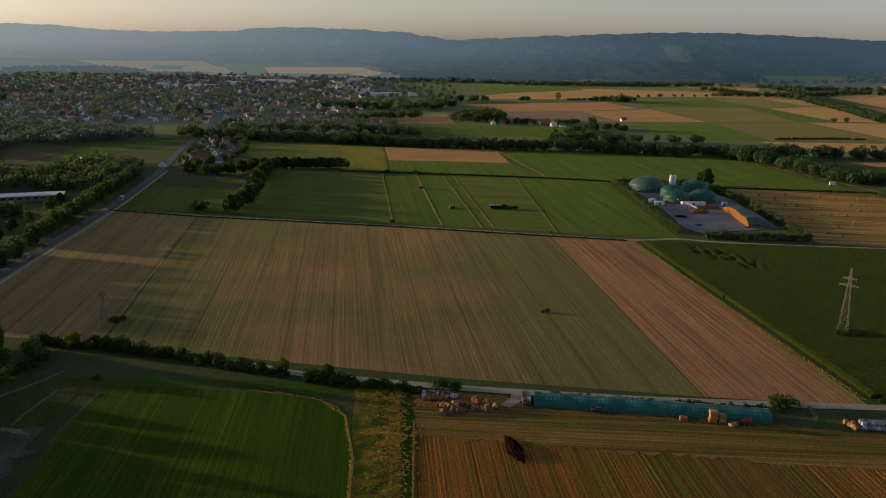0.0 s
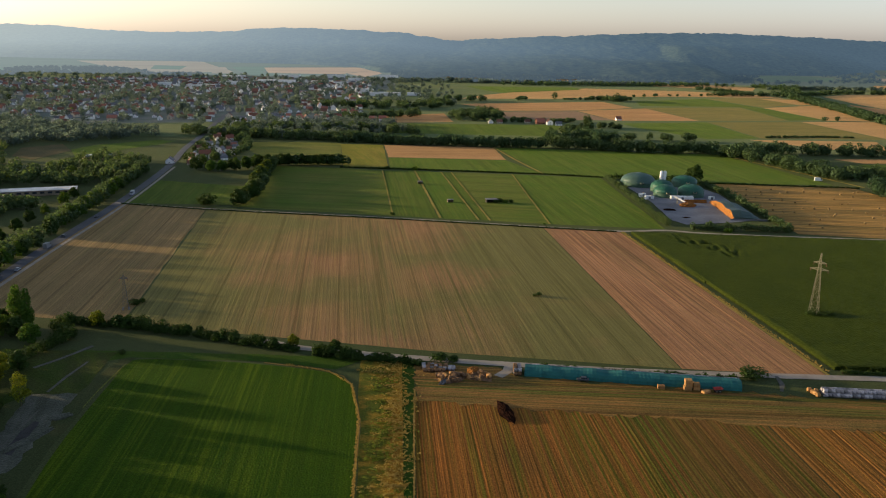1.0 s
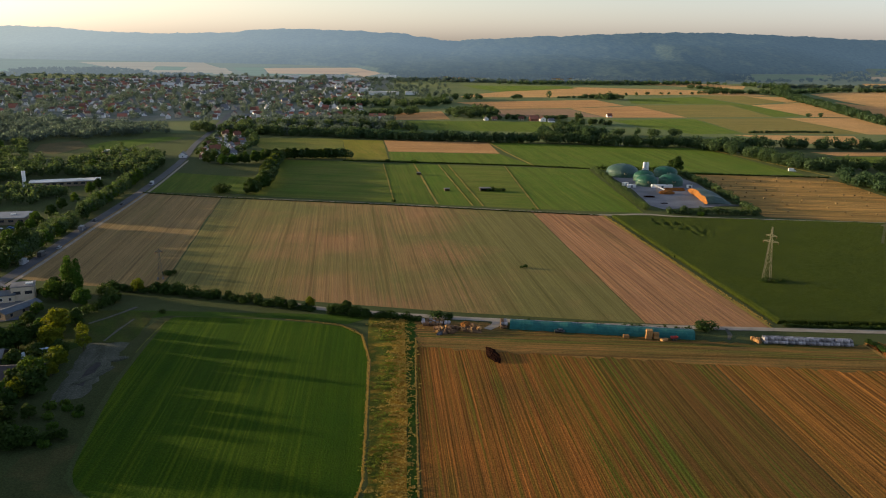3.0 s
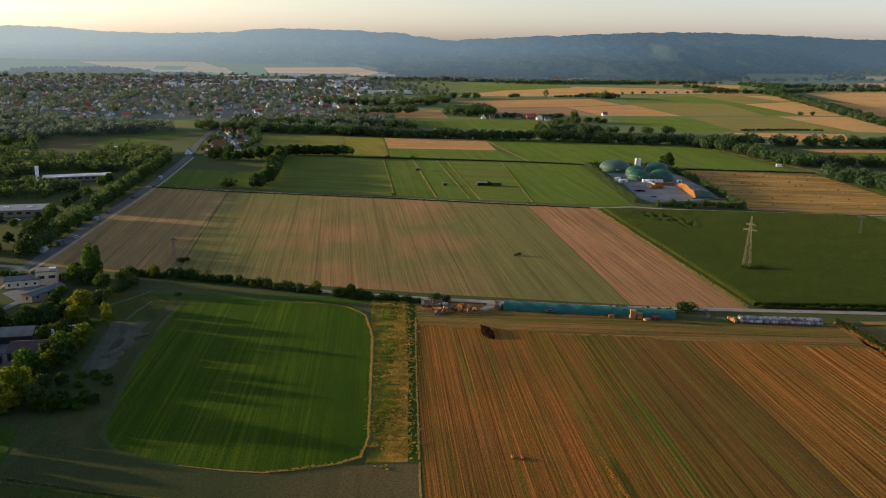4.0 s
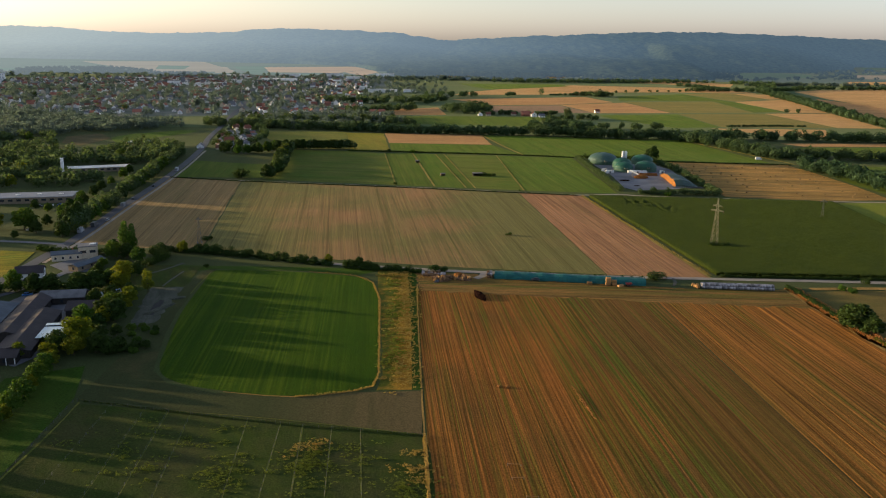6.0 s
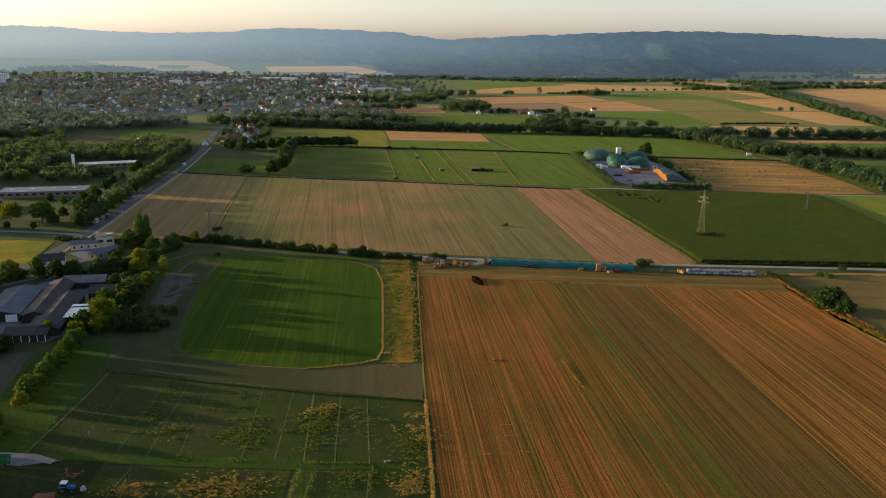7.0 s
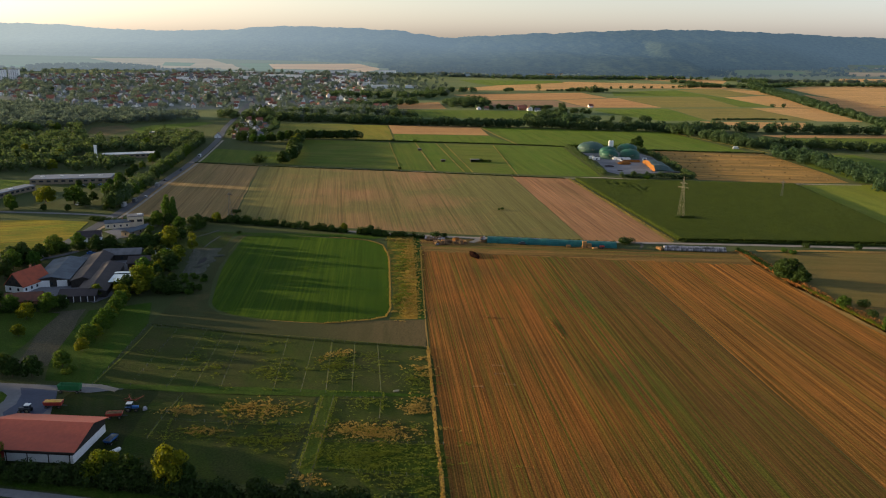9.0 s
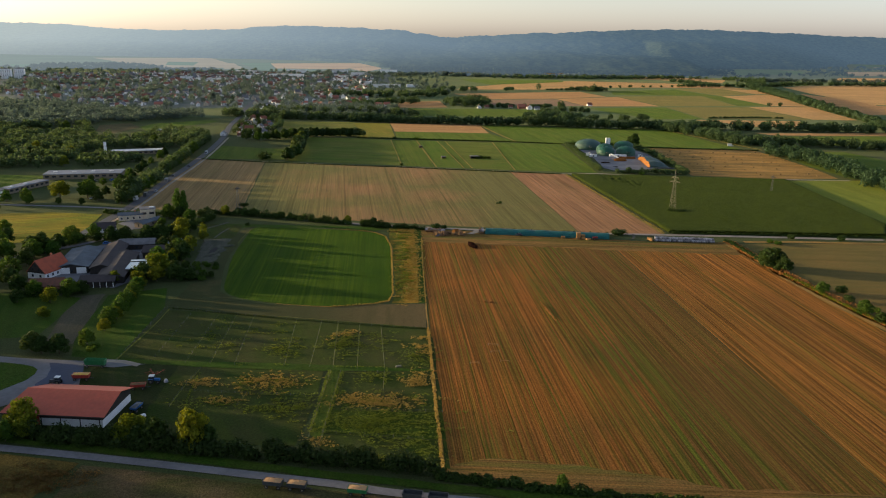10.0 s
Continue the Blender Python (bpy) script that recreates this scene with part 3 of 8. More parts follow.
def cards(rng, lobes, n, size, inner=0.7):
    """Leaf clumps: small bent leaves set on and in the lobes (centre, radii)."""
    area = np.array([r[0] * r[1] + r[1] * r[2] + r[0] * r[2] for _, r in lobes])
    pick = rng.choice(len(lobes), n, p=area / area.sum())
    cen = np.array([c for c, _ in lobes])[pick]
    rad = np.array([r for _, r in lobes])[pick]
    d = rng.normal(size=(n, 3))
    d /= np.linalg.norm(d, axis=1, keepdims=True)
    at = cen + rad * d * rng.uniform(inner, 1.06, (n, 1))
    nor = d + rng.normal(size=(n, 3)) * 0.45
    nor /= np.linalg.norm(nor, axis=1, keepdims=True)
    tan = np.cross(nor, rng.normal(size=(n, 3)))
    tan /= np.linalg.norm(tan, axis=1, keepdims=True)
    bit = np.cross(nor, tan)
    s = size * rng.uniform(0.55, 1.35, (n, 1))
    v = np.stack([at - tan * s * 0.6, at - bit * s * 0.45 + nor * s * 0.12, at + tan * s * 0.6, at + bit * s * 0.45 + nor * s * 0.12], 1)
    return v.reshape(-1, 3), np.arange(4 * n).reshape(-1, 4)


def limbs(rng, high, spread, trunk, start=0.25, n=6):
    bm = bmesh.new()
    top = high * 0.8
    tube(bm, (0, 0, -0.3), (0, 0, high * start), trunk, trunk * 0.8, 7)
    tube(bm, (0, 0, high * start - 0.05), (rng.uniform(-.3, .3), rng.uniform(-.3, .3), top), trunk * 0.8, trunk * 0.15, 6)
    for k in range(n):
        a = k * math.tau / n + rng.uniform(-0.4, 0.4)
        z = high * rng.uniform(start, 0.6)
        tube(bm, (0, 0, z), (spread * 0.7 * math.cos(a), spread * 0.7 * math.sin(a), z + high * 0.2), trunk * 0.4, trunk * 0.1, 5)
    return bm


def crown_shape(rng, kind, high, spread):
    lobes = []
    if kind == "poplar":
        for k in range(7):
            z = high * (0.16 + 0.125 * k)
            r = spread * (0.8, 1.0, 1.05, 1.05, 0.98, 0.82, 0.55)[k]
            lobes.append(((rng.uniform(-.2, .2) * spread, rng.uniform(-.2, .2) * spread, z), (r, r, high * 0.12)))
    elif kind == "bush":
        for k in range(6):
            a = rng.uniform(0, math.tau)
            lobes.append(((spread * 0.5 * math.cos(a), spread * 0.5 * math.sin(a), high * rng.uniform(0.35, 0.6)), (spread * 0.55, spread * 0.55, high * 0.42)))
    else:
        lobes.append(((0, 0, high * 0.55), (spread * 0.72, spread * 0.72, high * 0.36)))
        for k in range(12):
            a = k * math.tau / 12 * 5 + rng.uniform(-.4, .4)
            z = 0.2 + 0.6 * (k + rng.random()) / 12
            rr = spread * 0.68 * math.sqrt(max(0.12, 1 - ((z - 0.42) / 0.52) ** 2))
            s = spread * rng.uniform(0.3, 0.5)
            lobes.append(((rr * math.cos(a), rr * math.sin(a), high * z), (s, s, s * 0.85)))
        lobes.append(((rng.uniform(-.2, .2) * spread, rng.uniform(-.2, .2) * spread, high * 0.86), (spread * 0.4, spread * 0.4, high * 0.13)))
    return lobes


def tree_kind(kind, high, spread, mat, n, size, label, category, seed, trunk=None):
    """A tree with a tapered trunk, limbs and a crown of leaf clumps, kept under the ground plan until it is copied."""
    rng = np.random.RandomState(seed)
    py = random.Random(seed)
    root = thing("shrub" if category == "shrub" else "tree", label, category)
    v, f = cards(rng, crown_shape(py, kind, high, spread), n, size)
    part("trunk", limbs(py, high, spread, trunk or high * 0.022, 0.08 if kind == "bush" else 0.14), BARK, root)
    part("crown", mesh_of("crown", v, f, mat), None, root)
    return root


PLANTED = set()


def plant(root, x, y, size=1.0, rng=random, wide=1.0):
    """A copy of the tree at (x, y), turned and scaled; the first one takes the original itself."""
    m = pose(x, y, 0, 0, 0, rng.uniform(0, 360)) @ Matrix.Diagonal((size * wide, size * wide, size, 1))
    if root.name not in PLANTED:
        PLANTED.add(root.name)
        root.matrix_basis = m
        return root
    made = copy_thing(root, Matrix.Identity(4))
    made.matrix_basis = m
    return made


def along(pts, gap, rng, off=1.0):
    """Places along a line, about `gap` apart, off it by up to `off`."""
    out = []
    for a, b in zip(pts, pts[1:]):
        l = math.hypot(b[0] - a[0], b[1] - a[1])
        n = max(1, round(l / gap))
        for k in range(n):
            t = (k + rng.uniform(0.2, 0.8)) / n
            out.append((a[0] + (b[0] - a[0]) * t + rng.uniform(-off, off), a[1] + (b[1] - a[1]) * t + rng.uniform(-off, off)))
    return out


def scatter(poly, n, rng, gap=0.0, avoid=()):
    xs, ys = [p[0] for p in poly], [p[1] for p in poly]
    out, tries = [], 0
    while len(out) < n and tries < n * 40:
        tries += 1
        p = (rng.uniform(min(xs), max(xs)), rng.uniform(min(ys), max(ys)))
        if not inside(p, poly) or any(inside(p, a) for a in avoid):
            continue
        if gap and any(abs(p[0] - q[0]) < gap and abs(p[1] - q[1]) < gap for q in out):
            continue
        out.append(p)
    return out


def hedge(name, pts, wide, high, mat, label, seed, per=9, size=0.7, category="hedge"):
    """A hedge: bushes of leaf clumps of uneven height along a line, in one mesh, with stems under it."""
    rng = np.random.RandomState(seed)
    py = random.Random(seed)
    lobes = []
    for x, y in along(pts, wide * 0.42, py, wide * 0.2):
        h = high * py.choice((0.55, 0.75, 0.9, 1.0, 1.25))
        r = wide * py.uniform(0.34, 0.6)
        lobes.append(((x, y, h * 0.5), (r, r, h * 0.52)))
    v, f = cards(rng, lobes, len(lobes) * per, size)
    v2, f2 = cards(rng, [(c, tuple(x * 0.72 for x in r)) for c, r in lobes], len(lobes) * max(4, per // 5), size * 1.9, 0.15)
    v, f = np.concatenate([v, v2]), np.concatenate([f, f2 + len(v)])
    v[:, 2] = np.maximum(v[:, 2], 0.02)
    root = thing(name, label, category)
    part("foliage", mesh_of("foliage", v, f, mat), None, root)
    stems = bmesh.new()
    for c, r in lobes[::3]:
        tube(stems, (c[0], c[1], -0.2), (c[0] + py.uniform(-.4, .4), c[1], c[2]), 0.09, 0.04, 4)
    tagged(part("stem", stems, BARK, root), kind="stuff")
    return root


def wood(name, places, high, spread, mat, label, seed, n=70, size=2.2, category="woods"):
    """Many trees far off, in one mesh of leaf clumps."""
    rng = np.random.RandomState(seed)
    py = random.Random(seed)
    lobes = []
    for x, y in places:
        h = high * py.uniform(0.7, 1.2)
        s = spread * py.uniform(0.75, 1.25)
        lobes.append(((x, y, h * 0.58 + lift(y)), (s, s, h * 0.42)))
        lobes.append(((x + py.uniform(-s, s) * 0.6, y + py.uniform(-s, s) * 0.6, h * 0.42 + lift(y)), (s * 0.7, s * 0.7, h * 0.4)))
    v, f = cards(rng, lobes, int(len(lobes) * n * 0.8), size * 1.1)
    v[:, 2] = np.maximum(v[:, 2], 0.02)
    return tagged(new(name, mesh_of(name, v, f, mat)), label, category, kind="stuff")

# ---- the ground and the ridge ----
g = bmesh.new()
for y0, y1 in ((-900, 2500), (2500, 4690)):
    g.faces.new([g.verts.new((x, y, lift(y))) for x, y in ((-5200, y0), (5200, y0), (5200, y1), (-5200, y1))])
bmesh.ops.remove_doubles(g, verts=list(g.verts), dist=0.01)
structure("ground", bm_mesh("ground", g, GROUND), "wide flat farmland of rough grass", "ground")


def spline(x, rows):
    """A smooth height through (x, height) rows."""
    if x <= rows[0][0]:
        return rows[0][1]
    for (x0, h0), (x1, h1) in zip(rows, rows[1:]):
        if x <= x1:
            t = (x - x0) / (x1 - x0)
            t = t * t * (3 - 2 * t)
            return h0 + (h1 - h0) * t
    return rows[-1][1]


CREST = [(-3600, 170), (-2236, 165), (-1921, 143), (-1572, 140), (-1254, 146), (-1094, 166), (-904, 174), (-619, 169), (-303, 160), (-177, 140), (-18, 121), (172, 136), (487, 153), (802, 169), (1116, 182), (1400, 186), (1589, 181), (1905, 173), (2221, 162), (3600, 140)]
FOOT = [(-3600, 3600), (-1500, 3380), (-700, 3290), (-420, 3150), (-240, 2800), (-60, 2720), (450, 2700), (620, 2590), (880, 2590), (1020, 3080), (1420, 3140), (1760, 3480), (1950, 3760), (3600, 3760)]
LOWER = [(-600, 0), (-200, 10), (100, 18), (420, 30), (1150, 32), (1500, 18), (1900, 0)]


def canopy(x, y):
    """Treetops of uneven size, as heights over the forest floor."""
    a = noise.voronoi(Vector((x / 17, y / 21, 0)))[0][0]
    return 11 + 7.5 * (0.55 - a) + 4 * noise.noise((x / 60, y / 70, 4))


vs, fs = [], []
ROWS = 54
XS = np.linspace(-3500, 3500, 520)
for i, x in enumerate(XS):
    y0, top = spline(x, FOOT), spline(x, CREST) - 12
    low = spline(x, LOWER)
    for j in range(ROWS):
        s = j / (ROWS - 3)
        y = y0 + (4450 - y0) * s
        up = min(1.0, max(0.0, (y - max(3250, y0)) / (4450 - max(3250, y0))))
        main = lift(y) + (top - lift(y)) * up ** 1.15 if y < 4450 else top - (y - 4450) * 0.4
        fold = noise.noise((x / 420, y / 300, 5)) + 0.5 * noise.noise((x / 150, y / 120, 7))
        z = main + 6 * fold * up * (1 - up) * 3
        z += low * math.sin(math.pi * min(1.0, max(0.0, (y - y0) / 1000))) ** 1.2 * (1 + 0.2 * fold)
        vs.append((x, y, z + canopy(x, y) if j else -1.0))
        if i and j:
            k = i * ROWS + j
            fs.append((k - ROWS - 1, k - 1, k, k - ROWS))
structure("backdrop", mesh_of("backdrop", vs, fs, HILL, True), "long wooded ridge, blue haze painted in as emission", "hills")

# ---- fields round the crossing tracks ----
field("field", [(-209, 293), (-237, 516), (-169, 507), (-134, 279), (-170, 284)], STUBBLE_A, "pale brown harvested stubble field beside the road")
row_field("field", [(-168, 506), (55, 468), (81, 246), (0, 256), (-133, 279)], ROW_B, 1.7, 0.02, STUBBLE_B, "harvested stubble field turning green in patches")
row_field("field", [(55.5, 468), (102, 461), (132, 242), (81.5, 246)], ROW_B, 1.2, 0.03, STUBBLE_C, "pinkish harvested stubble field with straight rows")
row_field("field", [(-13, 216), (53, 214.3), (94.8, 213), (119, -46), (75, -44.5), (40, -43), (2.2, -36)], ROW, 1.3, 0.022, STUBBLE_F, "brown stubble field with rows of green regrowth")
row_field("field", [(95.3, 213), (164.5, 211), (170.5, 160), (182.5, 82), (204, -55), (119.5, -47)], ROW, 1.8, 0.05, STUBBLE_F2, "tan stubble field with close-set straw rows")
field("field", [(170, 222), (262, 230), (330, 225), (330, 20), (215, 0), (188, 60), (184, 84), (172, 160)], DULL_STUBBLE, "dull golden stubble field behind the boundary hedge")
field("meadow", [(-115, 242), (-90, 243), (-69, 241), (-44, 235), (-35, 225), (-30, 201), (-23, 117), (-24, 107), (-30, 103), (-49, 98), (-74, 102), (-90, 108), (-99, 118), (-104, 139), (-111, 178), (-115, 227)], MEADOW, "freshly mown dark green meadow with rounded corners", "meadow", 0.15, 3, True)
field("meadow", [(-34, 247), (-19, 248), (-17, 217), (-13, 161), (-10.3, 105), (-22, 104), (-21, 117), (-28.5, 200), (-32, 222)], DRY, "strip of tall dry yellow grass", "meadow", 0.4, 7)
field("verge", [(-19, 247), (-15, 247), (-13.2, 217), (-10.3, 161), (-7.2, 105), (-10.3, 105), (-13, 161), (-17, 217)], GRASS_LOW, "narrow green grass strip beside the field", "verge", 0.2, 8)
field("dirt_strip", [(-117, 94), (-86, 87), (-55, 83), (-6, 74), (-7, 104), (-30, 102), (-49, 97), (-75, 100), (-92, 106), (-101, 117), (-106, 139), (-113, 178), (-116.6, 228), (-114, 250), (-119, 250), (-122, 222), (-121, 190), (-118, 140)], DIRT, "trodden dry earth round the meadow", "dirt track")
field("meadow", [(-140, 250), (-112, 250), (-36, 250), (-33, 247), (-42, 238), (-69, 243.5), (-117, 244.5), (-125, 240)], GRASS_LOW, "dull grass margin under the hedge", "meadow")
field("paddock", [(-115, 90), (-86, 86), (-55, 82), (-5, 73), (-3, 62), (-1, 32), (-42, 31), (-85, 32.5), (-115, 35)], PADDOCK, "grazed horse paddock with weedy patches", "paddock")
field("paddock", [(-95, 31), (-40, 29.5), (-39, 2), (-40, -23), (-64, -24), (-92, -20), (-91, 5)], PADDOCK, "dull grazed paddock with dry tufts", "paddock")
field("paddock", [(-33.6, 29.5), (-18, 31), (-1, 31), (1, 12), (1.4, 0), (-14, -0.6), (-33.6, 0.4)], PADDOCK, "dull paddock with dry orange tufts", "paddock")
field("paddock", [(-33.6, 0), (-14, -1), (1.4, -0.4), (2.8, -18), (-12, -17.4), (-33.4, -15.2)], PADDOCK_WEEDY, "weedy paddock with tall yellowing plants", "paddock")
field("paddock", [(-33.4, -15.6), (-12, -17.8), (2.8, -18.4), (4, -34), (-20, -32), (-33, -24)], PADDOCK, "bare dull paddock corner with green weeds", "paddock")
field("meadow", [(-118, 33), (-98, 34.5), (-92, 33), (-90, 8), (-88, -20), (-122, -19), (-130, -2), (-124, 12)], TURF_SHADED, "rough green turf round the barn, tree shade in its colour", "meadow", 0.8, 4)
field("grass_lane", [(-38.6, 31), (-33.9, 30), (-33.6, 2), (-33.3, -16), (-34.8, -19), (-37.4, -16), (-37.6, 2)], GRASS, "green grass lane between paddocks", "lane", 0.15)
field("meadow", [(-148, 108), (-126, 120), (-118, 94), (-115, 36), (-132, 38), (-139, 56)], GRASS_LOW, "dark green grass under the row of trees", "meadow")
field("grass_lane", [(-121, 37), (-88, 35.6), (-54, 35.6), (-18, 33.6), (-18, 31.2), (-54, 32.4), (-88, 33), (-121, 34.4)], GRASS_LOW, "dark green grass lane along the paddock fence", "lane", 0.25)
field("meadow", [(-166, 250), (-123, 249), (-121.6, 214), (-136, 213), (-148, 188), (-166, 208)], PADDOCK, "rough dark grass under the garden trees", "meadow", 0.8, 4)
field("dirt_strip", [(-162, 105), (-150, 110), (-137, 50), (-148, 49)], RIDING, "worn brown riding strip", "dirt track")
field("meadow", [(-215, 110), (-158, 104), (-154, 57), (-175, 52), (-225, 60)], GRASS_LOW, "orchard grass behind the farm", "meadow")
field("dirt_strip", [(-136, 212), (-121.2, 213), (-119.5, 188), (-117.8, 165), (-126.5, 160), (-129.6, 176)], RUBBLE, "grey rubble lot with old foundations", "rubble", 1.2, 3)
field("dirt_strip", [(-125.2, 174.6), (-126.2, 187.4), (-125.6, 193.7), (-123.8, 193.7), (-122.9, 187.5), (-121.3, 173.7)], SLAB, "dark slab of an old foundation", "rubble", 0.5, 3)
field("field", [(-285, 267), (-255, 274), (-220, 271), (-211, 226), (-217, 202), (-243, 193)], YELLOW_PLOT, "yellow flowering plot behind the farm lane", "field")
field("meadow", [(-370, 412), (-326, 410), (-304, 354), (-318, 330), (-390, 330)], GRASS_BRIGHT, "bright green lawn by the halls", "meadow")
field("field", [(-130, -29), (-96, -35), (-104, -70), (-140, -80)], WEEDY, "dark weedy plot with brown tufts", "field")
field("field", [(-95, -36), (-20, -47), (40, -55), (220, -75), (220, -170), (-95, -170)], DRYPATCH, "patchy dry field across the lane", "field")

# far side of the middle path
LAYER[0] = 0.03
field("meadow", [(-163, 698), (-105, 694), (-66, 684), (-42, 494), (-153, 513)], GRASS_MIX, "long pasture with mown streaks", "meadow")
field("meadow", [(-65, 684), (-38, 688), (-11, 490), (-41, 494)], GRASS, "narrow fenced pasture", "meadow")
field("meadow", [(-37, 688), (-14, 681), (14, 487), (-10, 490)], GRASS_BRIGHT, "narrow bright fenced pasture", "meadow")
field("meadow", [(-14, 681), (-3, 681), (22, 486), (14, 487)], GRASS, "narrow grass lane between two fences", "meadow")
field("meadow", [(-3, 681), (49, 677), (60, 479), (22, 486)], GRASS_MIX, "fenced pasture with a shelter", "meadow")
field("meadow", [(50, 677), (126, 669), (133, 472), (61, 479)], GRASS_BRIGHT, "bright green pasture beside the gas plant", "meadow")
field("field", [(-80, 866), (41, 862), (50, 767), (-67, 769)], FAR_PINK, "reddish harvested field before the trees")
field("meadow", [(-67, 767), (50, 765), (78, 683), (-36, 693), (-60, 699)], GRASS_BRIGHT, "green strip before the ditch", "meadow")
field("meadow", [(-128, 866), (-81, 864), (-61, 700), (-103, 703)], GRASS_YELLOW, "yellowish pasture", "meadow")
field("meadow", [(-250, 862), (-175, 872), (-130, 876), (-105, 710), (-165, 712)], GRASS_DULL, "dull pasture behind the trees", "meadow")
field("meadow", [(44, 862), (284, 838), (322, 655), (221, 652), (126, 671), (79, 684)], GRASS_BRIGHT, "wide green pasture", "meadow")
field("field", [(219, 648), (331, 648), (338, 600), (342, 520), (340, 462), (283, 456), (214, 466)], STRAW, "golden stubble field with round bales")
field("meadow", [(-239, 610), (-162, 590), (-150, 518), (-231, 517)], GRASS, "small green pasture beside the road", "meadow")
field("meadow", [(-388, 776), (-380, 816), (-333, 868), (-312, 862), (-318, 830), (-338, 790), (-340, 715), (-362, 728)], GRASS_BRIGHT, "village sports ground", "meadow")
field("meadow", [(292, 447), (330, 452), (420, 460), (470, 300), (300, 235), (285, 276)], GRASS_PALE, "pale green field behind the maize", "meadow")
field("field", [(352, 640), (430, 640), (470, 470), (350, 461), (345, 540)], GRASS, "green field behind the trees", "field")

# far fields
LAYER[0] = 0.01
field("far_plain", [(-2600, 905), (-340, 905), (-200, 900), (100, 875), (240, 850), (620, 852), (2600, 860), (3600, 2500), (-3600, 2500)], FAR_PLAIN, "far plain of pasture and stubble", "ground", 4, 300)
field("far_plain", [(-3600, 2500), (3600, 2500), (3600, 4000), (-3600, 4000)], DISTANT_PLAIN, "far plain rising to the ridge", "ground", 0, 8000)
field("town_ground", [(-660, 1080), (-480, 1020), (-350, 1070), (-160, 1110), (-150, 1300), (-240, 1480), (-250, 1760), (-140, 1900), (-200, 2560), (-700, 2540), (-1200, 2100), (-1100, 1500)], TOWN_GROUND, "streets and gardens of a small town", "ground", 4, 60)
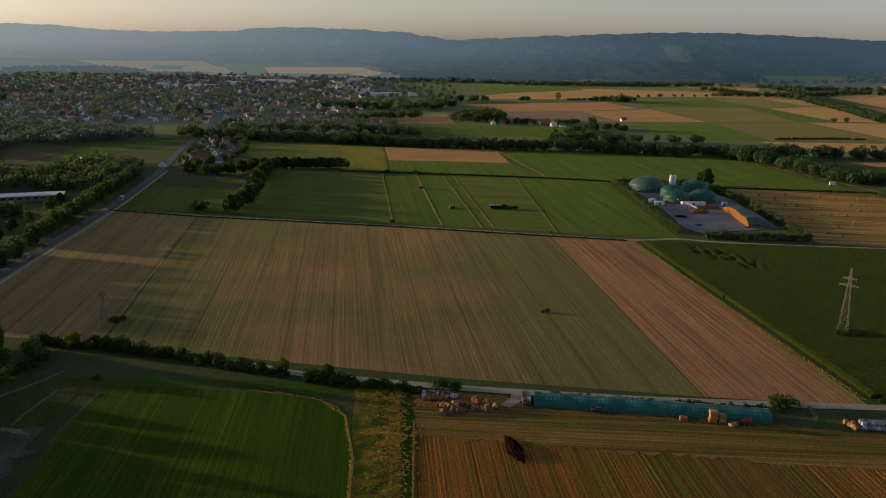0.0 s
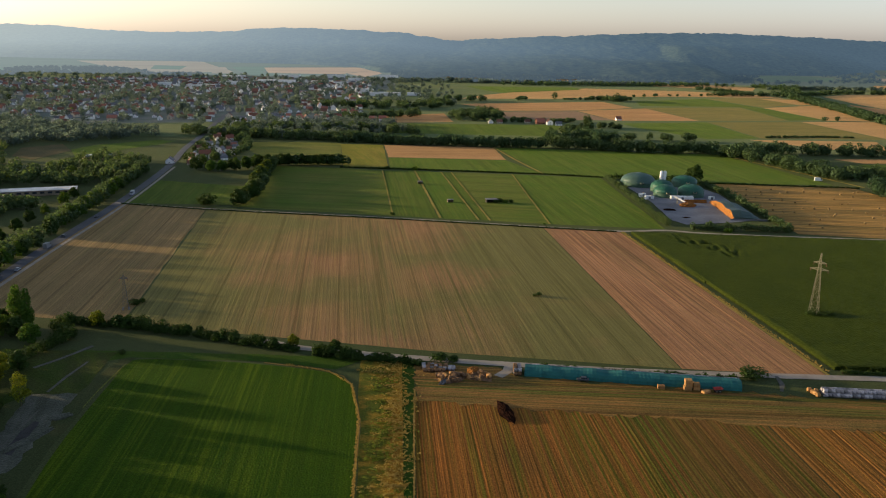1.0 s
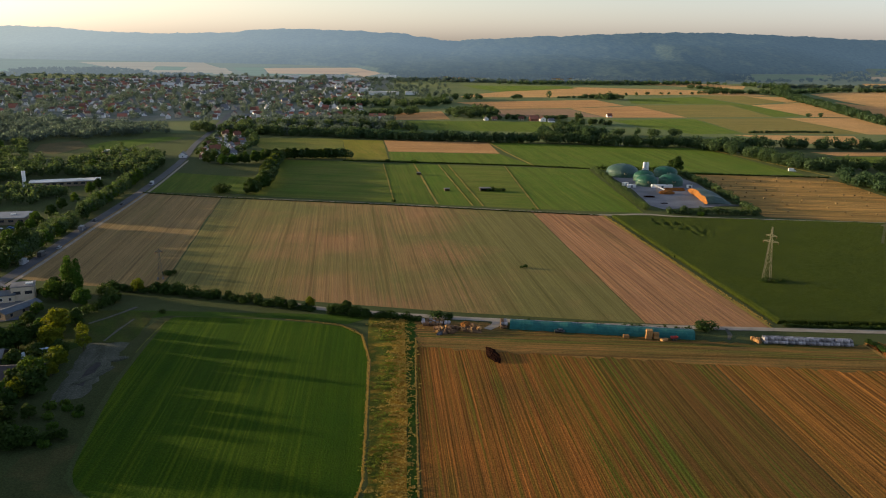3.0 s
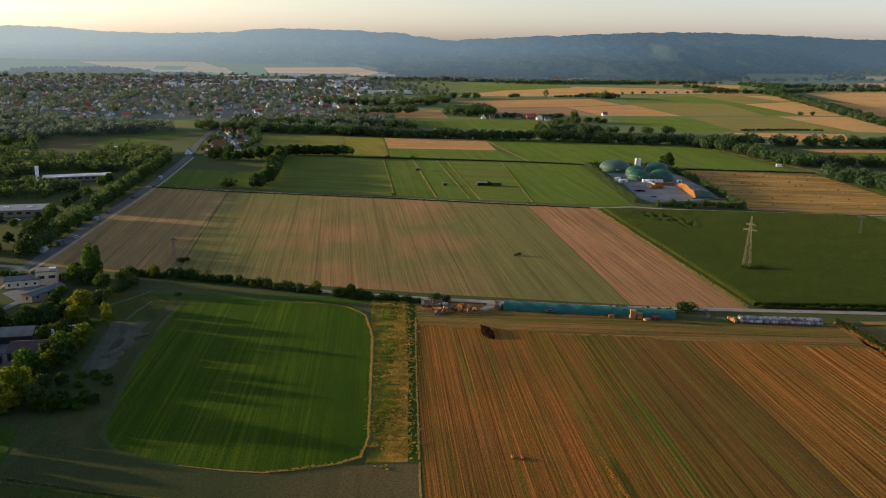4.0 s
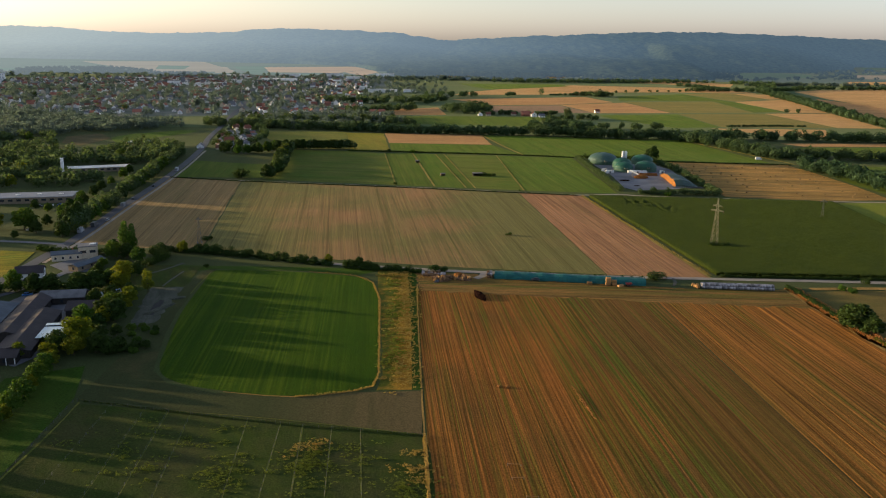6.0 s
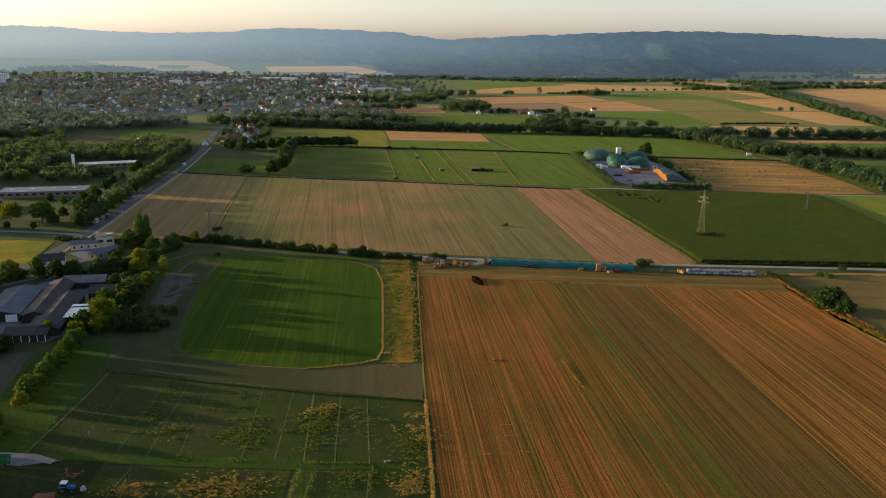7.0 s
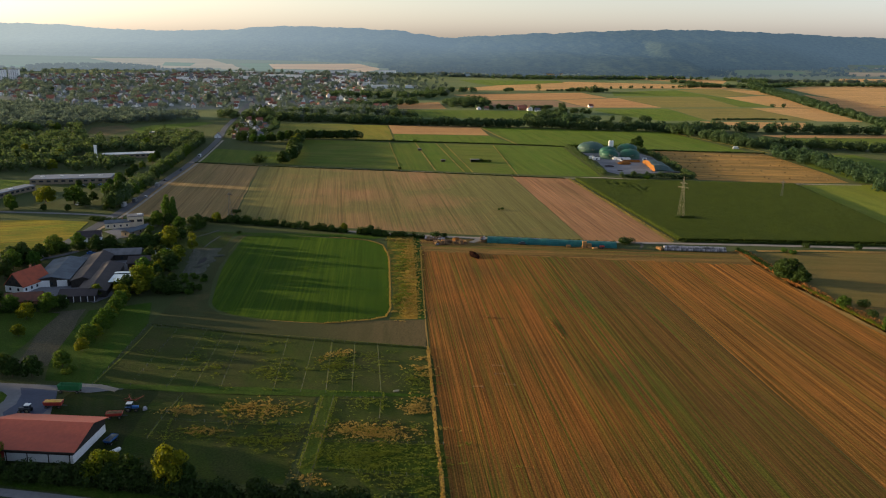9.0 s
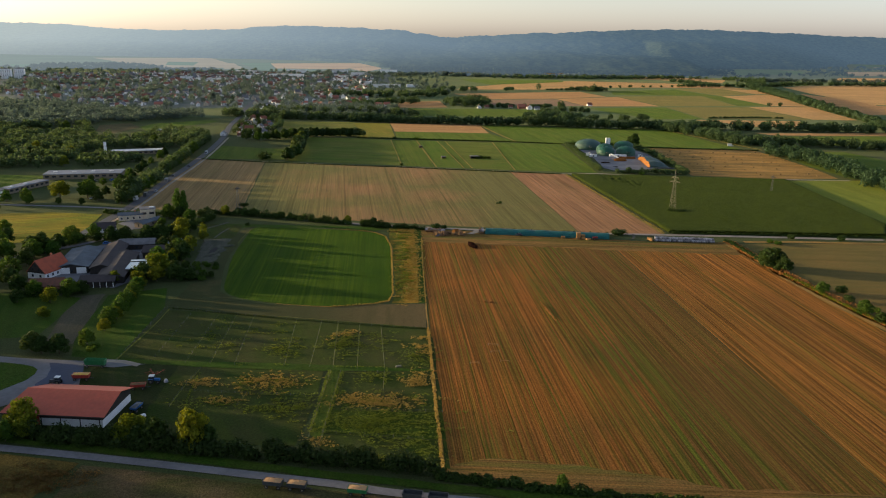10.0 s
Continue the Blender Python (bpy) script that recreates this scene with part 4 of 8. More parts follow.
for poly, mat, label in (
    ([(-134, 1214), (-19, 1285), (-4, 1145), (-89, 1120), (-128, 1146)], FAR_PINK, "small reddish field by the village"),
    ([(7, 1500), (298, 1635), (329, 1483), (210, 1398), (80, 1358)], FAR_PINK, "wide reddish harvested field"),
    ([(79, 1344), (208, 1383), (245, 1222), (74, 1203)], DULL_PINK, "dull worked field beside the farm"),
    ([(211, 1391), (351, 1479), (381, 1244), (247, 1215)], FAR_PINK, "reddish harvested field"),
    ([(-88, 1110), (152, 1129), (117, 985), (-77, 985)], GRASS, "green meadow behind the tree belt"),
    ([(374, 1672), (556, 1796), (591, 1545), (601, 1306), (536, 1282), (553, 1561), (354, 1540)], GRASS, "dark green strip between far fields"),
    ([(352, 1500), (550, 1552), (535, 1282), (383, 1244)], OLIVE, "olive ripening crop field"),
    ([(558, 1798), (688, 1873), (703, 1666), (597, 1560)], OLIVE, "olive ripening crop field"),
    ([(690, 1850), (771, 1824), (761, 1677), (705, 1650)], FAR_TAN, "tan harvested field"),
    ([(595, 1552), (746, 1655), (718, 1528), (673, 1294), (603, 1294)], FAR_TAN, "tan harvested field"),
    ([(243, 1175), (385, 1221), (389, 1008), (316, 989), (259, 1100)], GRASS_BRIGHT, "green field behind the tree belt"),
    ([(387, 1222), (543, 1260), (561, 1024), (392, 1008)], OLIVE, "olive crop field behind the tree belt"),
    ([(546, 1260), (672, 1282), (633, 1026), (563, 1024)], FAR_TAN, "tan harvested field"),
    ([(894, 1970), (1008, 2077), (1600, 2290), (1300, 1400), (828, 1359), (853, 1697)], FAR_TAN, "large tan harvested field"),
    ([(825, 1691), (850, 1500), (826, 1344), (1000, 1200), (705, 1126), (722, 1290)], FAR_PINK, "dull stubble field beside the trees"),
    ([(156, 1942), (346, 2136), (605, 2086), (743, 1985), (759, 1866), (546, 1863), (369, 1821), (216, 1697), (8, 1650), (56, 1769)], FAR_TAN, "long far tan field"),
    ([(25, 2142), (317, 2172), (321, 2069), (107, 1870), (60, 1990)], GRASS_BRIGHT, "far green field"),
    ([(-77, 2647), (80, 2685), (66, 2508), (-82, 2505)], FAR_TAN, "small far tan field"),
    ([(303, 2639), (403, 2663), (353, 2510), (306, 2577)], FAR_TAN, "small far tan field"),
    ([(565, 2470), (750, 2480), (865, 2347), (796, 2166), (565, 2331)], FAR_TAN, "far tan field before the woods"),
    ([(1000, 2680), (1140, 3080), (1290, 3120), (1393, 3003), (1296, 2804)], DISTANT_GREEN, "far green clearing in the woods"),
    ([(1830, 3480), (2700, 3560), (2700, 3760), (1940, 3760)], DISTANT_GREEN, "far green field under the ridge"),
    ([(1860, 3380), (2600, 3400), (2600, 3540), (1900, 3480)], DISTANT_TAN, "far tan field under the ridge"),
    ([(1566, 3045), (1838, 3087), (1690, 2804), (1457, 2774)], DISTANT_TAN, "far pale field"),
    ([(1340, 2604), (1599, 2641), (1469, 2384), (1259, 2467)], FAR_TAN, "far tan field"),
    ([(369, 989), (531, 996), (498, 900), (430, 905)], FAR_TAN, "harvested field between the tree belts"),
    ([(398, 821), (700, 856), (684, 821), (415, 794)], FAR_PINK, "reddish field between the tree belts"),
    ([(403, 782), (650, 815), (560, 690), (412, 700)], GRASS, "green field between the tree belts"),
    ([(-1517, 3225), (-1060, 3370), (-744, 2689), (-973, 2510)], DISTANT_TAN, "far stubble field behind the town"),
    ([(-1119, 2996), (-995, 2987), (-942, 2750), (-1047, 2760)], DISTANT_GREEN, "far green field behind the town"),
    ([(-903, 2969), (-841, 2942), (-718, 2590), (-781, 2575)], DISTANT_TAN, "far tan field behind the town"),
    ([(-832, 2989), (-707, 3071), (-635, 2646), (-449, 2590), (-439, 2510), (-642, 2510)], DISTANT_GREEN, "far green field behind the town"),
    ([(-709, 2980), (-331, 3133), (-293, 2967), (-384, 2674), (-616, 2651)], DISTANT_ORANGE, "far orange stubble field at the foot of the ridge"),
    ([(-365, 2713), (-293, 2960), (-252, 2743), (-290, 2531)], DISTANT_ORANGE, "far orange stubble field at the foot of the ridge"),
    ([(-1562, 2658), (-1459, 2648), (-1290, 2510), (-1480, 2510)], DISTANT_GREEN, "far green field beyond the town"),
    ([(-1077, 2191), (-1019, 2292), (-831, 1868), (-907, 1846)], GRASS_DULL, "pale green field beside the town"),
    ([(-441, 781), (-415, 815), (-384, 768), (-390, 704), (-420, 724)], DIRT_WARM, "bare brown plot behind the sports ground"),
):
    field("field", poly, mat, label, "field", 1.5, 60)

# ---- roads and tracks ----
ROADWAY = [(-244, 660), (-268, 800), (-290, 935), (-324, 1131), (-352, 1320), (-382, 1320), (-352, 1131), (-318, 935), (-296, 800), (-268, 660)]
LAYER[0] = 0.16
ribbon("road", [(-208, 180), (-212, 300), (-221, 385), (-234, 525), (-256, 680), (-281, 800), (-303, 935), (-338, 1131), (-367, 1320), (-460, 1700)], 6.6, ASPHALT, "straight grey asphalt country road", "road", 0.02)
ribbon("cycle_path", [(-205, 250), (-207, 305), (-215.5, 390), (-228.5, 527), (-250, 680)], 2.2, GRAVEL, "pale path beside the road", "path", 0.05)
ribbon("track", [(-236, 517), (-168, 503), (-44, 487), (57, 470), (103, 463), (132, 468), (164, 461), (281, 453), (345, 452)], 3.6, GRAVEL, "pale farm track across the fields", "track")
ribbon("track", [(-76, 264), (-64, 260), (-52, 256), (-13, 250), (22, 246), (73, 242.5), (134, 241), (191, 240), (264, 237), (400, 231)], 4.2, GRAVEL, "pale gravel farm track", "track")
ribbon("verge", [(165, 228), (169, 168), (181, 104), (203, -8)], 4.4, VERGE, "dry golden grass under the boundary hedge", "verge", 0.9)
ribbon("lane", [(-190, -18), (-122, -27.5), (-88, -32.5), (-55, -38), (-25, -43), (-7, -47), (40, -53), (120, -60), (280, -76)], 3.4, LANE, "narrow pale lane behind the hedge", "lane", 0.05)
ribbon("verge", [(-190, -13.5), (-122, -23), (-55, -33.5), (-7, -42), (40, -48), (120, -55)], 3.5, GRASS_LOW, "grass verge along the lane", "verge", 0.4)
ribbon("track", [(-116, 35), (-85, 32.2), (-42, 30.6), (-18, 31.6), (-2, 31.4)], 2.4, GRASS_LOW, "grassy track between the paddocks", "track", 0.3)
ribbon("track", [(20, 246), (18.5, 240), (15, 235)], 4.5, GRAVEL, "widened dusty field entrance", "track", 0.5)
ribbon("track", [(113, 241), (112.4, 234), (110, 228)], 1.4, PALE_RUBBLE, "dusty field entrance", "track", 0.4)
ribbon("lane", [(-233, 150), (-218, 172), (-196, 200), (-186, 240), (-196, 268), (-214, 286)], 3.8, CONCRETE, "pale lane to the farm", "lane", 0.1)
ribbon("lane", [(-212, 288), (-250, 293), (-330, 296)], 3.8, CONCRETE, "side lane off the road", "lane", 0.1)
field("yard", [(-200, 246), (-184, 232), (-176, 236), (-183, 258), (-192, 262)], CONCRETE, "pale paved farm yard", "yard")
field("yard", [(-200, 140), (-186, 132), (-150, 118), (-138, 150), (-146, 190), (-188, 196)], CONCRETE, "paved farm yard between barns", "yard")
field("yard", [(-175, 40), (-147, 35.5), (-122, 34), (-103, 32.4), (-113, 29), (-124, 30), (-118, 13), (-129, 8), (-131, 2), (-140, -8), (-175, -6)], CONCRETE, "pale concrete yard before the barn", "yard", 0.4)
field("yard", [(-137, 32), (-124, 30.4), (-120, 20), (-121, 12), (-128, 12), (-129.6, 9), (-133, 14), (-132, 20), (-134, 27)], ASPHALT_BLUE, "bluish paved patch of the yard", "yard", 0.1)
field("meadow", [(-175, 33), (-152, 31.5), (-145, 30), (-141, 28.6), (-138, 26), (-137, 22), (-137.4, 17), (-142, 8), (-175, 6)], GRASS_LOW, "grass island beside the yard", "meadow", 0.15)
ribbon("track", [(-126, 35), (-112, 34), (-105, 31.5)], 2.6, GRAVEL, "short gravel spur from the yard", "track", 0.3)
field("yard", [(140, 625), (196, 650), (207, 600), (203, 505), (186, 497), (150, 486), (143, 500), (145, 560)], YARD_PALE, "pale concrete yard of the gas plant", "yard")
# pale borders of dry grass
LAYER[0] = 0.14
for pts, w in (
    ([(-116, 93), (-86, 86.6), (-55, 82.6), (-5.5, 73.6)], 0.3),
    ([(-7, 105), (-6.2, 90), (-5.2, 74)], 0.7),
    ([(-5, 73), (-4.3, 60), (-1.2, 12), (2, -34)], 1.1),
    ([(-13.3, 222), (-11.3, 180), (-7.2, 106)], 0.5),
    ([(-29, 201), (-22.6, 117), (-23.4, 107), (-29, 103.2), (-49, 97.8), (-72, 100.6)], 0.5),
    ([(-68, 242.4), (-44, 236), (-35, 226), (-29.2, 201)], 0.5),
    ([(-115.2, 203), (-115.9, 215), (-116, 238)], 0.45),
    ([(-115, 91), (-114.4, 71), (-115, 36)], 0.6),
    ([(102.6, 461), (118, 350), (132.5, 243)], 1.6),
    ([(164, 226), (169, 168), (175, 121), (183, 81), (205, -20)], 5.5),
    ([(175, 226.5), (220, 229), (300, 227)], 4.0),
    ([(-13, 681), (15, 487)], 1.3), ([(-4, 681), (22.5, 486)], 1.3), ([(-37, 688), (-10, 491)], 1.6),
    ([(-65.5, 684), (-41.5, 495)], 1.0), ([(49.6, 677), (60.5, 479)], 1.2), ([(42, 862), (60, 765), (78, 684)], 2.5),
    ([(285, 838), (330, 690), (343, 645)], 3.0),
):
    ribbon("verge", pts, w, GRASS_DULL if pts[0][0] < -110 else VERGE if pts[0][1] < 300 else FENCE_GRASS, "line of dry pale grass", "verge", 0.25 * min(1, w))

LAYER[0] = 0.118
field("headland", [(-13.2, 214), (40, 208.5), (94, 203), (164.5, 197), (162.5, 225), (121, 223), (98, 227), (24, 234.5), (16, 243), (-15, 246)], HEADLAND, "worn stubble headland beside the stacks", "field", 1.6, 2.2)
LAYER[0] = 0.085
field("headland", [(2.6, -36), (6, -31), (15, -28), (28, -29), (43, -32), (57, -35), (75, -41), (119, -43.5), (119, -47), (75, -46), (40, -44.5), (3, -38)], HEADLAND, "worn grassy headland at the lane end of the field", "field", 0.8, 3)
LAYER[0] = 0.17
ribbon("path", [(-146, 233), (-141, 241), (-134.7, 254.4)], 1.5, PALE_RUBBLE, "narrow pale path through rough grass", "path", 0.2)
ribbon("path", [(-131.6, 214), (-131.2, 226), (-129.9, 239.4)], 1.0, PALE_RUBBLE, "pale strip of old foundation", "path", 0.2)
ribbon("path", [(-126.3, 173), (-127.9, 200.4)], 0.45, PALE_RUBBLE, "pale strip of old foundation", "path", 0.2)


def maize(poly, high, seed):
    """A standing maize crop: an uneven top with rows, and ragged sides down to the ground."""
    rng = np.random.RandomState(seed)
    d = Vector(ROW_B).normalized()
    c = Vector((-d.y, d.x))
    vs, fs, at = [], [], {}
    us = [c.dot(Vector(p)) for p in poly]
    ws = [d.dot(Vector(p)) for p in poly]
    nu, nw = int((max(us) - min(us)) / 0.75), int((max(ws) - min(ws)) / 1.2)
    keep = {}
    for i in range(nu):
        for j in range(nw):
            u, w = min(us) + i * 0.75, min(ws) + j * 1.2
            p = c * u + d * w
            keep[i, j] = inside(p, poly)
            if keep[i, j]:
                gap = noise.noise((p.x / 22, p.y / 30, 2))
                edge = min(abs((q[0] - o[0]) * (p.y - o[1]) - (q[1] - o[1]) * (p.x - o[0])) / math.hypot(q[0] - o[0], q[1] - o[1]) for o, q in zip(poly, poly[1:] + poly[:1]))
                z = high * min(1, 0.7 + edge / 5) + (0.07 if i % 2 else -0.05) + 0.10 * noise.noise((p.x / 9, p.y / 9, 1)) + rng.uniform(-.09, .09) - 0.45 * max(0, gap - 0.42) * 1.5
                lodged = 1 - math.hypot((p.x - 136 - 0.5 * (440 - p.y)) / 13, (p.y - 425) / 34)
                if lodged > 0:
                    z -= 1.5 * min(1, lodged * 2) * max(0, noise.noise((p.x / 3.2, p.y / 7, 8)) + 0.12)
                at[i, j] = len(vs)
                vs.append((p.x + rng.uniform(-.15, .15), p.y + rng.uniform(-.3, .3), z))
    low = {}
    def foot(k):
        if k not in low:
            low[k] = len(vs)
            v = vs[at[k]]
            vs.append((v[0], v[1], 0.0))
        return low[k]
    for i in range(nu - 1):
        for j in range(nw - 1):
            q = [(i, j), (i + 1, j), (i + 1, j + 1), (i, j + 1)]
            if all(k in at for k in q):
                fs.append([at[k] for k in q])
                for a, b, o in ((0, 1, (0, -1)), (1, 2, (1, 0)), (2, 3, (0, 1)), (3, 0, (-1, 0))):
                    nb = [(i + o[0], j + o[1]), (i + 1 + o[0], j + o[1]), (i + 1 + o[0], j + 1 + o[1]), (i + o[0], j + 1 + o[1])]
                    if not all(k in at for k in nb):
                        fs.append([at[q[b]], at[q[a]], foot(q[a]), foot(q[b])])
    me = mesh_of("maize", vs, fs, CORN)
    me.flip_normals()
    return me


tagged(new("maize", maize([(107, 458), (288, 447), (284, 276), (268, 246), (137, 247)], 1.8, 3)), "dense dark green maize crop standing in rows", "maize field", kind="stuff")

# ---- buildings ----


def gable_wall(l, w, eave, ridge):
    """Four walls with two gables, l along x, closed under the roof."""
    bm = bmesh.new()
    a, b = l / 2, w / 2
    lo = [bm.verts.new(p) for p in ((-a, -b, -0.2), (a, -b, -0.2), (a, b, -0.2), (-a, b, -0.2))]
    up = [bm.verts.new(p) for p in ((-a, -b, eave), (a, -b, eave), (a, b, eave), (-a, b, eave))]
    r0, r1 = bm.verts.new((-a, 0, ridge - 0.12)), bm.verts.new((a, 0, ridge - 0.12))
    bm.faces.new((lo[0], lo[1], up[1], up[0]))
    bm.faces.new((lo[1], lo[2], up[2], r1, up[1]))
    bm.faces.new((lo[2], lo[3], up[3], up[2]))
    bm.faces.new((lo[3], lo[0], up[0], r0, up[3]))
    bm.faces.new((up[0], up[1], r1, r0))
    bm.faces.new((up[2], up[3], r0, r1))
    return bm


def gable_roof(l, w, eave, ridge, over=0.5, thick=0.22):
    """Two roof slopes of some thickness that stand over the walls."""
    bm = bmesh.new()
    a, b = l / 2 + over, w / 2
    slope = (ridge - eave) / b
    z0 = eave - slope * over
    prof = [(-b - over, z0), (0, ridge), (b + over, z0), (b + over, z0 + thick), (0, ridge + thick * 1.15), (-b - over, z0 + thick)]
    ends = [[bm.verts.new((x, y, z)) for y, z in prof] for x in (-a, a)]
    for k in range(6):
        j = (k + 1) % 6
        bm.faces.new((ends[0][k], ends[1][k], ends[1][j], ends[0][j]))
    for e, rev in ((ends[0], True), (ends[1], False)):
        q1, q2 = (e[0], e[1], e[4], e[5]), (e[1], e[2], e[3], e[4])
        for q in (q1, q2):
            bm.faces.new(tuple(reversed(q)) if rev else q)
    bmesh.ops.recalc_face_normals(bm, faces=list(bm.faces))
    return bm


def window_mesh(w=1.1, h=1.3):
    return bm_mesh("window", boxes((-w / 2, -0.06, -h / 2, w / 2, 0.06, h / 2)), GLASS_DARK)


WINDOW = window_mesh()
FRAME = bm_mesh("frame", boxes((-0.62, -0.08, -0.72, -0.53, 0.08, 0.72), (0.53, -0.08, -0.72, 0.62, 0.08, 0.72), (-0.53, -0.08, 0.63, 0.53, 0.08, 0.72), (-0.62, -0.12, -0.72, 0.62, 0.08, -0.63)), WHITE_METAL)


def windows(root, l, w, eave, ends=True, floors=1, frames=True):
    for fl in range(floors):
        z = 1.6 + fl * 2.7
        n = max(2, int(l / (3.2 if frames else 5.5)))
        for s in (-1, 1):
            for k in range(n):
                x = -l / 2 + l * (k + 0.5) / n
                o = part("window", WINDOW, None, root, "", pose(x, s * w / 2, z))
                if frames:
                    part("frame", FRAME, None, o, "", pose(0, s * 0.02, 0, 0, 0, 0 if s < 0 else 180))
        if ends:
            for s in (-1, 1):
                for y in (-w * 0.22, w * 0.22) if frames else (0.0,):
                    part("window", WINDOW, None, root, "", pose(s * l / 2, y, z, 0, 0, 90))


def house(l, w, eave, ridge, wall, roof, label, m=None, floors=1, chimney=True, frames=False, name="house", category="house"):
    root = thing(name, label, category, m)
    part("wall", gable_wall(l, w, eave, ridge), wall, root)
    r = part("roof", gable_roof(l, w, eave, ridge), roof, root)
    if chimney:
        part("chimney", boxes((l * 0.18, 0.4, ridge - 1.2, l * 0.18 + 0.7, 1.1, ridge + 0.9), (l * 0.18 - 0.08, 0.32, ridge + 0.9, l * 0.18 + 0.78, 1.18, ridge + 1.02)), BRICK, r)
    windows(root, l, w, eave, True, floors, frames)
    return root


def flat_hall(l, w, h, wall, roof, label, m, band=True, name="hall"):
    """A low flat-roofed hall with a parapet, a window band and roof lights."""
    root = thing(name, label, "hall", m)
    part("wall", boxes((-l / 2, -w / 2, -0.2, l / 2, w / 2, h)), wall, root)
    r = part("roof", boxes((-l / 2 - 0.3, -w / 2 - 0.3, h, l / 2 + 0.3, w / 2 + 0.3, h + 0.35), (-l / 2 + 0.4, -w / 2 + 0.4, h + 0.35, l / 2 - 0.4, w / 2 - 0.4, h + 0.42)), roof, root)
    for k in range(max(1, int(l / 14))):
        x = -l / 2 + 7 + 14 * k
        part("skylight", boxes((x - 1.5, -1, h + 0.42, x + 1.5, 1, h + 0.9), bevel=0.1), WHITE_METAL, r)
    if band:
        n = max(2, int(l / 5))
        for k in range(n):
            x = -l / 2 + l * (k + 0.5) / n
            part("window", WINDOW, None, root, "", pose(x, -w / 2, h * 0.6) @ Matrix.Diagonal((2.6, 1, 1.1, 1)))
    return root


# red-roofed barn by the lane
BARN = pose(-110.3, -4.9, 0, 0, 0, -3)
barn = thing("barn", "large open barn with a red sheet roof and white base walls", "barn", BARN)
BL, BW = 25.4, 18.4
part("wall", boxes((-BL / 2 * 1.28, -BW / 2, -0.2, BL / 2, -BW / 2 + 0.3, 2.5), (BL / 2 - 0.3, -BW / 2 + 0.3, -0.2, BL / 2, BW / 2, 2.5), (-BL / 2, BW / 2 - 0.3, -0.2, BL / 2 - 0.3, BW / 2, 2.5), (-BL / 2, -BW / 2 + 0.3, -0.2, -BL / 2 + 0.3, BW / 2 - 0.3, 2.5)), PLASTER, barn, "white base wall")
for s in (-1, 1):
    gable = bmesh.new()
    x0, x1 = s * BL / 2, s * (BL / 2 - 0.2)
    pr = [(-BW / 2, 2.5), (BW / 2, 2.5), (BW / 2, 4.4), (1.5, 6.5), (-BW / 2, 4.0)]
    fa = [gable.verts.new((x0, y, z)) for y, z in pr]
    fb = [gable.verts.new((x1, y, z)) for y, z in pr]
    gable.faces.new(fa)
    gable.faces.new(list(reversed(fb)))
    for k in range(5):
        gable.faces.new((fa[k], fb[k], fb[(k + 1) % 5], fa[(k + 1) % 5]))
    part("gable", gable, DARKWOOD, barn, "dark boarded gable")
part("upper_wall", boxes((-BL / 2 * 1.28, -BW / 2, 2.5, BL / 2 - 0.2, -BW / 2 + 0.2, 4.0)), DARKWOOD, barn)
part("upper_wall", boxes((-BL / 2 + 0.2, BW / 2 - 0.2, 2.5, BL / 2 - 0.2, BW / 2, 4.3)), DARKWOOD, barn)
rf = bmesh.new()
over = 1.0
ya, yb, yr = -BW / 2 - over, BW / 2 + over, 1.5
ribs = []
for k in range(33):
    x = -BL / 2 - over + (BL + 2 * over) * k / 32
    for dx, dz in ((0, 0.128), (0.12, 0.128), (0.2, 0.12), (0.85, 0.12)):
        if x + dx < BL / 2 + over:
            ribs.append((x + dx, dz))
def skew(x, y):
    """The yard end of the barn stands askew: the lane side is longer."""
    return x * (1 + 0.32 * (yb - y) / (yb - ya)) if x < 0 else x


cross = [[rf.verts.new((skew(x, y), y, z + dz)) for y, z in ((ya, 3.75), (yr, 6.75), (yb, 4.15))] for x, dz in ribs]
under = [[rf.verts.new((skew(x, y), y, z)) for y, z in ((ya, 3.75), (yr, 6.75), (yb, 4.15))] for x in (ribs[0][0], ribs[-1][0])]
for p, q in zip(cross, cross[1:]):
    for j in range(2):
        rf.faces.new((p[j], q[j], q[j + 1], p[j + 1]))
for j in range(2):
    rf.faces.new((under[0][j + 1], under[1][j + 1], under[1][j], under[0][j]))
    rf.faces.new((cross[0][j], cross[0][j + 1], under[0][j + 1], under[0][j]))
    rf.faces.new((cross[-1][j + 1], cross[-1][j], under[1][j], under[1][j + 1]))
part("roof", rf, SHEET_RED, barn, "red ribbed sheet roof")
part("fascia", boxes((-(BL / 2 + over) * 1.31, ya - 0.05, 3.55, BL / 2 + over, ya, 3.95)), DARKWOOD, barn)
part("gate", boxes((-11.2, -BW / 2 - 0.08, 0, -6.4, -BW / 2, 3.0)), PAINT_RED, barn, "red sliding gate")
for k in range(5):
    part("post", boxes((-12 + 5.9 * k, -BW / 2 - 0.04, 0, -11.7 + 5.9 * k, -BW / 2, 4.0)), DARKWOOD, barn)

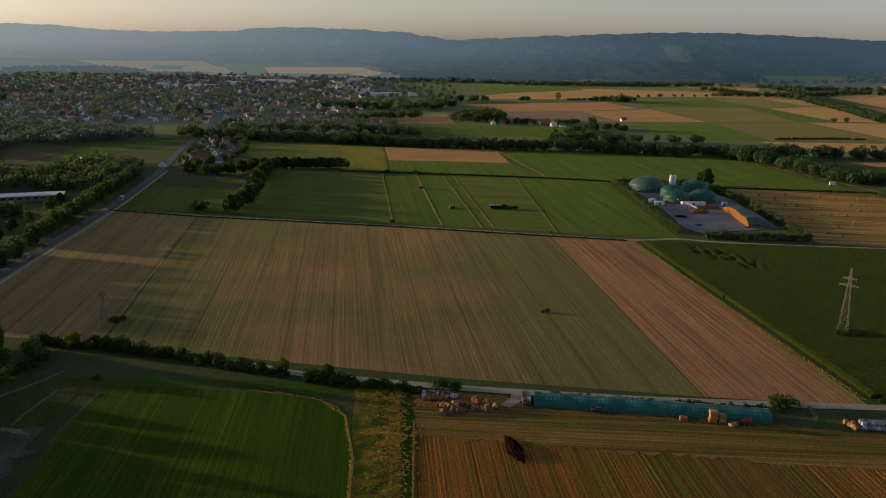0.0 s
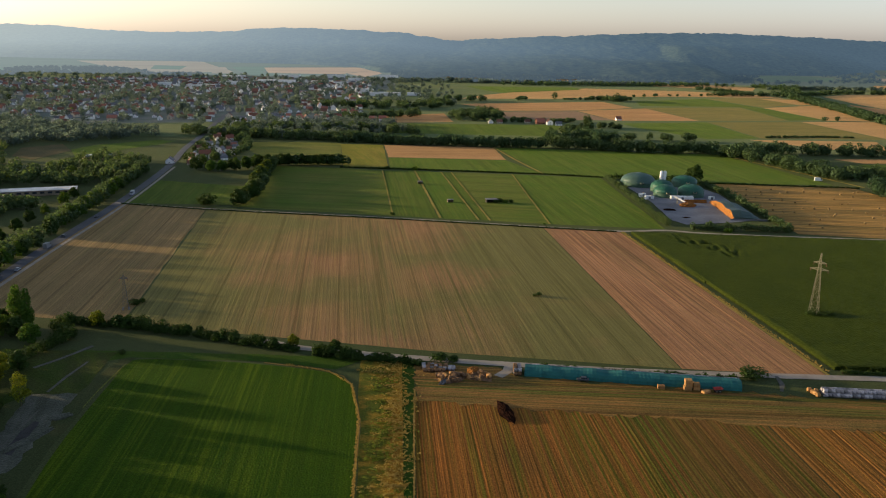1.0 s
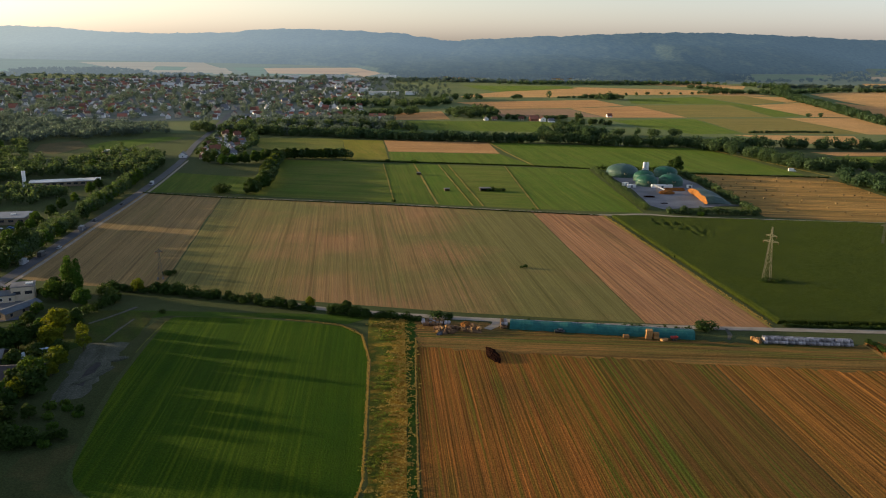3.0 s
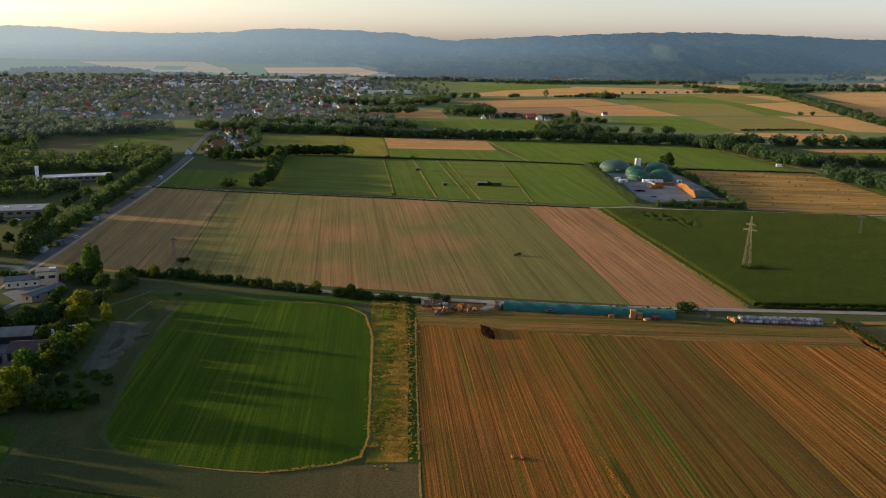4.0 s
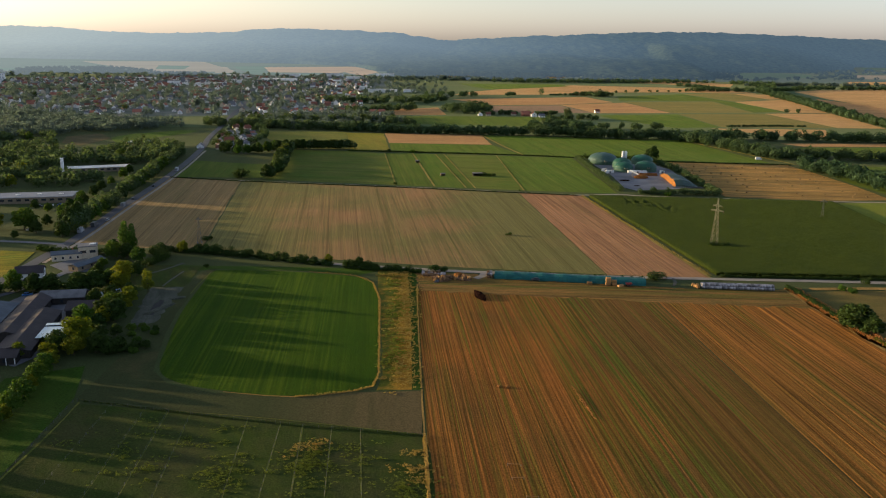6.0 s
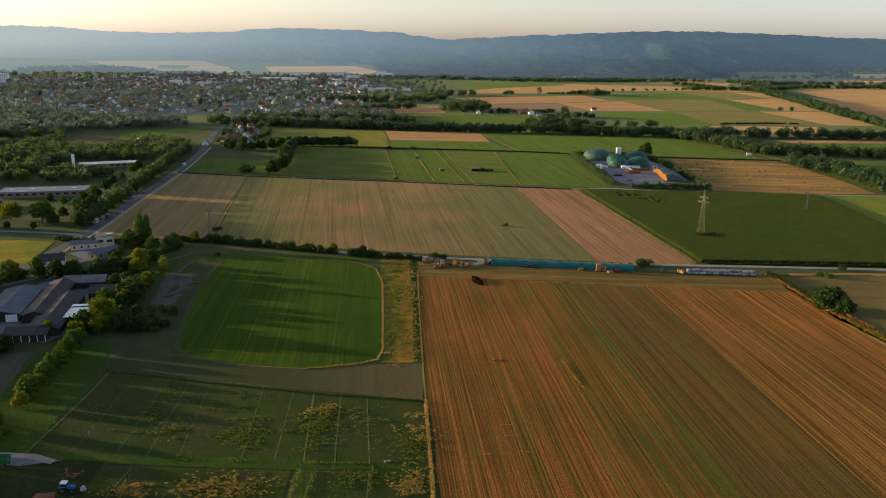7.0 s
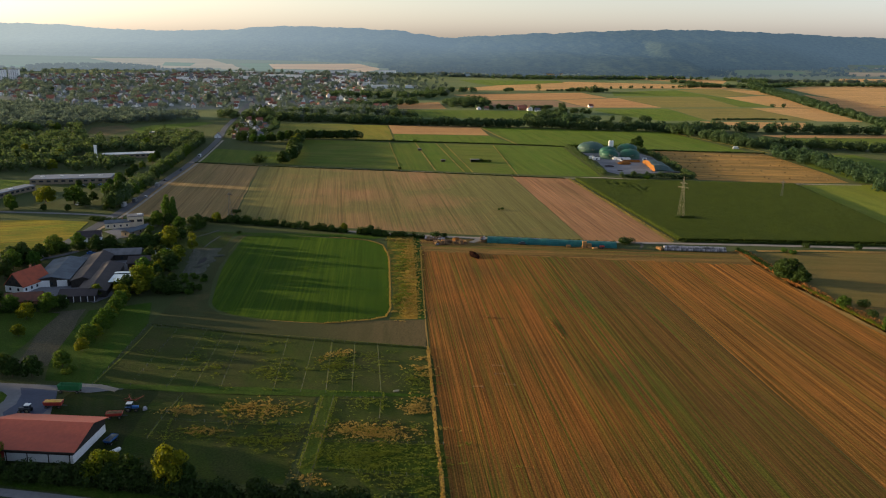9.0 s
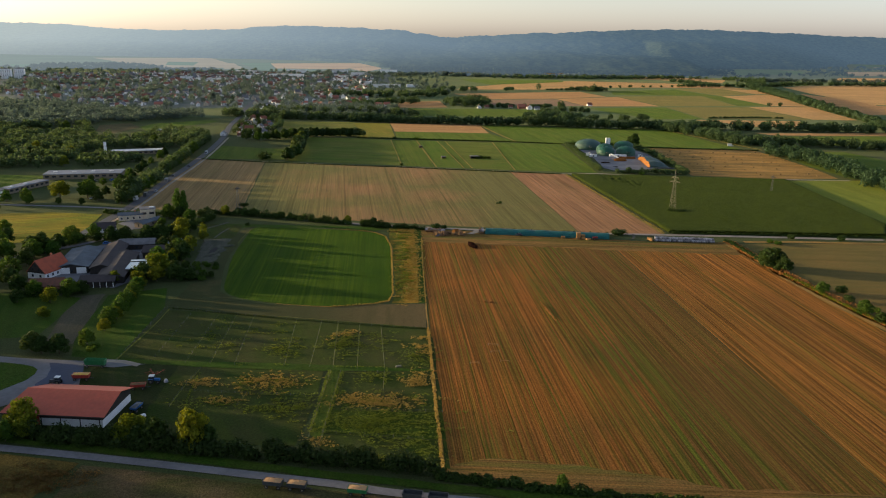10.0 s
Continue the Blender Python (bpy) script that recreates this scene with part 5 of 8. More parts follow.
# the old farm
fh = house(16, 10, 3.4, 8.8, PLASTER, FARM_RED, "old farmhouse with a bright red tiled roof", pose(-188.8, 138, 0, 0, 0, 74), 1, True, True, "farmhouse", "farmhouse")
gb = bmesh.new()
gv = [gb.verts.new((x, y, z)) for x in (-8.15, -8.0) for y, z in ((-5, 3.0), (5, 3.0), (5, 3.3), (0, 8.6), (-5, 3.3))]
gb.faces.new(list(reversed(gv[:5])))
gb.faces.new(gv[5:])
for k in range(5):
    gb.faces.new((gv[k], gv[(k + 1) % 5], gv[5 + (k + 1) % 5], gv[5 + k]))
gable_end = part("gable", gb, DARKWOOD, fh, "dark timbered gable")
for y, z in ((-1.8, 4.8), (1.8, 4.8), (0, 6.6)):
    part("window", WINDOW, None, gable_end, "", pose(-8.2, y, z, 0, 0, 90) @ Matrix.Diagonal((0.8, 1, 0.8, 1)))
house(14, 7, 2.8, 5.4, BRICK, ROOF_BROWN, "low brick outbuilding with a brown tiled roof", pose(-178, 114.5, 0, 0, 0, 14), 1, False, False, "outbuilding", "outbuilding")
gbarn = house(36, 15, 3.4, 4.9, DARKWOOD, FIBRE, "wide barn with a low grey fibre roof", pose(-182.5, 157, 0, 0, 0, 102), 1, False, False, "barn", "barn")
for y in (-4.5, 3.0):
    part("door", boxes((-18.12, y - 2.2, 0, -18.0, y + 2.2, 3.2)), PLASTER, gbarn, "wide white door")
house(48, 10, 3.4, 4.9, DARKWOOD, ROOF_DARK, "long cattle barn with a dark low roof", pose(-169.5, 163, 0, 0, 0, 102), 1, False, False, "barn", "barn")
house(44, 12, 3.2, 4.8, DARKWOOD, ROOF_DARK, "long open barn with a brown roof", pose(-158.5, 146, 0, 0, 0, 102), 1, False, False, "barn", "barn")
low = house(15, 10, 2.9, 4.5, DARKWOOD, ROOF_DARK, "low dark shed with open bays", pose(-158.6, 123.6, 0, 0, 0, 10), 1, False, False, "shed", "shed")
for k in range(6):
    part("post", boxes((-7.2 + 2.85 * k, -5.12, 0, -6.95 + 2.85 * k, -5.0, 2.8)), PLASTER, low, "pale post between bays")
house(20, 12, 3.2, 5.2, DARKWOOD, ROOF_DARK, "dark weathered shed with a low roof", pose(-147, 177, 0, 0, 0, 10), 1, False, False, "shed", "shed")
house(18, 9, 3.2, 5.2, DARKWOOD, ROOF_GREY, "grey-roofed machine shed in the yard", pose(-166, 190, 0, 0, 0, 12), 1, False, False, "shed", "shed")
shed = thing("shed", "open shed with a pale blue sheet roof", "shed", pose(-147.5, 144, 0, 0, 0, 10))
part("roof", boxes((-5, -8, 4.1, 5, 4, 4.3)), SHEET_BLUE, shed, "pale blue sheet roof")
part("roof", boxes((-5, 4.6, 4.5, 5, 7, 4.7)), SHEET_BLUE, shed, "pale blue sheet roof")
for x in (-4.6, 4.6):
    for y in (-7.5, -1.5, 3.6, 6.7):
        part("post", boxes((x - 0.12, y - 0.12, -0.2, x + 0.12, y + 0.12, 4.1 if y < 5 else 4.5)), TIMBER, shed)
part("wall", boxes((-4.9, 6.8, 0, 4.9, 7.0, 4.5)), DARKWOOD, shed)
house(14, 8, 3.4, 4.4, CREAM, FIBRE, "long pale house with a shallow grey roof", pose(-197, 259, 0, 0, 0, 22), 1, True, True)
house(12, 8, 2.8, 5.2, PLASTER, ROOF_DARK, "low white house with a dark roof", pose(-199.5, 226.5, 0, 0, 0, 18), 1, False, True)
flat_hall(9, 8, 6.2, CREAM, ROOF_GREY, "two-storey flat-roofed end of the pale house", pose(-188, 264, 0, 0, 0, 22), True, "house_block")
house(18, 6, 2.8, 3.8, TIMBER, FIBRE, "narrow grey-roofed side building", pose(-180, 244, 0, 0, 0, 70), 1, False, False, "outbuilding", "outbuilding")
house(9, 5, 2.2, 3.2, DARKWOOD, SHEET_BLUE, "small garden shed with a bluish sheet roof", pose(-149, 196, 0, 0, 0, 40), 1, False, False, "shed", "shed")
# halls left of the road
flat_hall(58, 20, 4.0, TIMBER, HALL_ROOF, "long low hall with a grey flat roof", pose(-292, 408, 0, 0, 0, 14))
flat_hall(40, 9, 3.6, TIMBER, HALL_ROOF, "narrow hall with a grey roof", pose(-312, 352, 0, 0, 0, 76))
flat_hall(30, 14, 3.6, PLASTER, ROOF_GREY, "low grey hall beside the lane", pose(-330, 325, 0, 0, 0, 20))
flat_hall(50, 13, 3.6, TIMBER, ROOF_PALE, "long flat-roofed school building", pose(-301, 542, 0, 0, 0, 22))
tower = thing("tower", "slim white tower beside the school building", "tower", pose(-327, 530, 0, 0, 0, 22))
part("shaft", boxes((-1.2, -1.2, -0.2, 1.2, 1.2, 12), bevel=0.1), PLASTER, tower)
part("cap", boxes((-1.35, -1.35, 12, 1.35, 1.35, 12.4)), WHITE_METAL, tower)
flat_hall(26, 14, 4, TIMBER, TEAL_ROOF, "low sports hall with a teal roof behind trees", pose(-334, 716, 0, 0, 0, 40))

# ---- the town ----
rng = random.Random(21)
KINDS = []
for l, w, e, r, wall, roof, label, fl in (
    (11, 9, 3.4, 8.0, PLASTER, ROOF_RED, "white house with a steep red tiled roof", 1),
    (12, 9.5, 5.4, 9.6, PLASTER, ROOF_RED, "two-storey white house with a red roof", 2),
    (10, 9, 3.2, 7.6, CREAM, ROOF_BROWN, "cream house with a brown tiled roof", 1),
    (13, 9, 3.4, 7.8, BRICK, ROOF_RED, "brick house with a red tiled roof", 1),
    (12, 9, 3.6, 7.4, PLASTER, ROOF_GREY, "white house with a grey roof", 1),
    (15, 10, 5.6, 9.8, CREAM, ROOF_RED, "large cream house with a red roof", 2),
    (14, 10, 5.4, 9.0, PLASTER, ROOF_BROWN, "two-storey white house with a brown roof", 2),
):
    KINDS.append(house(l, w, e, r, wall, roof, label, None, fl))
USED = set()


def settle(k, x, y, turn, s=1.0):
    root = KINDS[k]
    m = pose(x, y, 0, 0, 0, turn) @ Matrix.Diagonal((s, s, s, 1))
    if k not in USED:
        USED.add(k)
        root.matrix_basis = m
        tagged(root, group="houses of the town")
    else:
        root = copy_thing(root, m)


TOWN = [(-640, 1085), (-480, 1030), (-350, 1085), (-170, 1120), (-160, 1300), (-250, 1480), (-260, 1750), (-420, 1800), (-700, 1780), (-1000, 1640), (-900, 1330)]
HAMLET = [(-330, 1080), (-280, 1090), (-262, 940), (-232, 830), (-214, 735), (-232, 690), (-250, 690), (-268, 760), (-292, 890)]
TOWN_EAST = [(-300, 1130), (-170, 1140), (-140, 1180), (-160, 1400), (-190, 1640), (-240, 1900), (-270, 1760), (-250, 1480)]
STREET = [(-234, 525), (-256, 680), (-281, 800), (-303, 935), (-338, 1131), (-367, 1320), (-460, 1700)]
taken = []
for poly, n, gap in ((HAMLET, 70, 10), (TOWN, 200, 14), (TOWN_EAST, 42, 14)):
    for x, y in scatter(poly, n, rng, gap):
        if any(abs(x - (x0 + (x1 - x0) * (y - y0) / (y1 - y0))) < 12 for (x0, y0), (x1, y1) in zip(STREET, STREET[1:]) if y0 <= y <= y1):
            continue
        settle(rng.choice((4, 4, 4, 2, 0)) if poly is HAMLET else rng.choice((0, 1, 2, 2, 4, 4, 4, 5, 6, 6, 1)), x, y, rng.choice((10, 14, 100, 105, 20, 80)) + rng.uniform(-12, 12), 0.74 if poly is HAMLET else 0.84)
        taken.append((x, y))
for x, y, k, a in ((-240, 735, 1, 15), (-262, 702, 4, 100), (-505, 1003, 6, 20), (-466, 1062, 5, 10), (-119, 1128, 1, 5), (-106, 1134, 1, 5), (-92, 1122, 4, 8), (-263, 1047, 0, 80), (-250, 1052, 4, 80)):
    settle(k, x, y, a)
    taken.append((x, y))
for x, y, k, a in ((50, 1139, 4, 95), (63, 1141, 2, 5), (104, 1152, 2, 5), (122, 1143, 3, 10), (134, 1133, 6, 95), (146, 1126, 4, 5), (251, 1227, 0, 10)):
    settle(k, x, y, a)
for x, y, l, w, h, a, roof in ((-470, 2105, 95, 40, 8, 5, ROOF_PALE), (-590, 1850, 60, 30, 7, 8, ROOF_PALE), (-640, 2300, 70, 30, 8, 5, ROOF_PALE), (-712, 1930, 50, 25, 7, 12, ROOF_GREY), (-150, 1690, 65, 25, 7, 5, ROOF_PALE), (-206, 1795, 40, 22, 7, 10, ROOF_PALE), (-373, 2480, 60, 25, 9, 0, ROOF_GREY), (-208, 2500, 55, 20, 10, 0, ROOF_PALE), (-300, 2100, 45, 25, 8, 15, ROOF_GREY), (-90, 1715, 30, 16, 6, 5, ROOF_PALE), (-560, 2010, 60, 25, 7, 3, ROOF_PALE), (-830, 2080, 50, 25, 7, 3, ROOF_PALE), (-500, 2420, 60, 25, 8, 0, ROOF_PALE), (-290, 2330, 45, 18, 7, 5, ROOF_PALE)):
    flat_hall(l, w, h, PLASTER, roof, "large flat-roofed works hall at the edge of town", pose(x, y, 0, 0, 0, a), False)
for x, y in ((-1105, 1790), (-1085, 1815), (-1130, 1800)):
    block = thing("apartment_block", "tall white apartment block", "apartment block", pose(x, y, 0, 0, 0, 15), "apartment blocks")
    part("wall", boxes((-12, -7, -0.2, 12, 7, 24)), PLASTER, block)
    part("roof", boxes((-12.3, -7.3, 24, 12.3, 7.3, 24.6), (-2, -2, 24.6, 2, 2, 27)), ROOF_GREY, block)
    for fl in range(7):
        for k in range(5):
            part("window", WINDOW, None, block, "", pose(-9.6 + 4.8 * k, -7, 2 + 3.1 * fl) @ Matrix.Diagonal((1.6, 1, 1, 1)))

# the far part of the town, too small to pick apart
def far_houses(polys, seed):
    r = random.Random(seed)
    mats = [PLASTER, CREAM, ROOF_RED, ROOF_BROWN, ROOF_GREY]
    vs, fs, slot = [], [], []
    for poly, n in polys:
        for x, y in scatter(poly, n, r, 11):
            a, l, w, e, t = r.choice((0.2, 1.75)) + r.uniform(-.25, .25), r.uniform(4.0, 6.0), r.uniform(3.3, 4.2), r.uniform(3.0, 5.0), 0
            top, k = e + r.uniform(3.0, 4.4), len(vs)
            ca, sa = math.cos(a), math.sin(a)
            for px, py, z in ((-l, -w, 0), (l, -w, 0), (l, w, 0), (-l, w, 0), (-l, -w, e), (l, -w, e), (l, w, e), (-l, w, e), (-l, 0, top), (l, 0, top), (-l - .4, -w - .5, e - .4), (l + .4, -w - .5, e - .4), (l + .4, w + .5, e - .4), (-l - .4, w + .5, e - .4), (-l - .4, 0, top + .25), (l + .4, 0, top + .25)):
                vs.append((x + px * ca - py * sa, y + px * sa + py * ca, z))
            fs += [(k, k + 1, k + 5, k + 4), (k + 1, k + 2, k + 6, k + 9, k + 5), (k + 2, k + 3, k + 7, k + 6), (k + 3, k, k + 4, k + 8, k + 7), (k + 10, k + 11, k + 15, k + 14), (k + 12, k + 13, k + 14, k + 15)]
            wall, roof = r.choice((0, 0, 1)), r.choice((2, 3, 3, 3, 4, 4, 4))
            slot += [wall] * 4 + [roof] * 2
    me = mesh_of("far_houses", vs, fs)
    for m in mats:
        me.materials.append(m)
    me.polygons.foreach_set("material_index", slot)
    return tagged(new("far_houses", me), "white walls and tiled roofs of the far town", "houses", kind="stuff")


far_houses((([(-1000, 1640), (-700, 1780), (-420, 1800), (-260, 1750), (-200, 1900), (-230, 2250), (-700, 2300), (-1150, 2000)], 420), ([(-900, 1330), (-640, 1085), (-480, 1030), (-350, 1085), (-170, 1120), (-160, 1300), (-250, 1480), (-260, 1750), (-420, 1800), (-700, 1780)], 190)), 77)

# ---- gas plant ----


def digester(x, y, r, wall, top, skin, label):
    root = thing("digester", label, "gas tank", pose(x, y, 0), "round tanks of the gas plant")
    part("wall", lathe([(r, -0.2), (r, wall), (r * 0.985, wall)], 40), TANKWALL, root)
    prof = [(r * math.cos(a), wall + (top - wall) * math.sin(a)) for a in [k * math.pi / 20 for k in range(11)]]
    prof[-1] = (0, top)
    m = part("membrane", lathe([(r * 1.012, wall - 0.35), (r * 1.012, wall)] + prof, 40), skin, root, "domed membrane roof")
    rib = bmesh.new()
    for k in range(20):
        a = k * math.tau / 20
        pts = [(rr * math.cos(a) * 1.004, rr * math.sin(a) * 1.004, z + 0.05) for rr, z in prof[:-1]]
        for p, q in zip(pts, pts[1:]):
            tube(rib, p, q, 0.05, 0.05, 3)
    part("seam", rib, skin, m)
    part("platform", boxes((-1.2, -r - 1.4, wall - 0.2, 1.2, -r, wall), (-1.2, -r - 1.4, wall, -1.1, -r, wall + 1), (1.1, -r - 1.4, wall, 1.2, -r, wall + 1)), STEEL, root)
    part("ladder", boxes((-0.5, -r - 0.3, 0, -0.42, -r - 0.2, wall), (0.42, -r - 0.3, 0, 0.5, -r - 0.2, wall)), STEEL, root)


digester(151, 635, 14.0, 3.6, 10.6, MEMBRANE_GREY, "wide tank with a grey-green domed membrane")
digester(161, 586, 8.8, 3.8, 9.2, MEMBRANE, "round tank with a green domed membrane")
digester(164, 608, 8.8, 4.0, 9.4, MEMBRANE, "round tank with a green domed membrane")
digester(189, 634, 10.2, 4.2, 9.2, MEMBRANE, "round tank with a blue-green domed membrane")
digester(182, 590, 9.8, 4.0, 9.4, MEMBRANE, "round tank with a green domed membrane")
for k, x in enumerate((172.0, 174.8)):
    silo = thing("silo", "tall white steel silo", "silo", pose(x, 643, 0), "pair of white silos")
    part("shell", lathe([(1.3, 1.5), (1.3, 10.6), (0.4, 11.4), (0, 11.45)], 20), WHITE_METAL, silo)
    part("cone", lathe([(0.4, 0.2), (1.28, 1.5)], 20), WHITE_METAL, silo)
    for a in range(4):
        part("leg", boxes((-0.1, -0.1, -0.2, 0.1, 0.1, 1.8)), STEEL, silo, "", pose(1.05 * math.cos(a * 1.571 + .78), 1.05 * math.sin(a * 1.571 + .78), 0))
for x, y, l, w, h, a, lab in ((171, 575, 17, 4, 2.6, 2, "long white plant container"), (146, 574, 7, 3, 2.6, 10, "small white plant cabin"), (143, 583, 5, 3, 2.6, 30, "small white plant cabin"), (194, 577, 4, 2.5, 2.5, 5, "small white plant cabin")):
    c = thing("container", lab, "container", pose(x, y, 0, 0, 0, a))
    part("body", boxes((-l / 2, -w / 2, 0, l / 2, w / 2, h), bevel=0.08), WHITE_METAL, c)
    part("door", boxes((-0.9, -w / 2 - 0.05, 0.1, 0.9, -w / 2, 2.1)), ROOF_GREY, c)
    part("vent", boxes((l * 0.2, -0.6, h, l * 0.2 + 1.2, 0.6, h + 0.5)), STEEL, c)
# silage heap with its cut face
clamp = thing("silage_clamp", "silage heap under a dark tarp with an orange cut face", "silage clamp")
cl = bmesh.new()
rows = []
rr = random.Random(4)
for k in range(15):
    y = 505 + 4.2 * k
    e = 1 - 0.75 * max(0, (k - 11) / 3)
    top = (4.6 + 0.5 * math.sin(k)) * e * min(1, 0.35 + k * 0.3)
    x = 186 + 0.35 * k / 2 + rr.uniform(-.3, .3)
    rows.append([cl.verts.new(p) for p in ((x, y, -0.1), (x + 0.5, y, top * 0.6), (x + 1.0, y, top))])
for p, q in zip(rows, rows[1:]):
    for a in range(2):
        cl.faces.new((p[a], p[a + 1], q[a + 1], q[a]))
tp = bmesh.new()
trows = []
for k, r3 in enumerate(rows):
    v = r3[2].co
    h = v.z
    trows.append([tp.verts.new(p) for p in ((v.x - 0.05, v.y, h + 0.02), (v.x + 6, v.y, h * 1.08), (v.x + 13, v.y, h * 0.72), (v.x + 19, v.y + 0.5, 0.25), (v.x + 19.4, v.y + 0.5, -0.1))])
for p, q in zip(trows, trows[1:]):
    for a in range(4):
        tp.faces.new((p[a], p[a + 1], q[a + 1], q[a]))
for e, rev in ((trows[0], False), (trows[-1], True)):
    base = [tp.verts.new((e[0].co.x, e[0].co.y, -0.1))]
    tp.faces.new((base + e) if not rev else list(reversed(base + e)))
part("silage", cl, SILAGE, clamp, "orange cut face of chopped maize")
part("tarp", tp, TARP, clamp, "dark green tarpaulin")
part("wall", boxes((183.5, 502.6, -0.1, 208.5, 503.1, 1.1)), CONCRETE, clamp, "low concrete wall")
part("back_wall", boxes((170, 563, -0.1, 186, 563.5, 2.2), (170, 561.2, -0.1, 186, 562.9, 1.2)), SILAGE, clamp)


def heap(name, x, y, l, w, h, mat, label, category, turn=0, seed=1, lumps=0.3):
    """A loose heap with a lumpy surface."""
    bm = bmesh.new()
    n, m2 = 28, 10
    rings = []
    for j in range(m2):
        s = j / (m2 - 1)
        ring = []
        for k in range(n):
            a = k * math.tau / n
            d = 1 + lumps * noise.noise((math.cos(a) * 2 + seed, math.sin(a) * 2, s * 3)) + lumps * 0.6 * noise.noise((math.cos(a) * 6, math.sin(a) * 6 + seed, s * 7))
            r = math.cos(s * math.pi / 2) ** 0.8 * d if j < m2 - 1 else 0.02
            z = h * math.sin(s * math.pi / 2) * (1 + lumps * 0.7 * noise.noise((k * 0.5, s * 4, seed)))
            ring.append(bm.verts.new((l / 2 * r * math.cos(a), w / 2 * r * math.sin(a), z - 0.05)))
        rings.append(ring)
    for p, q in zip(rings, rings[1:]):
        for k in range(n):
            bm.faces.new((p[k], p[(k + 1) % n], q[(k + 1) % n], q[k]))
    bm.faces.new(rings[-1])
    ob = new(name, bm_mesh(name, bm, mat))
    ob.matrix_basis = pose(x, y, 0, 0, 0, turn)
    return tagged(ob, label, category)


heap("silage_mound", 168, 548, 13, 8, 3.0, SILAGE, "loose heap of orange silage on the yard", "heap", 20, 3)
heap("muck_heap", 151, 533, 9, 7, 1.0, DUNG, "low dark heap on the yard", "heap", 0, 5)
heap("muck_heap", 156, 508, 6, 4, 0.6, DUNG, "small dark heap on the yard", "heap", 0, 6)
conv = thing("conveyor", "pale inclined conveyor over the silage heap", "conveyor", pose(166, 553, 0, 0, 0, -35))
b = bmesh.new()
tube(b, (-7, 0, 5.6), (6, 0, 0.7), 0.55, 0.55, 6)
part("boom", b, WHITE_METAL, conv)
for x, z in ((-4.5, 4.6), (4, 1.3)):
    for y in (-0.6, 0.6):
        part("leg", boxes((x - 0.1, y - 0.1, 0, x + 0.1, y + 0.1, z)), STEEL, conv)
heap("muck_heap", 16.0, 207.5, 14.0, 4.4, 1.3, DUNG, "long dark brown muck heap on the stubble", "heap", -77, 11, 0.38)
heap("rubble_mound", -121.5, 182, 18, 3.4, 0.7, RUBBLE, "low heap of dark rubble on a bare lot", "heap", 66, 14, 0.4)
heap("rubble_mound", -119, 197, 7, 4, 0.7, RUBBLE, "low heap of dark rubble on a bare lot", "heap", 40, 15, 0.4)

# ---- bales and stacks beside the track ----
net = thing("bale_stack", "long stack of bales under a teal net cover", "bale stack")
prof = [(-3.4, -0.05), (-3.2, 1.3), (-2.5, 2.5), (-1.2, 3.2), (1.2, 3.2), (2.5, 2.5), (3.2, 1.3), (3.4, -0.05)]
bm = bmesh.new()
A, B = Vector((24.5, 239.4)), Vector((97.0, 231.0))
d = (B - A).normalized()
nn = Vector((-d.y, d.x))
N = 116
rows = []
for i in range(N + 1):
    s = i / N
    p = A.lerp(B, s) + nn * 0.35 * noise.noise((s * 9, 1, 0))
    bulge = 1 + 0.015 * abs(math.sin(i * math.pi / 2)) + 0.05 * noise.noise((s * 60, 3, 0))
    sag = 0.84 + 0.10 * noise.noise((s * 14, 5, 1)) + (0.012 if i % 2 else 0)
    rows.append([bm.verts.new((p.x + nn.x * u * bulge, p.y + nn.y * u * bulge, z * sag if z > 0 else z)) for u, z in prof])
for p, q in zip(rows, rows[1:]):
    for k in range(len(prof) - 1):
        bm.faces.new((p[k], q[k], q[k + 1], p[k + 1]))
bm.faces.new(rows[0])
bm.faces.new(list(reversed(rows[-1])))
bmesh.ops.recalc_face_normals(bm, faces=list(bm.faces))
part("cover", bm, NET, net, "teal net cover")
for i in range(0, N, 4):
    p, q = A.lerp(B, i / N), A.lerp(B, min(1, (i + 4) / N))
    part("weight", tube(bmesh.new(), (p.x + nn.x * 2.4, p.y + nn.y * 2.4, 2.3), (q.x + nn.x * 2.4, q.y + nn.y * 2.4, 2.3), 0.16, 0.16, 5), WRAP, net, "pale weight along the edge of the net")


def bale_mesh(r, l, mat, seed):
    """A round bale lying on its side, with a soft rim."""
    bm = lathe([(0, -l / 2), (r * 0.9, -l / 2), (r, -l / 2 + 0.1), (r * 1.01, 0), (r, l / 2 - 0.1), (r * 0.9, l / 2), (0, l / 2)], 14)
    for v in bm.verts:
        v.co += Vector([noise.noise(v.co * 1.7 + Vector((seed, k * 9, 0))) * 0.07 for k in range(3)])
    for f in bm.faces:
        f.smooth = False
    bmesh.ops.rotate(bm, verts=list(bm.verts), cent=(0, 0, 0), matrix=Matrix.Rotation(math.pi / 2, 3, "X"))
    return bm_mesh("round_bale", bm, mat)


BALE_STRAW = [bale_mesh(0.78, 1.25, STRAWBALE, k) for k in range(2)]
BALE_OLD = [bale_mesh(0.75, 1.25, OLDSTRAW, 5 + k) for k in range(2)]
BALE_WRAP = [bale_mesh(0.72, 1.25, WRAP, 9 + k) for k in range(2)]
rb = random.Random(5)


def bale(me, x, y, z, turn, label, group, tilt=0):
    ob = new("round_bale", me)
    ob.matrix_basis = pose(x, y, z, tilt, 0, turn)
    return tagged(ob, label, "bale", group)


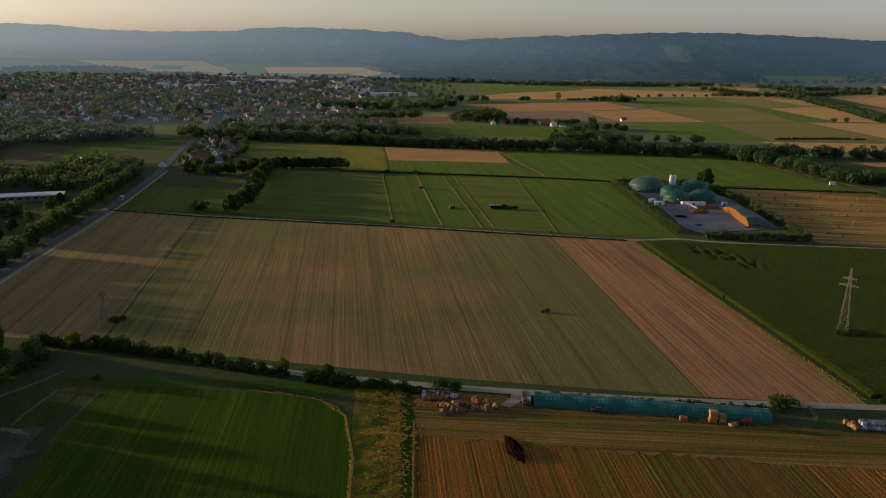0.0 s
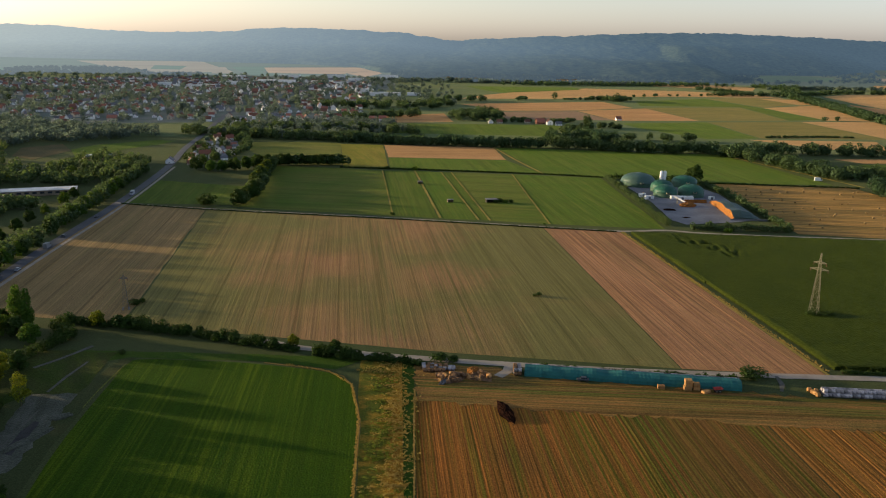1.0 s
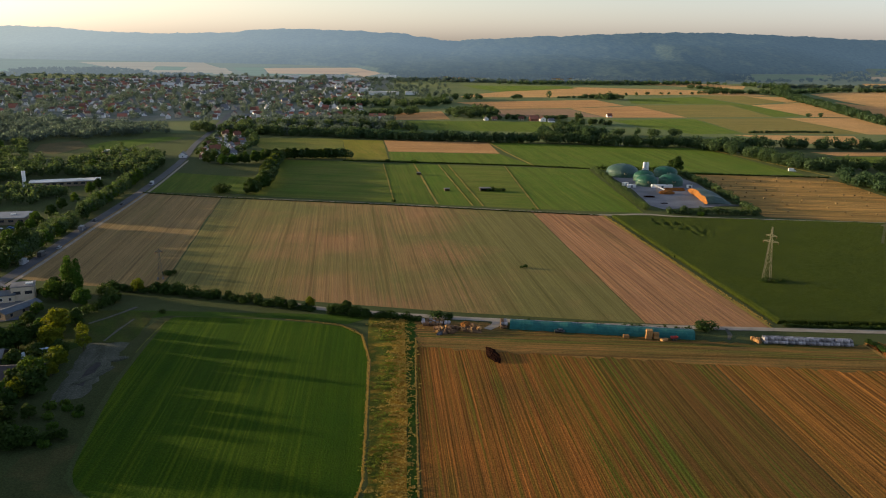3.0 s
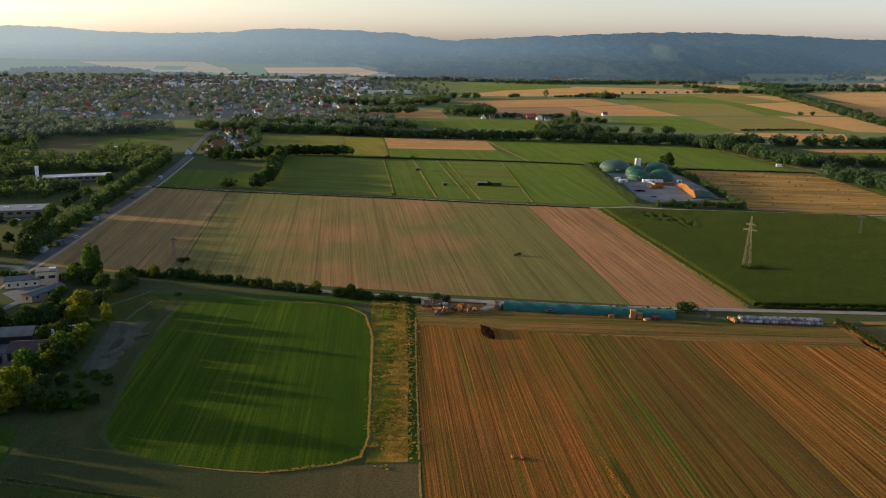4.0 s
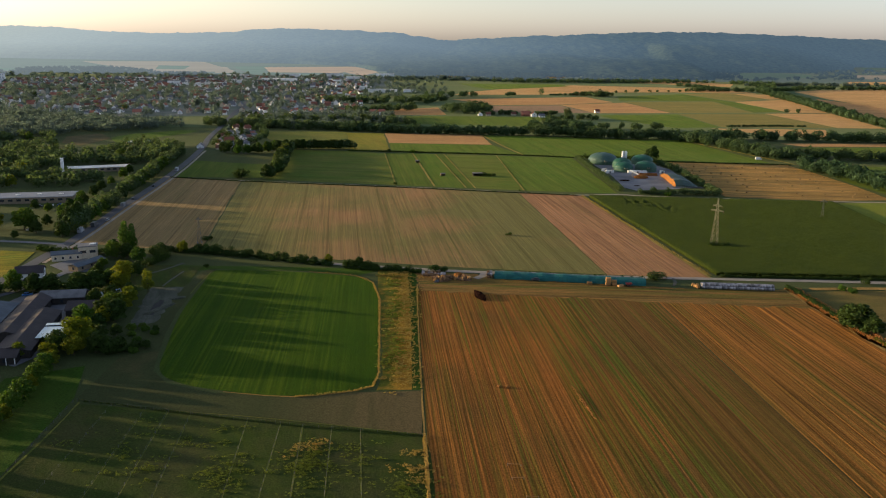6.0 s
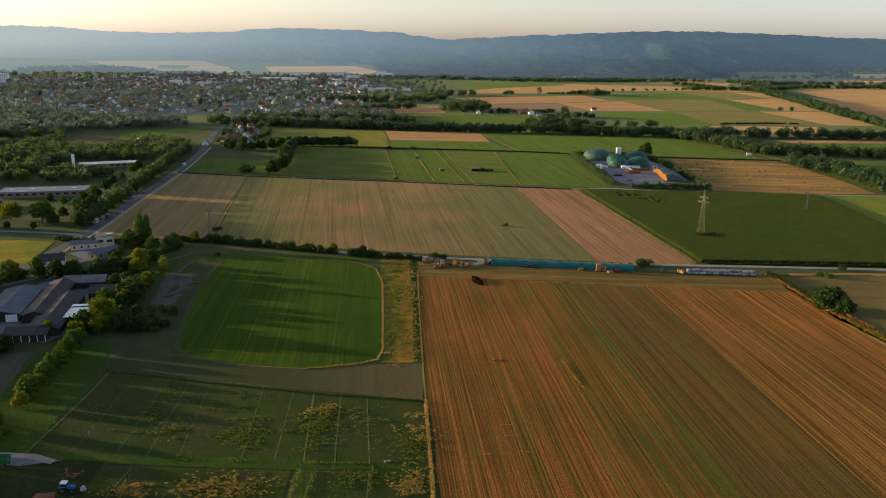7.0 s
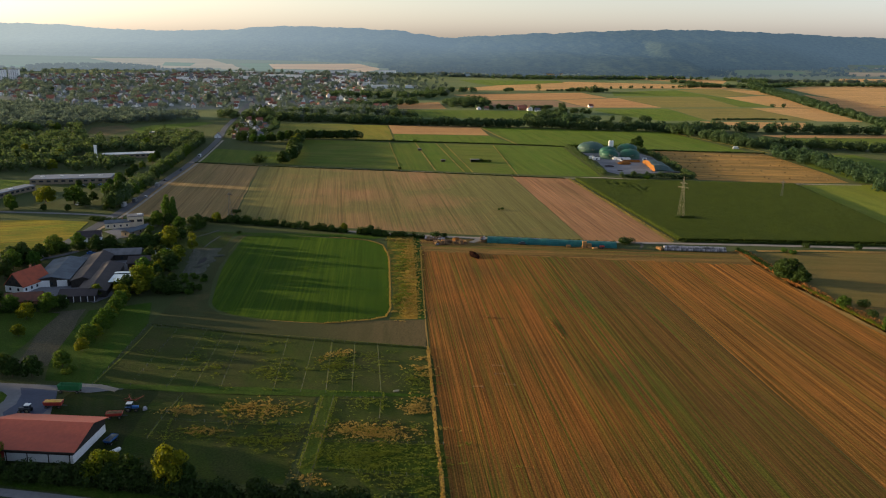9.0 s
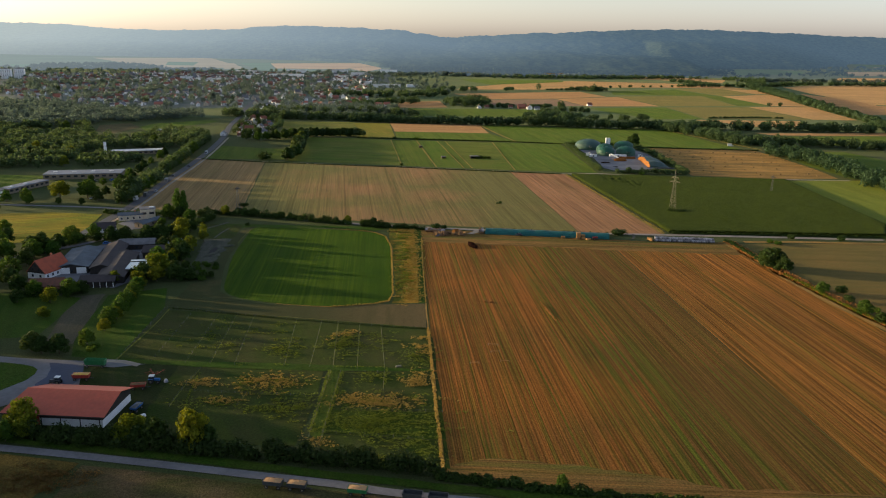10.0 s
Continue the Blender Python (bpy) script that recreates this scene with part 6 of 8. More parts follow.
# white-wrapped bales stacked two high in a long row
for i in range(26):
    for layer, offs in ((0, (-1.5, 0, 1.5)), (1, (-0.75, 0.75))):
        for o in offs:
            if layer and rb.random() < 0.08:
                continue
            bale(rb.choice(BALE_WRAP), 123.4 + 1.3 * i + rb.uniform(-.04, .04), 226.6 + o - 0.075 * i, 0.70 + layer * 1.1, 88 + rb.uniform(-4, 4), "white-wrapped round bale in a long stack", "white-wrapped bale stack")
for k in range(5):
    bale(rb.choice(BALE_STRAW), 120.8 + rb.uniform(-1.2, .8), 225 + k * 1.0, 0.74, rb.uniform(0, 180), "loose straw bale at the end of the white stack", "loose straw bales")
# bales at the end of the covered stack
for k in range(16):
    bale(rb.choice(BALE_WRAP + BALE_OLD), 21.2 + (k % 2) * 1.4, 236.9 + 1.45 * ((k // 2) % 4), 0.7 + 1.25 * (k // 8), 85 + rb.uniform(-5, 5), "white-wrapped round bale at the stack's end", "bales at the stack's end")
# a heap of old bales at the field corner
for k in range(34):
    a, s = rb.uniform(0, math.tau), math.sqrt(rb.random())
    x, y = -0.5 + 6.2 * s * math.cos(a), 232.5 + 4.2 * s * math.sin(a)
    bale(rb.choice(BALE_OLD + BALE_STRAW[:1]), x, y, 0.62 + max(0, 1.0 * (1 - s * 1.15)), rb.uniform(0, 180), "weathered round straw bale in a loose heap", "heap of old bales", rb.uniform(-35, 35))
for k in range(20):
    bale(rb.choice(BALE_OLD + BALE_STRAW), 9 + rb.uniform(-3.2, 3.4), 234.5 + rb.uniform(-3, 3), 0.62 + (0.6 if k % 5 == 0 else 0), rb.uniform(0, 180), "weathered round straw bale in a loose heap", "heap of old bales", rb.uniform(-25, 25))
for k in range(22):
    bale(rb.choice(BALE_WRAP + BALE_OLD), -11 + 1.5 * (k % 8) + rb.uniform(-.3, .3), 240.2 + 1.5 * (k // 8) - 0.1 * (k % 8), 0.66, 85 + rb.uniform(-40, 40), "white-wrapped round bale by the hedge", "white bales by the hedge")
for k in range(6):
    bale(rb.choice(BALE_OLD), -10.5 + 1.3 * k, 238, 0.72, rb.uniform(70, 110), "weathered bale before the white ones", "heap of old bales")
tarpheap = heap("tarp_heap", -3, 230, 7, 2.4, 1.0, PAINT_DARK, "crumpled black plastic sheet on the ground", "plastic sheet", 55, 8, 0.4)
for x, y, l, w, h, turn, sd in ((-1.5, 231.2, 9, 6, 0.9, 10, 21), (8.4, 233, 8, 5, 0.9, -20, 22), (3.5, 235.5, 6, 3, 0.5, 30, 23)):
    heap("straw_mound", x, y, l, w, h, OLDSTRAW, "low spread heap of rotting straw", "heap", turn, sd, 0.5)
heap("straw_mound", 6.5, 238, 5, 4, 2.2, SILAGE, "small heap of orange straw", "heap", 0, 9, 0.3)
# square straw bales and small gear before the covered stack
for x, y, l, w, h, n in ((69.5, 228.5, 2.4, 1.6, 1.3, 1), (78.5, 228.2, 2.4, 2.2, 1.25, 3), (81.3, 228.4, 2.2, 2.0, 1.2, 2)):
    for k in range(n):
        q = new("square_bale", bm_mesh("square_bale", boxes((-l / 2, -w / 2, 0, l / 2, w / 2, h), bevel=0.12), STRAWBALE))
        q.matrix_basis = pose(x + rb.uniform(-.15, .15), y, k * h, 0, 0, rb.uniform(-8, 8))
        tagged(q, "stacked square straw bale beside the covered stack", "bale", "square straw bales")
q = new("square_bale", bm_mesh("square_bale", boxes((-1.5, -0.8, 0, 1.5, 0.8, 0.9), bevel=0.15), STRAWBALE))
q.matrix_basis = pose(84, 226, 0, 0, 0, 30)
tagged(q, "burst square straw bale on the ground", "bale")
# bales left lying on the far stubble
FARBALE = bale_mesh(0.62, 1.2, NETTED, 3)
for x, y in scatter([(222, 640), (330, 632), (338, 575), (334, 470), (222, 475)], 60, rb, 6):
    bale(FARBALE, x, y, 0.66, rb.uniform(0, 180), "pale net-wrapped round bale lying on stubble", "bales on the stubble")

# ---- pylons ----


def pylon(x, y, high, base, turn, label, steel=None, arms=((0.93, 3.0), (0.85, 4.8), (0.78, 3.6))):
    """A lattice mast: four legs, bracing, crossarms."""
    root = thing("pylon", label, "pylon", pose(x, y, 0, 0, 0, turn))
    steel = steel or STEEL
    def half(z):
        s = z / high
        return base / 2 * (1 - s) + 0.18
    t = 0.07
    for sx in (-1, 1):
        for sy in (-1, 1):
            zs = [high * k / 8 for k in range(9)]
            part("leg", chain(bmesh.new(), [(sx * half(z), sy * half(z), z - (0.3 if z == 0 else 0)) for z in zs], t), steel, root)
    brace = bmesh.new()
    z = 0.0
    while z < high * 0.97:
        z1 = min(high, z + max(1.4, 2.6 * half(z)))
        a, c = half(z), half(z1)
        for k in range(4):
            p = [(-1, -1), (1, -1), (1, 1), (-1, 1)][k]
            q = [(-1, -1), (1, -1), (1, 1), (-1, 1)][(k + 1) % 4]
            tube(brace, (p[0] * a, p[1] * a, z), (q[0] * c, q[1] * c, z1), t * 0.45, t * 0.45, 4)
            tube(brace, (q[0] * a, q[1] * a, z), (p[0] * c, p[1] * c, z1), t * 0.45, t * 0.45, 4)
            tube(brace, (p[0] * c, p[1] * c, z1), (q[0] * c, q[1] * c, z1), t * 0.5, t * 0.5, 4)
        z = z1
    part("bracing", brace, steel, root)
    for s, l in arms:
        arm = bmesh.new()
        z = high * s
        for side in (-1, 1):
            for dy in (-0.3, 0.3):
                tube(arm, (side * 0.2, dy, z - 0.25), (side * l, 0, z), t * 2.2, t * 1.6, 4)
                tube(arm, (side * 0.2, dy, z + 0.65), (side * l, 0, z + 0.05), t * 2.2, t * 1.6, 4)
            for k in range(1, 4):
                xx = side * l * k / 4
                tube(arm, (xx, 0, z - 0.2), (xx, 0, z + 0.6 * (1 - k / 4)), t * 0.5, t * 0.5, 4)
        a = part("crossarm", arm, steel, root)
        for side in (-1, 1):
            ins = bmesh.new()
            tube(ins, (side * l * 0.95, 0, z), (side * l * 0.95, 0, z - 1.1), 0.1, 0.14, 6)
            part("insulator", ins, ROOF_BROWN, a)
    for sx in (-1, 1):
        for sy in (-1, 1):
            part("footing", boxes((sx * half(0) - 0.4, sy * half(0) - 0.4, -0.3, sx * half(0) + 0.4, sy * half(0) + 0.4, 0.35)), CONCRETE, root)


pylon(154.4, 307, 28.5, 3.4, -38, "tall pale steel lattice pylon standing in maize", STEEL, ((0.85, 2.6), (0.75, 3.7)))
pylon(253, 388, 14.0, 1.4, -30, "smaller dark grey lattice pylon in the maize", STEEL_DARK, ((0.88, 2.2),))
pylon(-139.5, 297, 15.0, 2.0, 20, "slim dark grey lattice pylon beside the hedge", STEEL_DARK, ((0.9, 1.6),))

# ---- vehicles and farm gear ----


def wheel(root, x, y, r, w, name="wheel"):
    """A tyre with its rim, the axle along y."""
    bm = lathe([(r * 0.55, -w / 2), (r * 0.92, -w / 2), (r, -w * 0.3), (r, w * 0.3), (r * 0.92, w / 2), (r * 0.55, w / 2), (r * 0.55, -w / 2)], 16)
    bmesh.ops.rotate(bm, verts=list(bm.verts), cent=(0, 0, 0), matrix=Matrix.Rotation(math.pi / 2, 3, "X"))
    o = part(name, bm, RUBBER, root, "", pose(x, y, r))
    rim = lathe([(0, -w * 0.3), (r * 0.56, -w * 0.36), (r * 0.56, w * 0.36), (0, w * 0.3)], 14)
    bmesh.ops.rotate(rim, verts=list(rim.verts), cent=(0, 0, 0), matrix=Matrix.Rotation(math.pi / 2, 3, "X"))
    part("rim", rim, STEEL, o)


def wagon(x, y, turn, l, w, side, mat, load, label, loadlabel="", taper=0.25):
    """A farm wagon: a flared box on a chassis with two axles, a drawbar, a load."""
    root = thing("farm_wagon", label, "wagon", pose(x, y, 0, 0, 0, turn))
    bx = bmesh.new()
    lo = [(-l / 2 + taper, -w / 2 + taper), (l / 2 - taper, -w / 2 + taper), (l / 2 - taper, w / 2 - taper), (-l / 2 + taper, w / 2 - taper)]
    hi = [(-l / 2, -w / 2), (l / 2, -w / 2), (l / 2, w / 2), (-l / 2, w / 2)]
    v0 = [bx.verts.new((*p, 1.1)) for p in lo]
    v1 = [bx.verts.new((*p, 1.1 + side)) for p in hi]
    v2 = [bx.verts.new((p[0] * 0.97, p[1] * 0.94, 1.1 + side)) for p in hi]
    v3 = [bx.verts.new((p[0] * 0.97, p[1] * 0.94, 1.2)) for p in lo]
    bx.faces.new(list(reversed(v0)))
    bx.faces.new(v3)
    for k in range(4):
        j = (k + 1) % 4
        bx.faces.new((v0[k], v0[j], v1[j], v1[k]))
        bx.faces.new((v1[k], v1[j], v2[j], v2[k]))
        bx.faces.new((v2[k], v2[j], v3[j], v3[k]))
    part("box", bx, mat, root)
    part("chassis", boxes((-l / 2 + 0.3, -0.5, 0.8, l / 2 - 0.3, -0.35, 1.1), (-l / 2 + 0.3, 0.35, 0.8, l / 2 - 0.3, 0.5, 1.1)), PAINT_DARK, root)
    db = bmesh.new()
    tube(db, (l / 2 - 0.4, 0.3, 0.85), (l / 2 + 1.4, 0, 0.7), 0.07, 0.06, 5)
    tube(db, (l / 2 - 0.4, -0.3, 0.85), (l / 2 + 1.4, 0, 0.7), 0.07, 0.06, 5)
    part("drawbar", db, PAINT_DARK, root)
    for xx in (-l / 2 + 0.9, l / 2 - 0.9):
        for yy in (-w / 2 + 0.3, w / 2 - 0.3):
            wheel(root, xx, yy, 0.5, 0.38)
    if load:
        n = 10
        bm = bmesh.new()
        grid = [[bm.verts.new((-l * 0.47 + l * 0.94 * i / n, -w * 0.45 + w * 0.9 * j / 6, 1.05 + side + 0.35 * math.sin(math.pi * i / n) * math.sin(math.pi * j / 6) + 0.1 * noise.noise((i * 0.9 + x, j * 0.9, 0)))) for j in range(7)] for i in range(n + 1)]
        for i in range(n):
            for j in range(6):
                bm.faces.new((grid[i][j], grid[i + 1][j], grid[i + 1][j + 1], grid[i][j + 1]))
        part("load", bm, load, root, loadlabel)
    return root


def tractor(x, y, turn, mat, label):
    root = thing("tractor", label, "tractor", pose(x, y, 0, 0, 0, turn))
    part("bonnet", boxes((0.3, -0.45, 0.95, 2.3, 0.45, 1.75), bevel=0.12), mat, root)
    part("cab", boxes((-1.1, -0.75, 1.0, 0.35, 0.75, 2.55), bevel=0.1), GLASS_DARK, root)
    part("roof", boxes((-1.25, -0.85, 2.55, 0.5, 0.85, 2.8), bevel=0.08), WHITE_METAL, root, "white cab roof")
    for s in (-1, 1):
        wheel(root, -0.6, s * 0.95, 0.85, 0.5)
        wheel(root, 1.75, s * 0.85, 0.58, 0.4)
        part("mudguard", boxes((-1.4, s * 0.95 - 0.28, 1.72, 0.2, s * 0.95 + 0.28, 1.8)), mat, root)
    ex = bmesh.new()
    tube(ex, (0.75, 0.4, 1.7), (0.75, 0.4, 2.9), 0.06, 0.06, 6)
    part("exhaust", ex, PAINT_DARK, root)


def car(x, y, turn, mat, label, van=False):
    root = thing("van" if van else "car", label, "van" if van else "car", pose(x, y, 0, 0, 0, turn))
    if van:
        part("body", boxes((-3.2, -1.1, 0.4, 3.2, 1.1, 1.4), (-3.2, -1.1, 1.4, 1.7, 1.1, 3.0), bevel=0.08), mat, root)
        part("cab_glass", boxes((1.72, -1.0, 1.42, 2.7, 1.0, 2.2), bevel=0.15), GLASS_DARK, root)
    else:
        part("body", boxes((-2.1, -0.88, 0.35, 2.1, 0.88, 0.95), bevel=0.15), mat, root)
        part("cabin", boxes((-1.5, -0.78, 0.93, 1.0, 0.78, 1.48), bevel=0.25), GLASS_DARK, root)
        part("roof", boxes((-1.15, -0.66, 1.47, 0.65, 0.66, 1.52)), mat, root)
    k = 2.2 if van else 1.35
    for xx in (-k, k):
        for yy in (-0.8, 0.8):
            wheel(root, xx, yy, 0.42 if van else 0.33, 0.24)


wagon(-119.5, 29.5, 178, 7.2, 2.5, 1.8, PAINT_GREEN, None, "large green forage wagon parked on grass")
wagon(-119.5, 18.5, 4, 5.6, 2.4, 1.2, PAINT_RED, PAINT_YELLOW, "red farm wagon with a yellow cover", "yellow cover")
tractor(-126, 14.8, 180, PAINT_DARK, "dark tractor with a white cab roof")
wagon(-98, 12.2, 10, 4.8, 2.3, 0.9, PAINT_RED, OLDSTRAW, "red farm wagon with a pale load", "straw load")
tractor(-95, 17.2, 5, PAINT_BLUE, "blue tractor parked beside the wagon")
wagon(-92.8, -3.0, 82, 4.6, 2.2, 0.7, PAINT_BLUE, PAINT_DARK, "blue implement trailer against the barn wall", "folded implement")
cyl = thing("fuel_tank", "small white cylindrical tank lying on grass", "tank", pose(-89.3, -8.6, 0, 0, 0, 60))
tk = lathe([(0, -1.6), (0.5, -1.5), (0.62, -1.2), (0.62, 1.2), (0.5, 1.5), (0, 1.6)], 16)
bmesh.ops.rotate(tk, verts=list(tk.verts), cent=(0, 0, 0), matrix=Matrix.Rotation(math.pi / 2, 3, "Y"))
part("shell", tk, WHITE_METAL, cyl, "", pose(0, 0, 0.75))
part("cradle", boxes((-0.9, -0.5, 0, -0.7, 0.5, 0.35), (0.7, -0.5, 0, 0.9, 0.5, 0.35)), STEEL, cyl)
wb = heap("wrapped_bale", -91, 18, 1.5, 1.5, 1.3, WRAP, "single white-wrapped bale on grass", "bale", 0, 2, 0.05)
for k, (x, y, r) in enumerate(((-97, 23, 20), (-95.2, 24.4, 70), (-98.4, 25, 120))):
    rake = thing("hay_rake", "rusty hay rake with tined wheels", "farm implement", pose(x, y, 0, 0, 0, r), "parked farm implements")
    fr = bmesh.new()
    tube(fr, (-2, 0, 0.8), (2, 0, 0.9), 0.07, 0.07, 5)
    tube(fr, (0, 0, 0.85), (0, 2.0, 0.6), 0.06, 0.05, 5)
    part("frame", fr, PAINT_RED, rake)
    for xx in (-1.6, -0.6, 0.6, 1.6):
        wl = bmesh.new()
        for a in range(8):
            tube(wl, (xx, -0.1, 0.75), (xx + 0.15, 0.72 * math.cos(a * .785) - 0.1, 0.75 + 0.72 * math.sin(a * .785)), 0.03, 0.02, 4)
        part("tined_wheel", wl, OLDSTRAW, rake)
for x, y, a, load, lab in ((-41.5, -44.2, -8, GRAIN, "grey farm wagon heaped with grain"), (-35.2, -45.0, -8, GRAIN, "grey farm wagon heaped with grain"), (-19.5, -46.9, -8, GRAIN, "green farm wagon heaped with grain"), (-5.5, -48.6, -8, None, "empty grey farm wagon"), (1.0, -49.4, -8, None, "empty grey farm wagon")):
    wagon(x, y - 0.6, a, 5.0, 2.4, 1.1, PAINT_GREEN if "green" in lab else PAINT_DARK, load, lab + " beside the lane", "heaped grain", 0.1)
for x, y, a, mat, lab, van in ((-216.5, 318, 96, SILVER, "pale grey delivery van on the road", True), (-215, 333, 96, PAINT_DARK, "dark box lorry on the road", True), (-213.6, 349, 276, SILVER, "pale grey car on the road", False), (-221, 393, 96, SILVER, "pale grey van on the road", True), (-224, 418, 96, PAINT_DARK, "dark car on the road", False), (-228, 470, 276, PAINT_DARK, "dark car on the road", False), (-236, 548, 276, SILVER, "pale grey lorry on the road", True), (-262, 705, 96, SILVER, "pale grey car by the houses", False)):
    car(x, y, a, mat, lab, van)
for x, y, a, mat in ((-196, 212, 40, WHITE_METAL), (-198, 216, 40, PAINT_DARK), (-205, 200, 60, WHITE_METAL), (-152, 205, 10, WHITE_METAL), (-186, 197, 20, PAINT_BLUE), (-248, 320, 70, WHITE_METAL), (-276, 388, 10, PAINT_DARK), (-270, 391, 10, WHITE_METAL), (-264, 393, 10, PAINT_BLUE)):
    car(x, y, a, mat, "parked car on the farm yard" if y < 250 else "parked car beside the hall", False)
car(44, 233.4, 175, PAINT_DARK, "dark car parked beside the covered stack")
car(318, 676, -8, WHITE_METAL, "white van at the pasture edge", True)
wagon(88, 226.5, 10, 3.0, 1.6, 0.6, PAINT_RED, None, "small red farm trailer beside the stack")

# ---- fences ----
LAYER[0] = 0.08
POST = bm_mesh("post", boxes((-0.05, -0.05, -0.3, 0.05, 0.05, 1.0)), STEEL_DARK)


def fence(pts, gap, tall, label):
    root = thing("fence", label, "fence", None, "paddock fences")
    for a, b in zip(pts, pts[1:]):
        l = math.hypot(b[0] - a[0], b[1] - a[1])
        n = max(1, round(l / gap))
        for k in range(n + 1):
            x, y = a[0] + (b[0] - a[0]) * k / n, a[1] + (b[1] - a[1]) * k / n
            part("post", POST, None, root, "", pose(x, y, 0, 0, 0, 17 * k))
        for z in (0.5, 0.9):
            rail = bmesh.new()
            tube(rail, (*a, z), (*b, z), 0.012, 0.012, 4)
            part("rail", rail, STEEL_DARK, root)
    if tall:
        ribbon("verge", pts, tall, GRASS_DULL, "strip of longer grass under the fence", "verge", 0.2 * tall)


for pts, tall in (
    ([(-116, 92), (-72.5, 83.2), (-41.4, 77.4), (-5.7, 72.9)], 0), ([(-117, 91), (-114.6, 35)], 0),
    ([(-104, 89), (-103, 60), (-102.2, 35.2)], 0), ([(-92.5, 87), (-91, 58), (-89.8, 34)], 0.12), ([(-84.8, 85.4), (-81, 34)], 0.2), ([(-77.4, 84), (-72.2, 33.6)], 0.15),
    ([(-59.1, 80.7), (-54.6, 32.8)], 0.2), ([(-48.6, 78.8), (-45.5, 32.6)], 0.25), ([(-41.8, 77.4), (-37.3, 32.4)], 0.5), ([(-32.9, 76.4), (-28.8, 32.2)], 0.4), ([(-24.2, 75.3), (-19.2, 32)], 0.4),
    ([(-34.2, 28.4), (-33.7, 2.2), (-33.2, -23)], 0.4), ([(-37.6, 28.4), (-37.3, -5.7), (-37, -21.5)], 0.3), ([(-34.2, 28.6), (-17.1, 28.8)], 0.3), ([(-19, 28.7), (-18.3, 15.4)], 0.4),
    ([(-33.4, 0.5), (-14, -0.4), (1.4, -0.6)], 0.25), ([(-33.6, -15.3), (-21.2, -16.3), (-4, -18)], 0.15), ([(-83, 29), (-83.9, 12.5), (-83.7, 0)], 0.4), ([(-62.4, 10), (-62.8, 1)], 0.25), ([(-83.6, 11.2), (-61.5, 10), (-38.4, 9)], 0.2),
):
    fence(pts, 4.5, tall, "low wooden post fence between paddocks")
pipe = thing("water_trough", "pale metal water trough at the paddock fence", "trough", pose(-14.5, 34.5, 0, 0, 0, 20))
part("basin", boxes((-1.0, -0.4, 0.0, 1.0, 0.4, 0.5), bevel=0.1), STEEL, pipe)
shelter = thing("field_shelter", "small dark field shelter in the pasture", "shelter", pose(26, 548, 0, 0, 0, 10))
part("wall", boxes((-4, 2.4, 0, 4, 2.6, 2.4), (-4, -2.4, 0, -3.8, 2.4, 2.4), (3.8, -2.4, 0, 4, 2.4, 2.4)), DARKWOOD, shelter)
part("roof", boxes((-4.4, -3, 2.4, 4.4, 3, 2.6)), ROOF_GREY, shelter)
for x, y, l, a in ((-29, 620, 3.6, 5), (-4, 545, 4, 10)):
    s2 = thing("field_shelter", "small grey field shelter in the pasture", "shelter", pose(x, y, 0, 0, 0, a))
    part("wall", boxes((-l / 2, 1.3, 0, l / 2, 1.5, 2.0), (-l / 2, -1.5, 0, -l / 2 + 0.15, 1.3, 2.0), (l / 2 - 0.15, -1.5, 0, l / 2, 1.3, 2.0)), TIMBER, s2)
    part("roof", boxes((-l / 2 - 0.3, -1.9, 2.0, l / 2 + 0.3, 1.8, 2.15)), ROOF_GREY, s2)

# things lying in the stubble rows
for x, y, a in ((18.9, 108.4, 8), (21.6, 108.2, -6)):
    q = new("square_bale", bm_mesh("square_bale", boxes((-0.45, -0.9, 0, 0.45, 0.9, 0.55), bevel=0.16), SILAGE))
    q.matrix_basis = pose(x, y, 0.03, 0, 0, a)
    tagged(q, "burst straw bale lying in the stubble rows", "bale", "bales in the stubble rows")
for x, y, l, a in ((12.5, 39, 3.2, 2), (20, 57, 3.6, -3), (20.5, 50, 3.2, 6), (23.5, 41, 3.0, 0)):
    jump = thing("low_hurdle", "low weathered wooden hurdle lying across the rows", "hurdle", pose(x, y, 0, 0, 0, a), "hurdles in the stubble")
    part("pole", tube(bmesh.new(), (-l / 2, 0, 0.45), (l / 2, 0, 0.45), 0.09, 0.08, 6), STRAWBALE, jump)
    for s in (-1, 1):
        part("foot", boxes((s * l / 2 - 0.09, -0.35, 0, s * l / 2 + 0.09, 0.35, 0.1), (s * l / 2 - 0.06, -0.06, 0.1, s * l / 2 + 0.06, 0.06, 0.6)), TIMBER, jump)

# ---- trees ----
rt = random.Random(33)
OAK = [tree_kind("round", 11, 4.6, LEAF, 1500, 0.83, "broad green tree in full leaf", "tree", 1), tree_kind("round", 10, 4.2, LEAF_DARK, 1350, 0.83, "dense dark green leafy tree", "tree", 2)]
GOLD = [tree_kind("round", 9.5, 4.0, LEAF_GOLD, 1600, 0.7, "yellow-green tree catching the low sun", "tree", 3)]
POPLAR = tree_kind("poplar", 18, 4.6, LEAF, 2300, 0.85, "tall broad poplar with dense leaves", "tree", 4)
BIRCH = tree_kind("round", 14, 3.4, LEAF_GOLD, 1100, 0.6, "tall birch with light yellow-green leaves", "tree", 5, 0.16)
BUSH = [tree_kind("bush", 3.2, 2.6, LEAF_DARK, 420, 0.55, "dense rounded dark green bush", "shrub", 6), tree_kind("bush", 2.8, 2.2, LEAF, 360, 0.5, "dense rounded light green bush", "shrub", 7)]
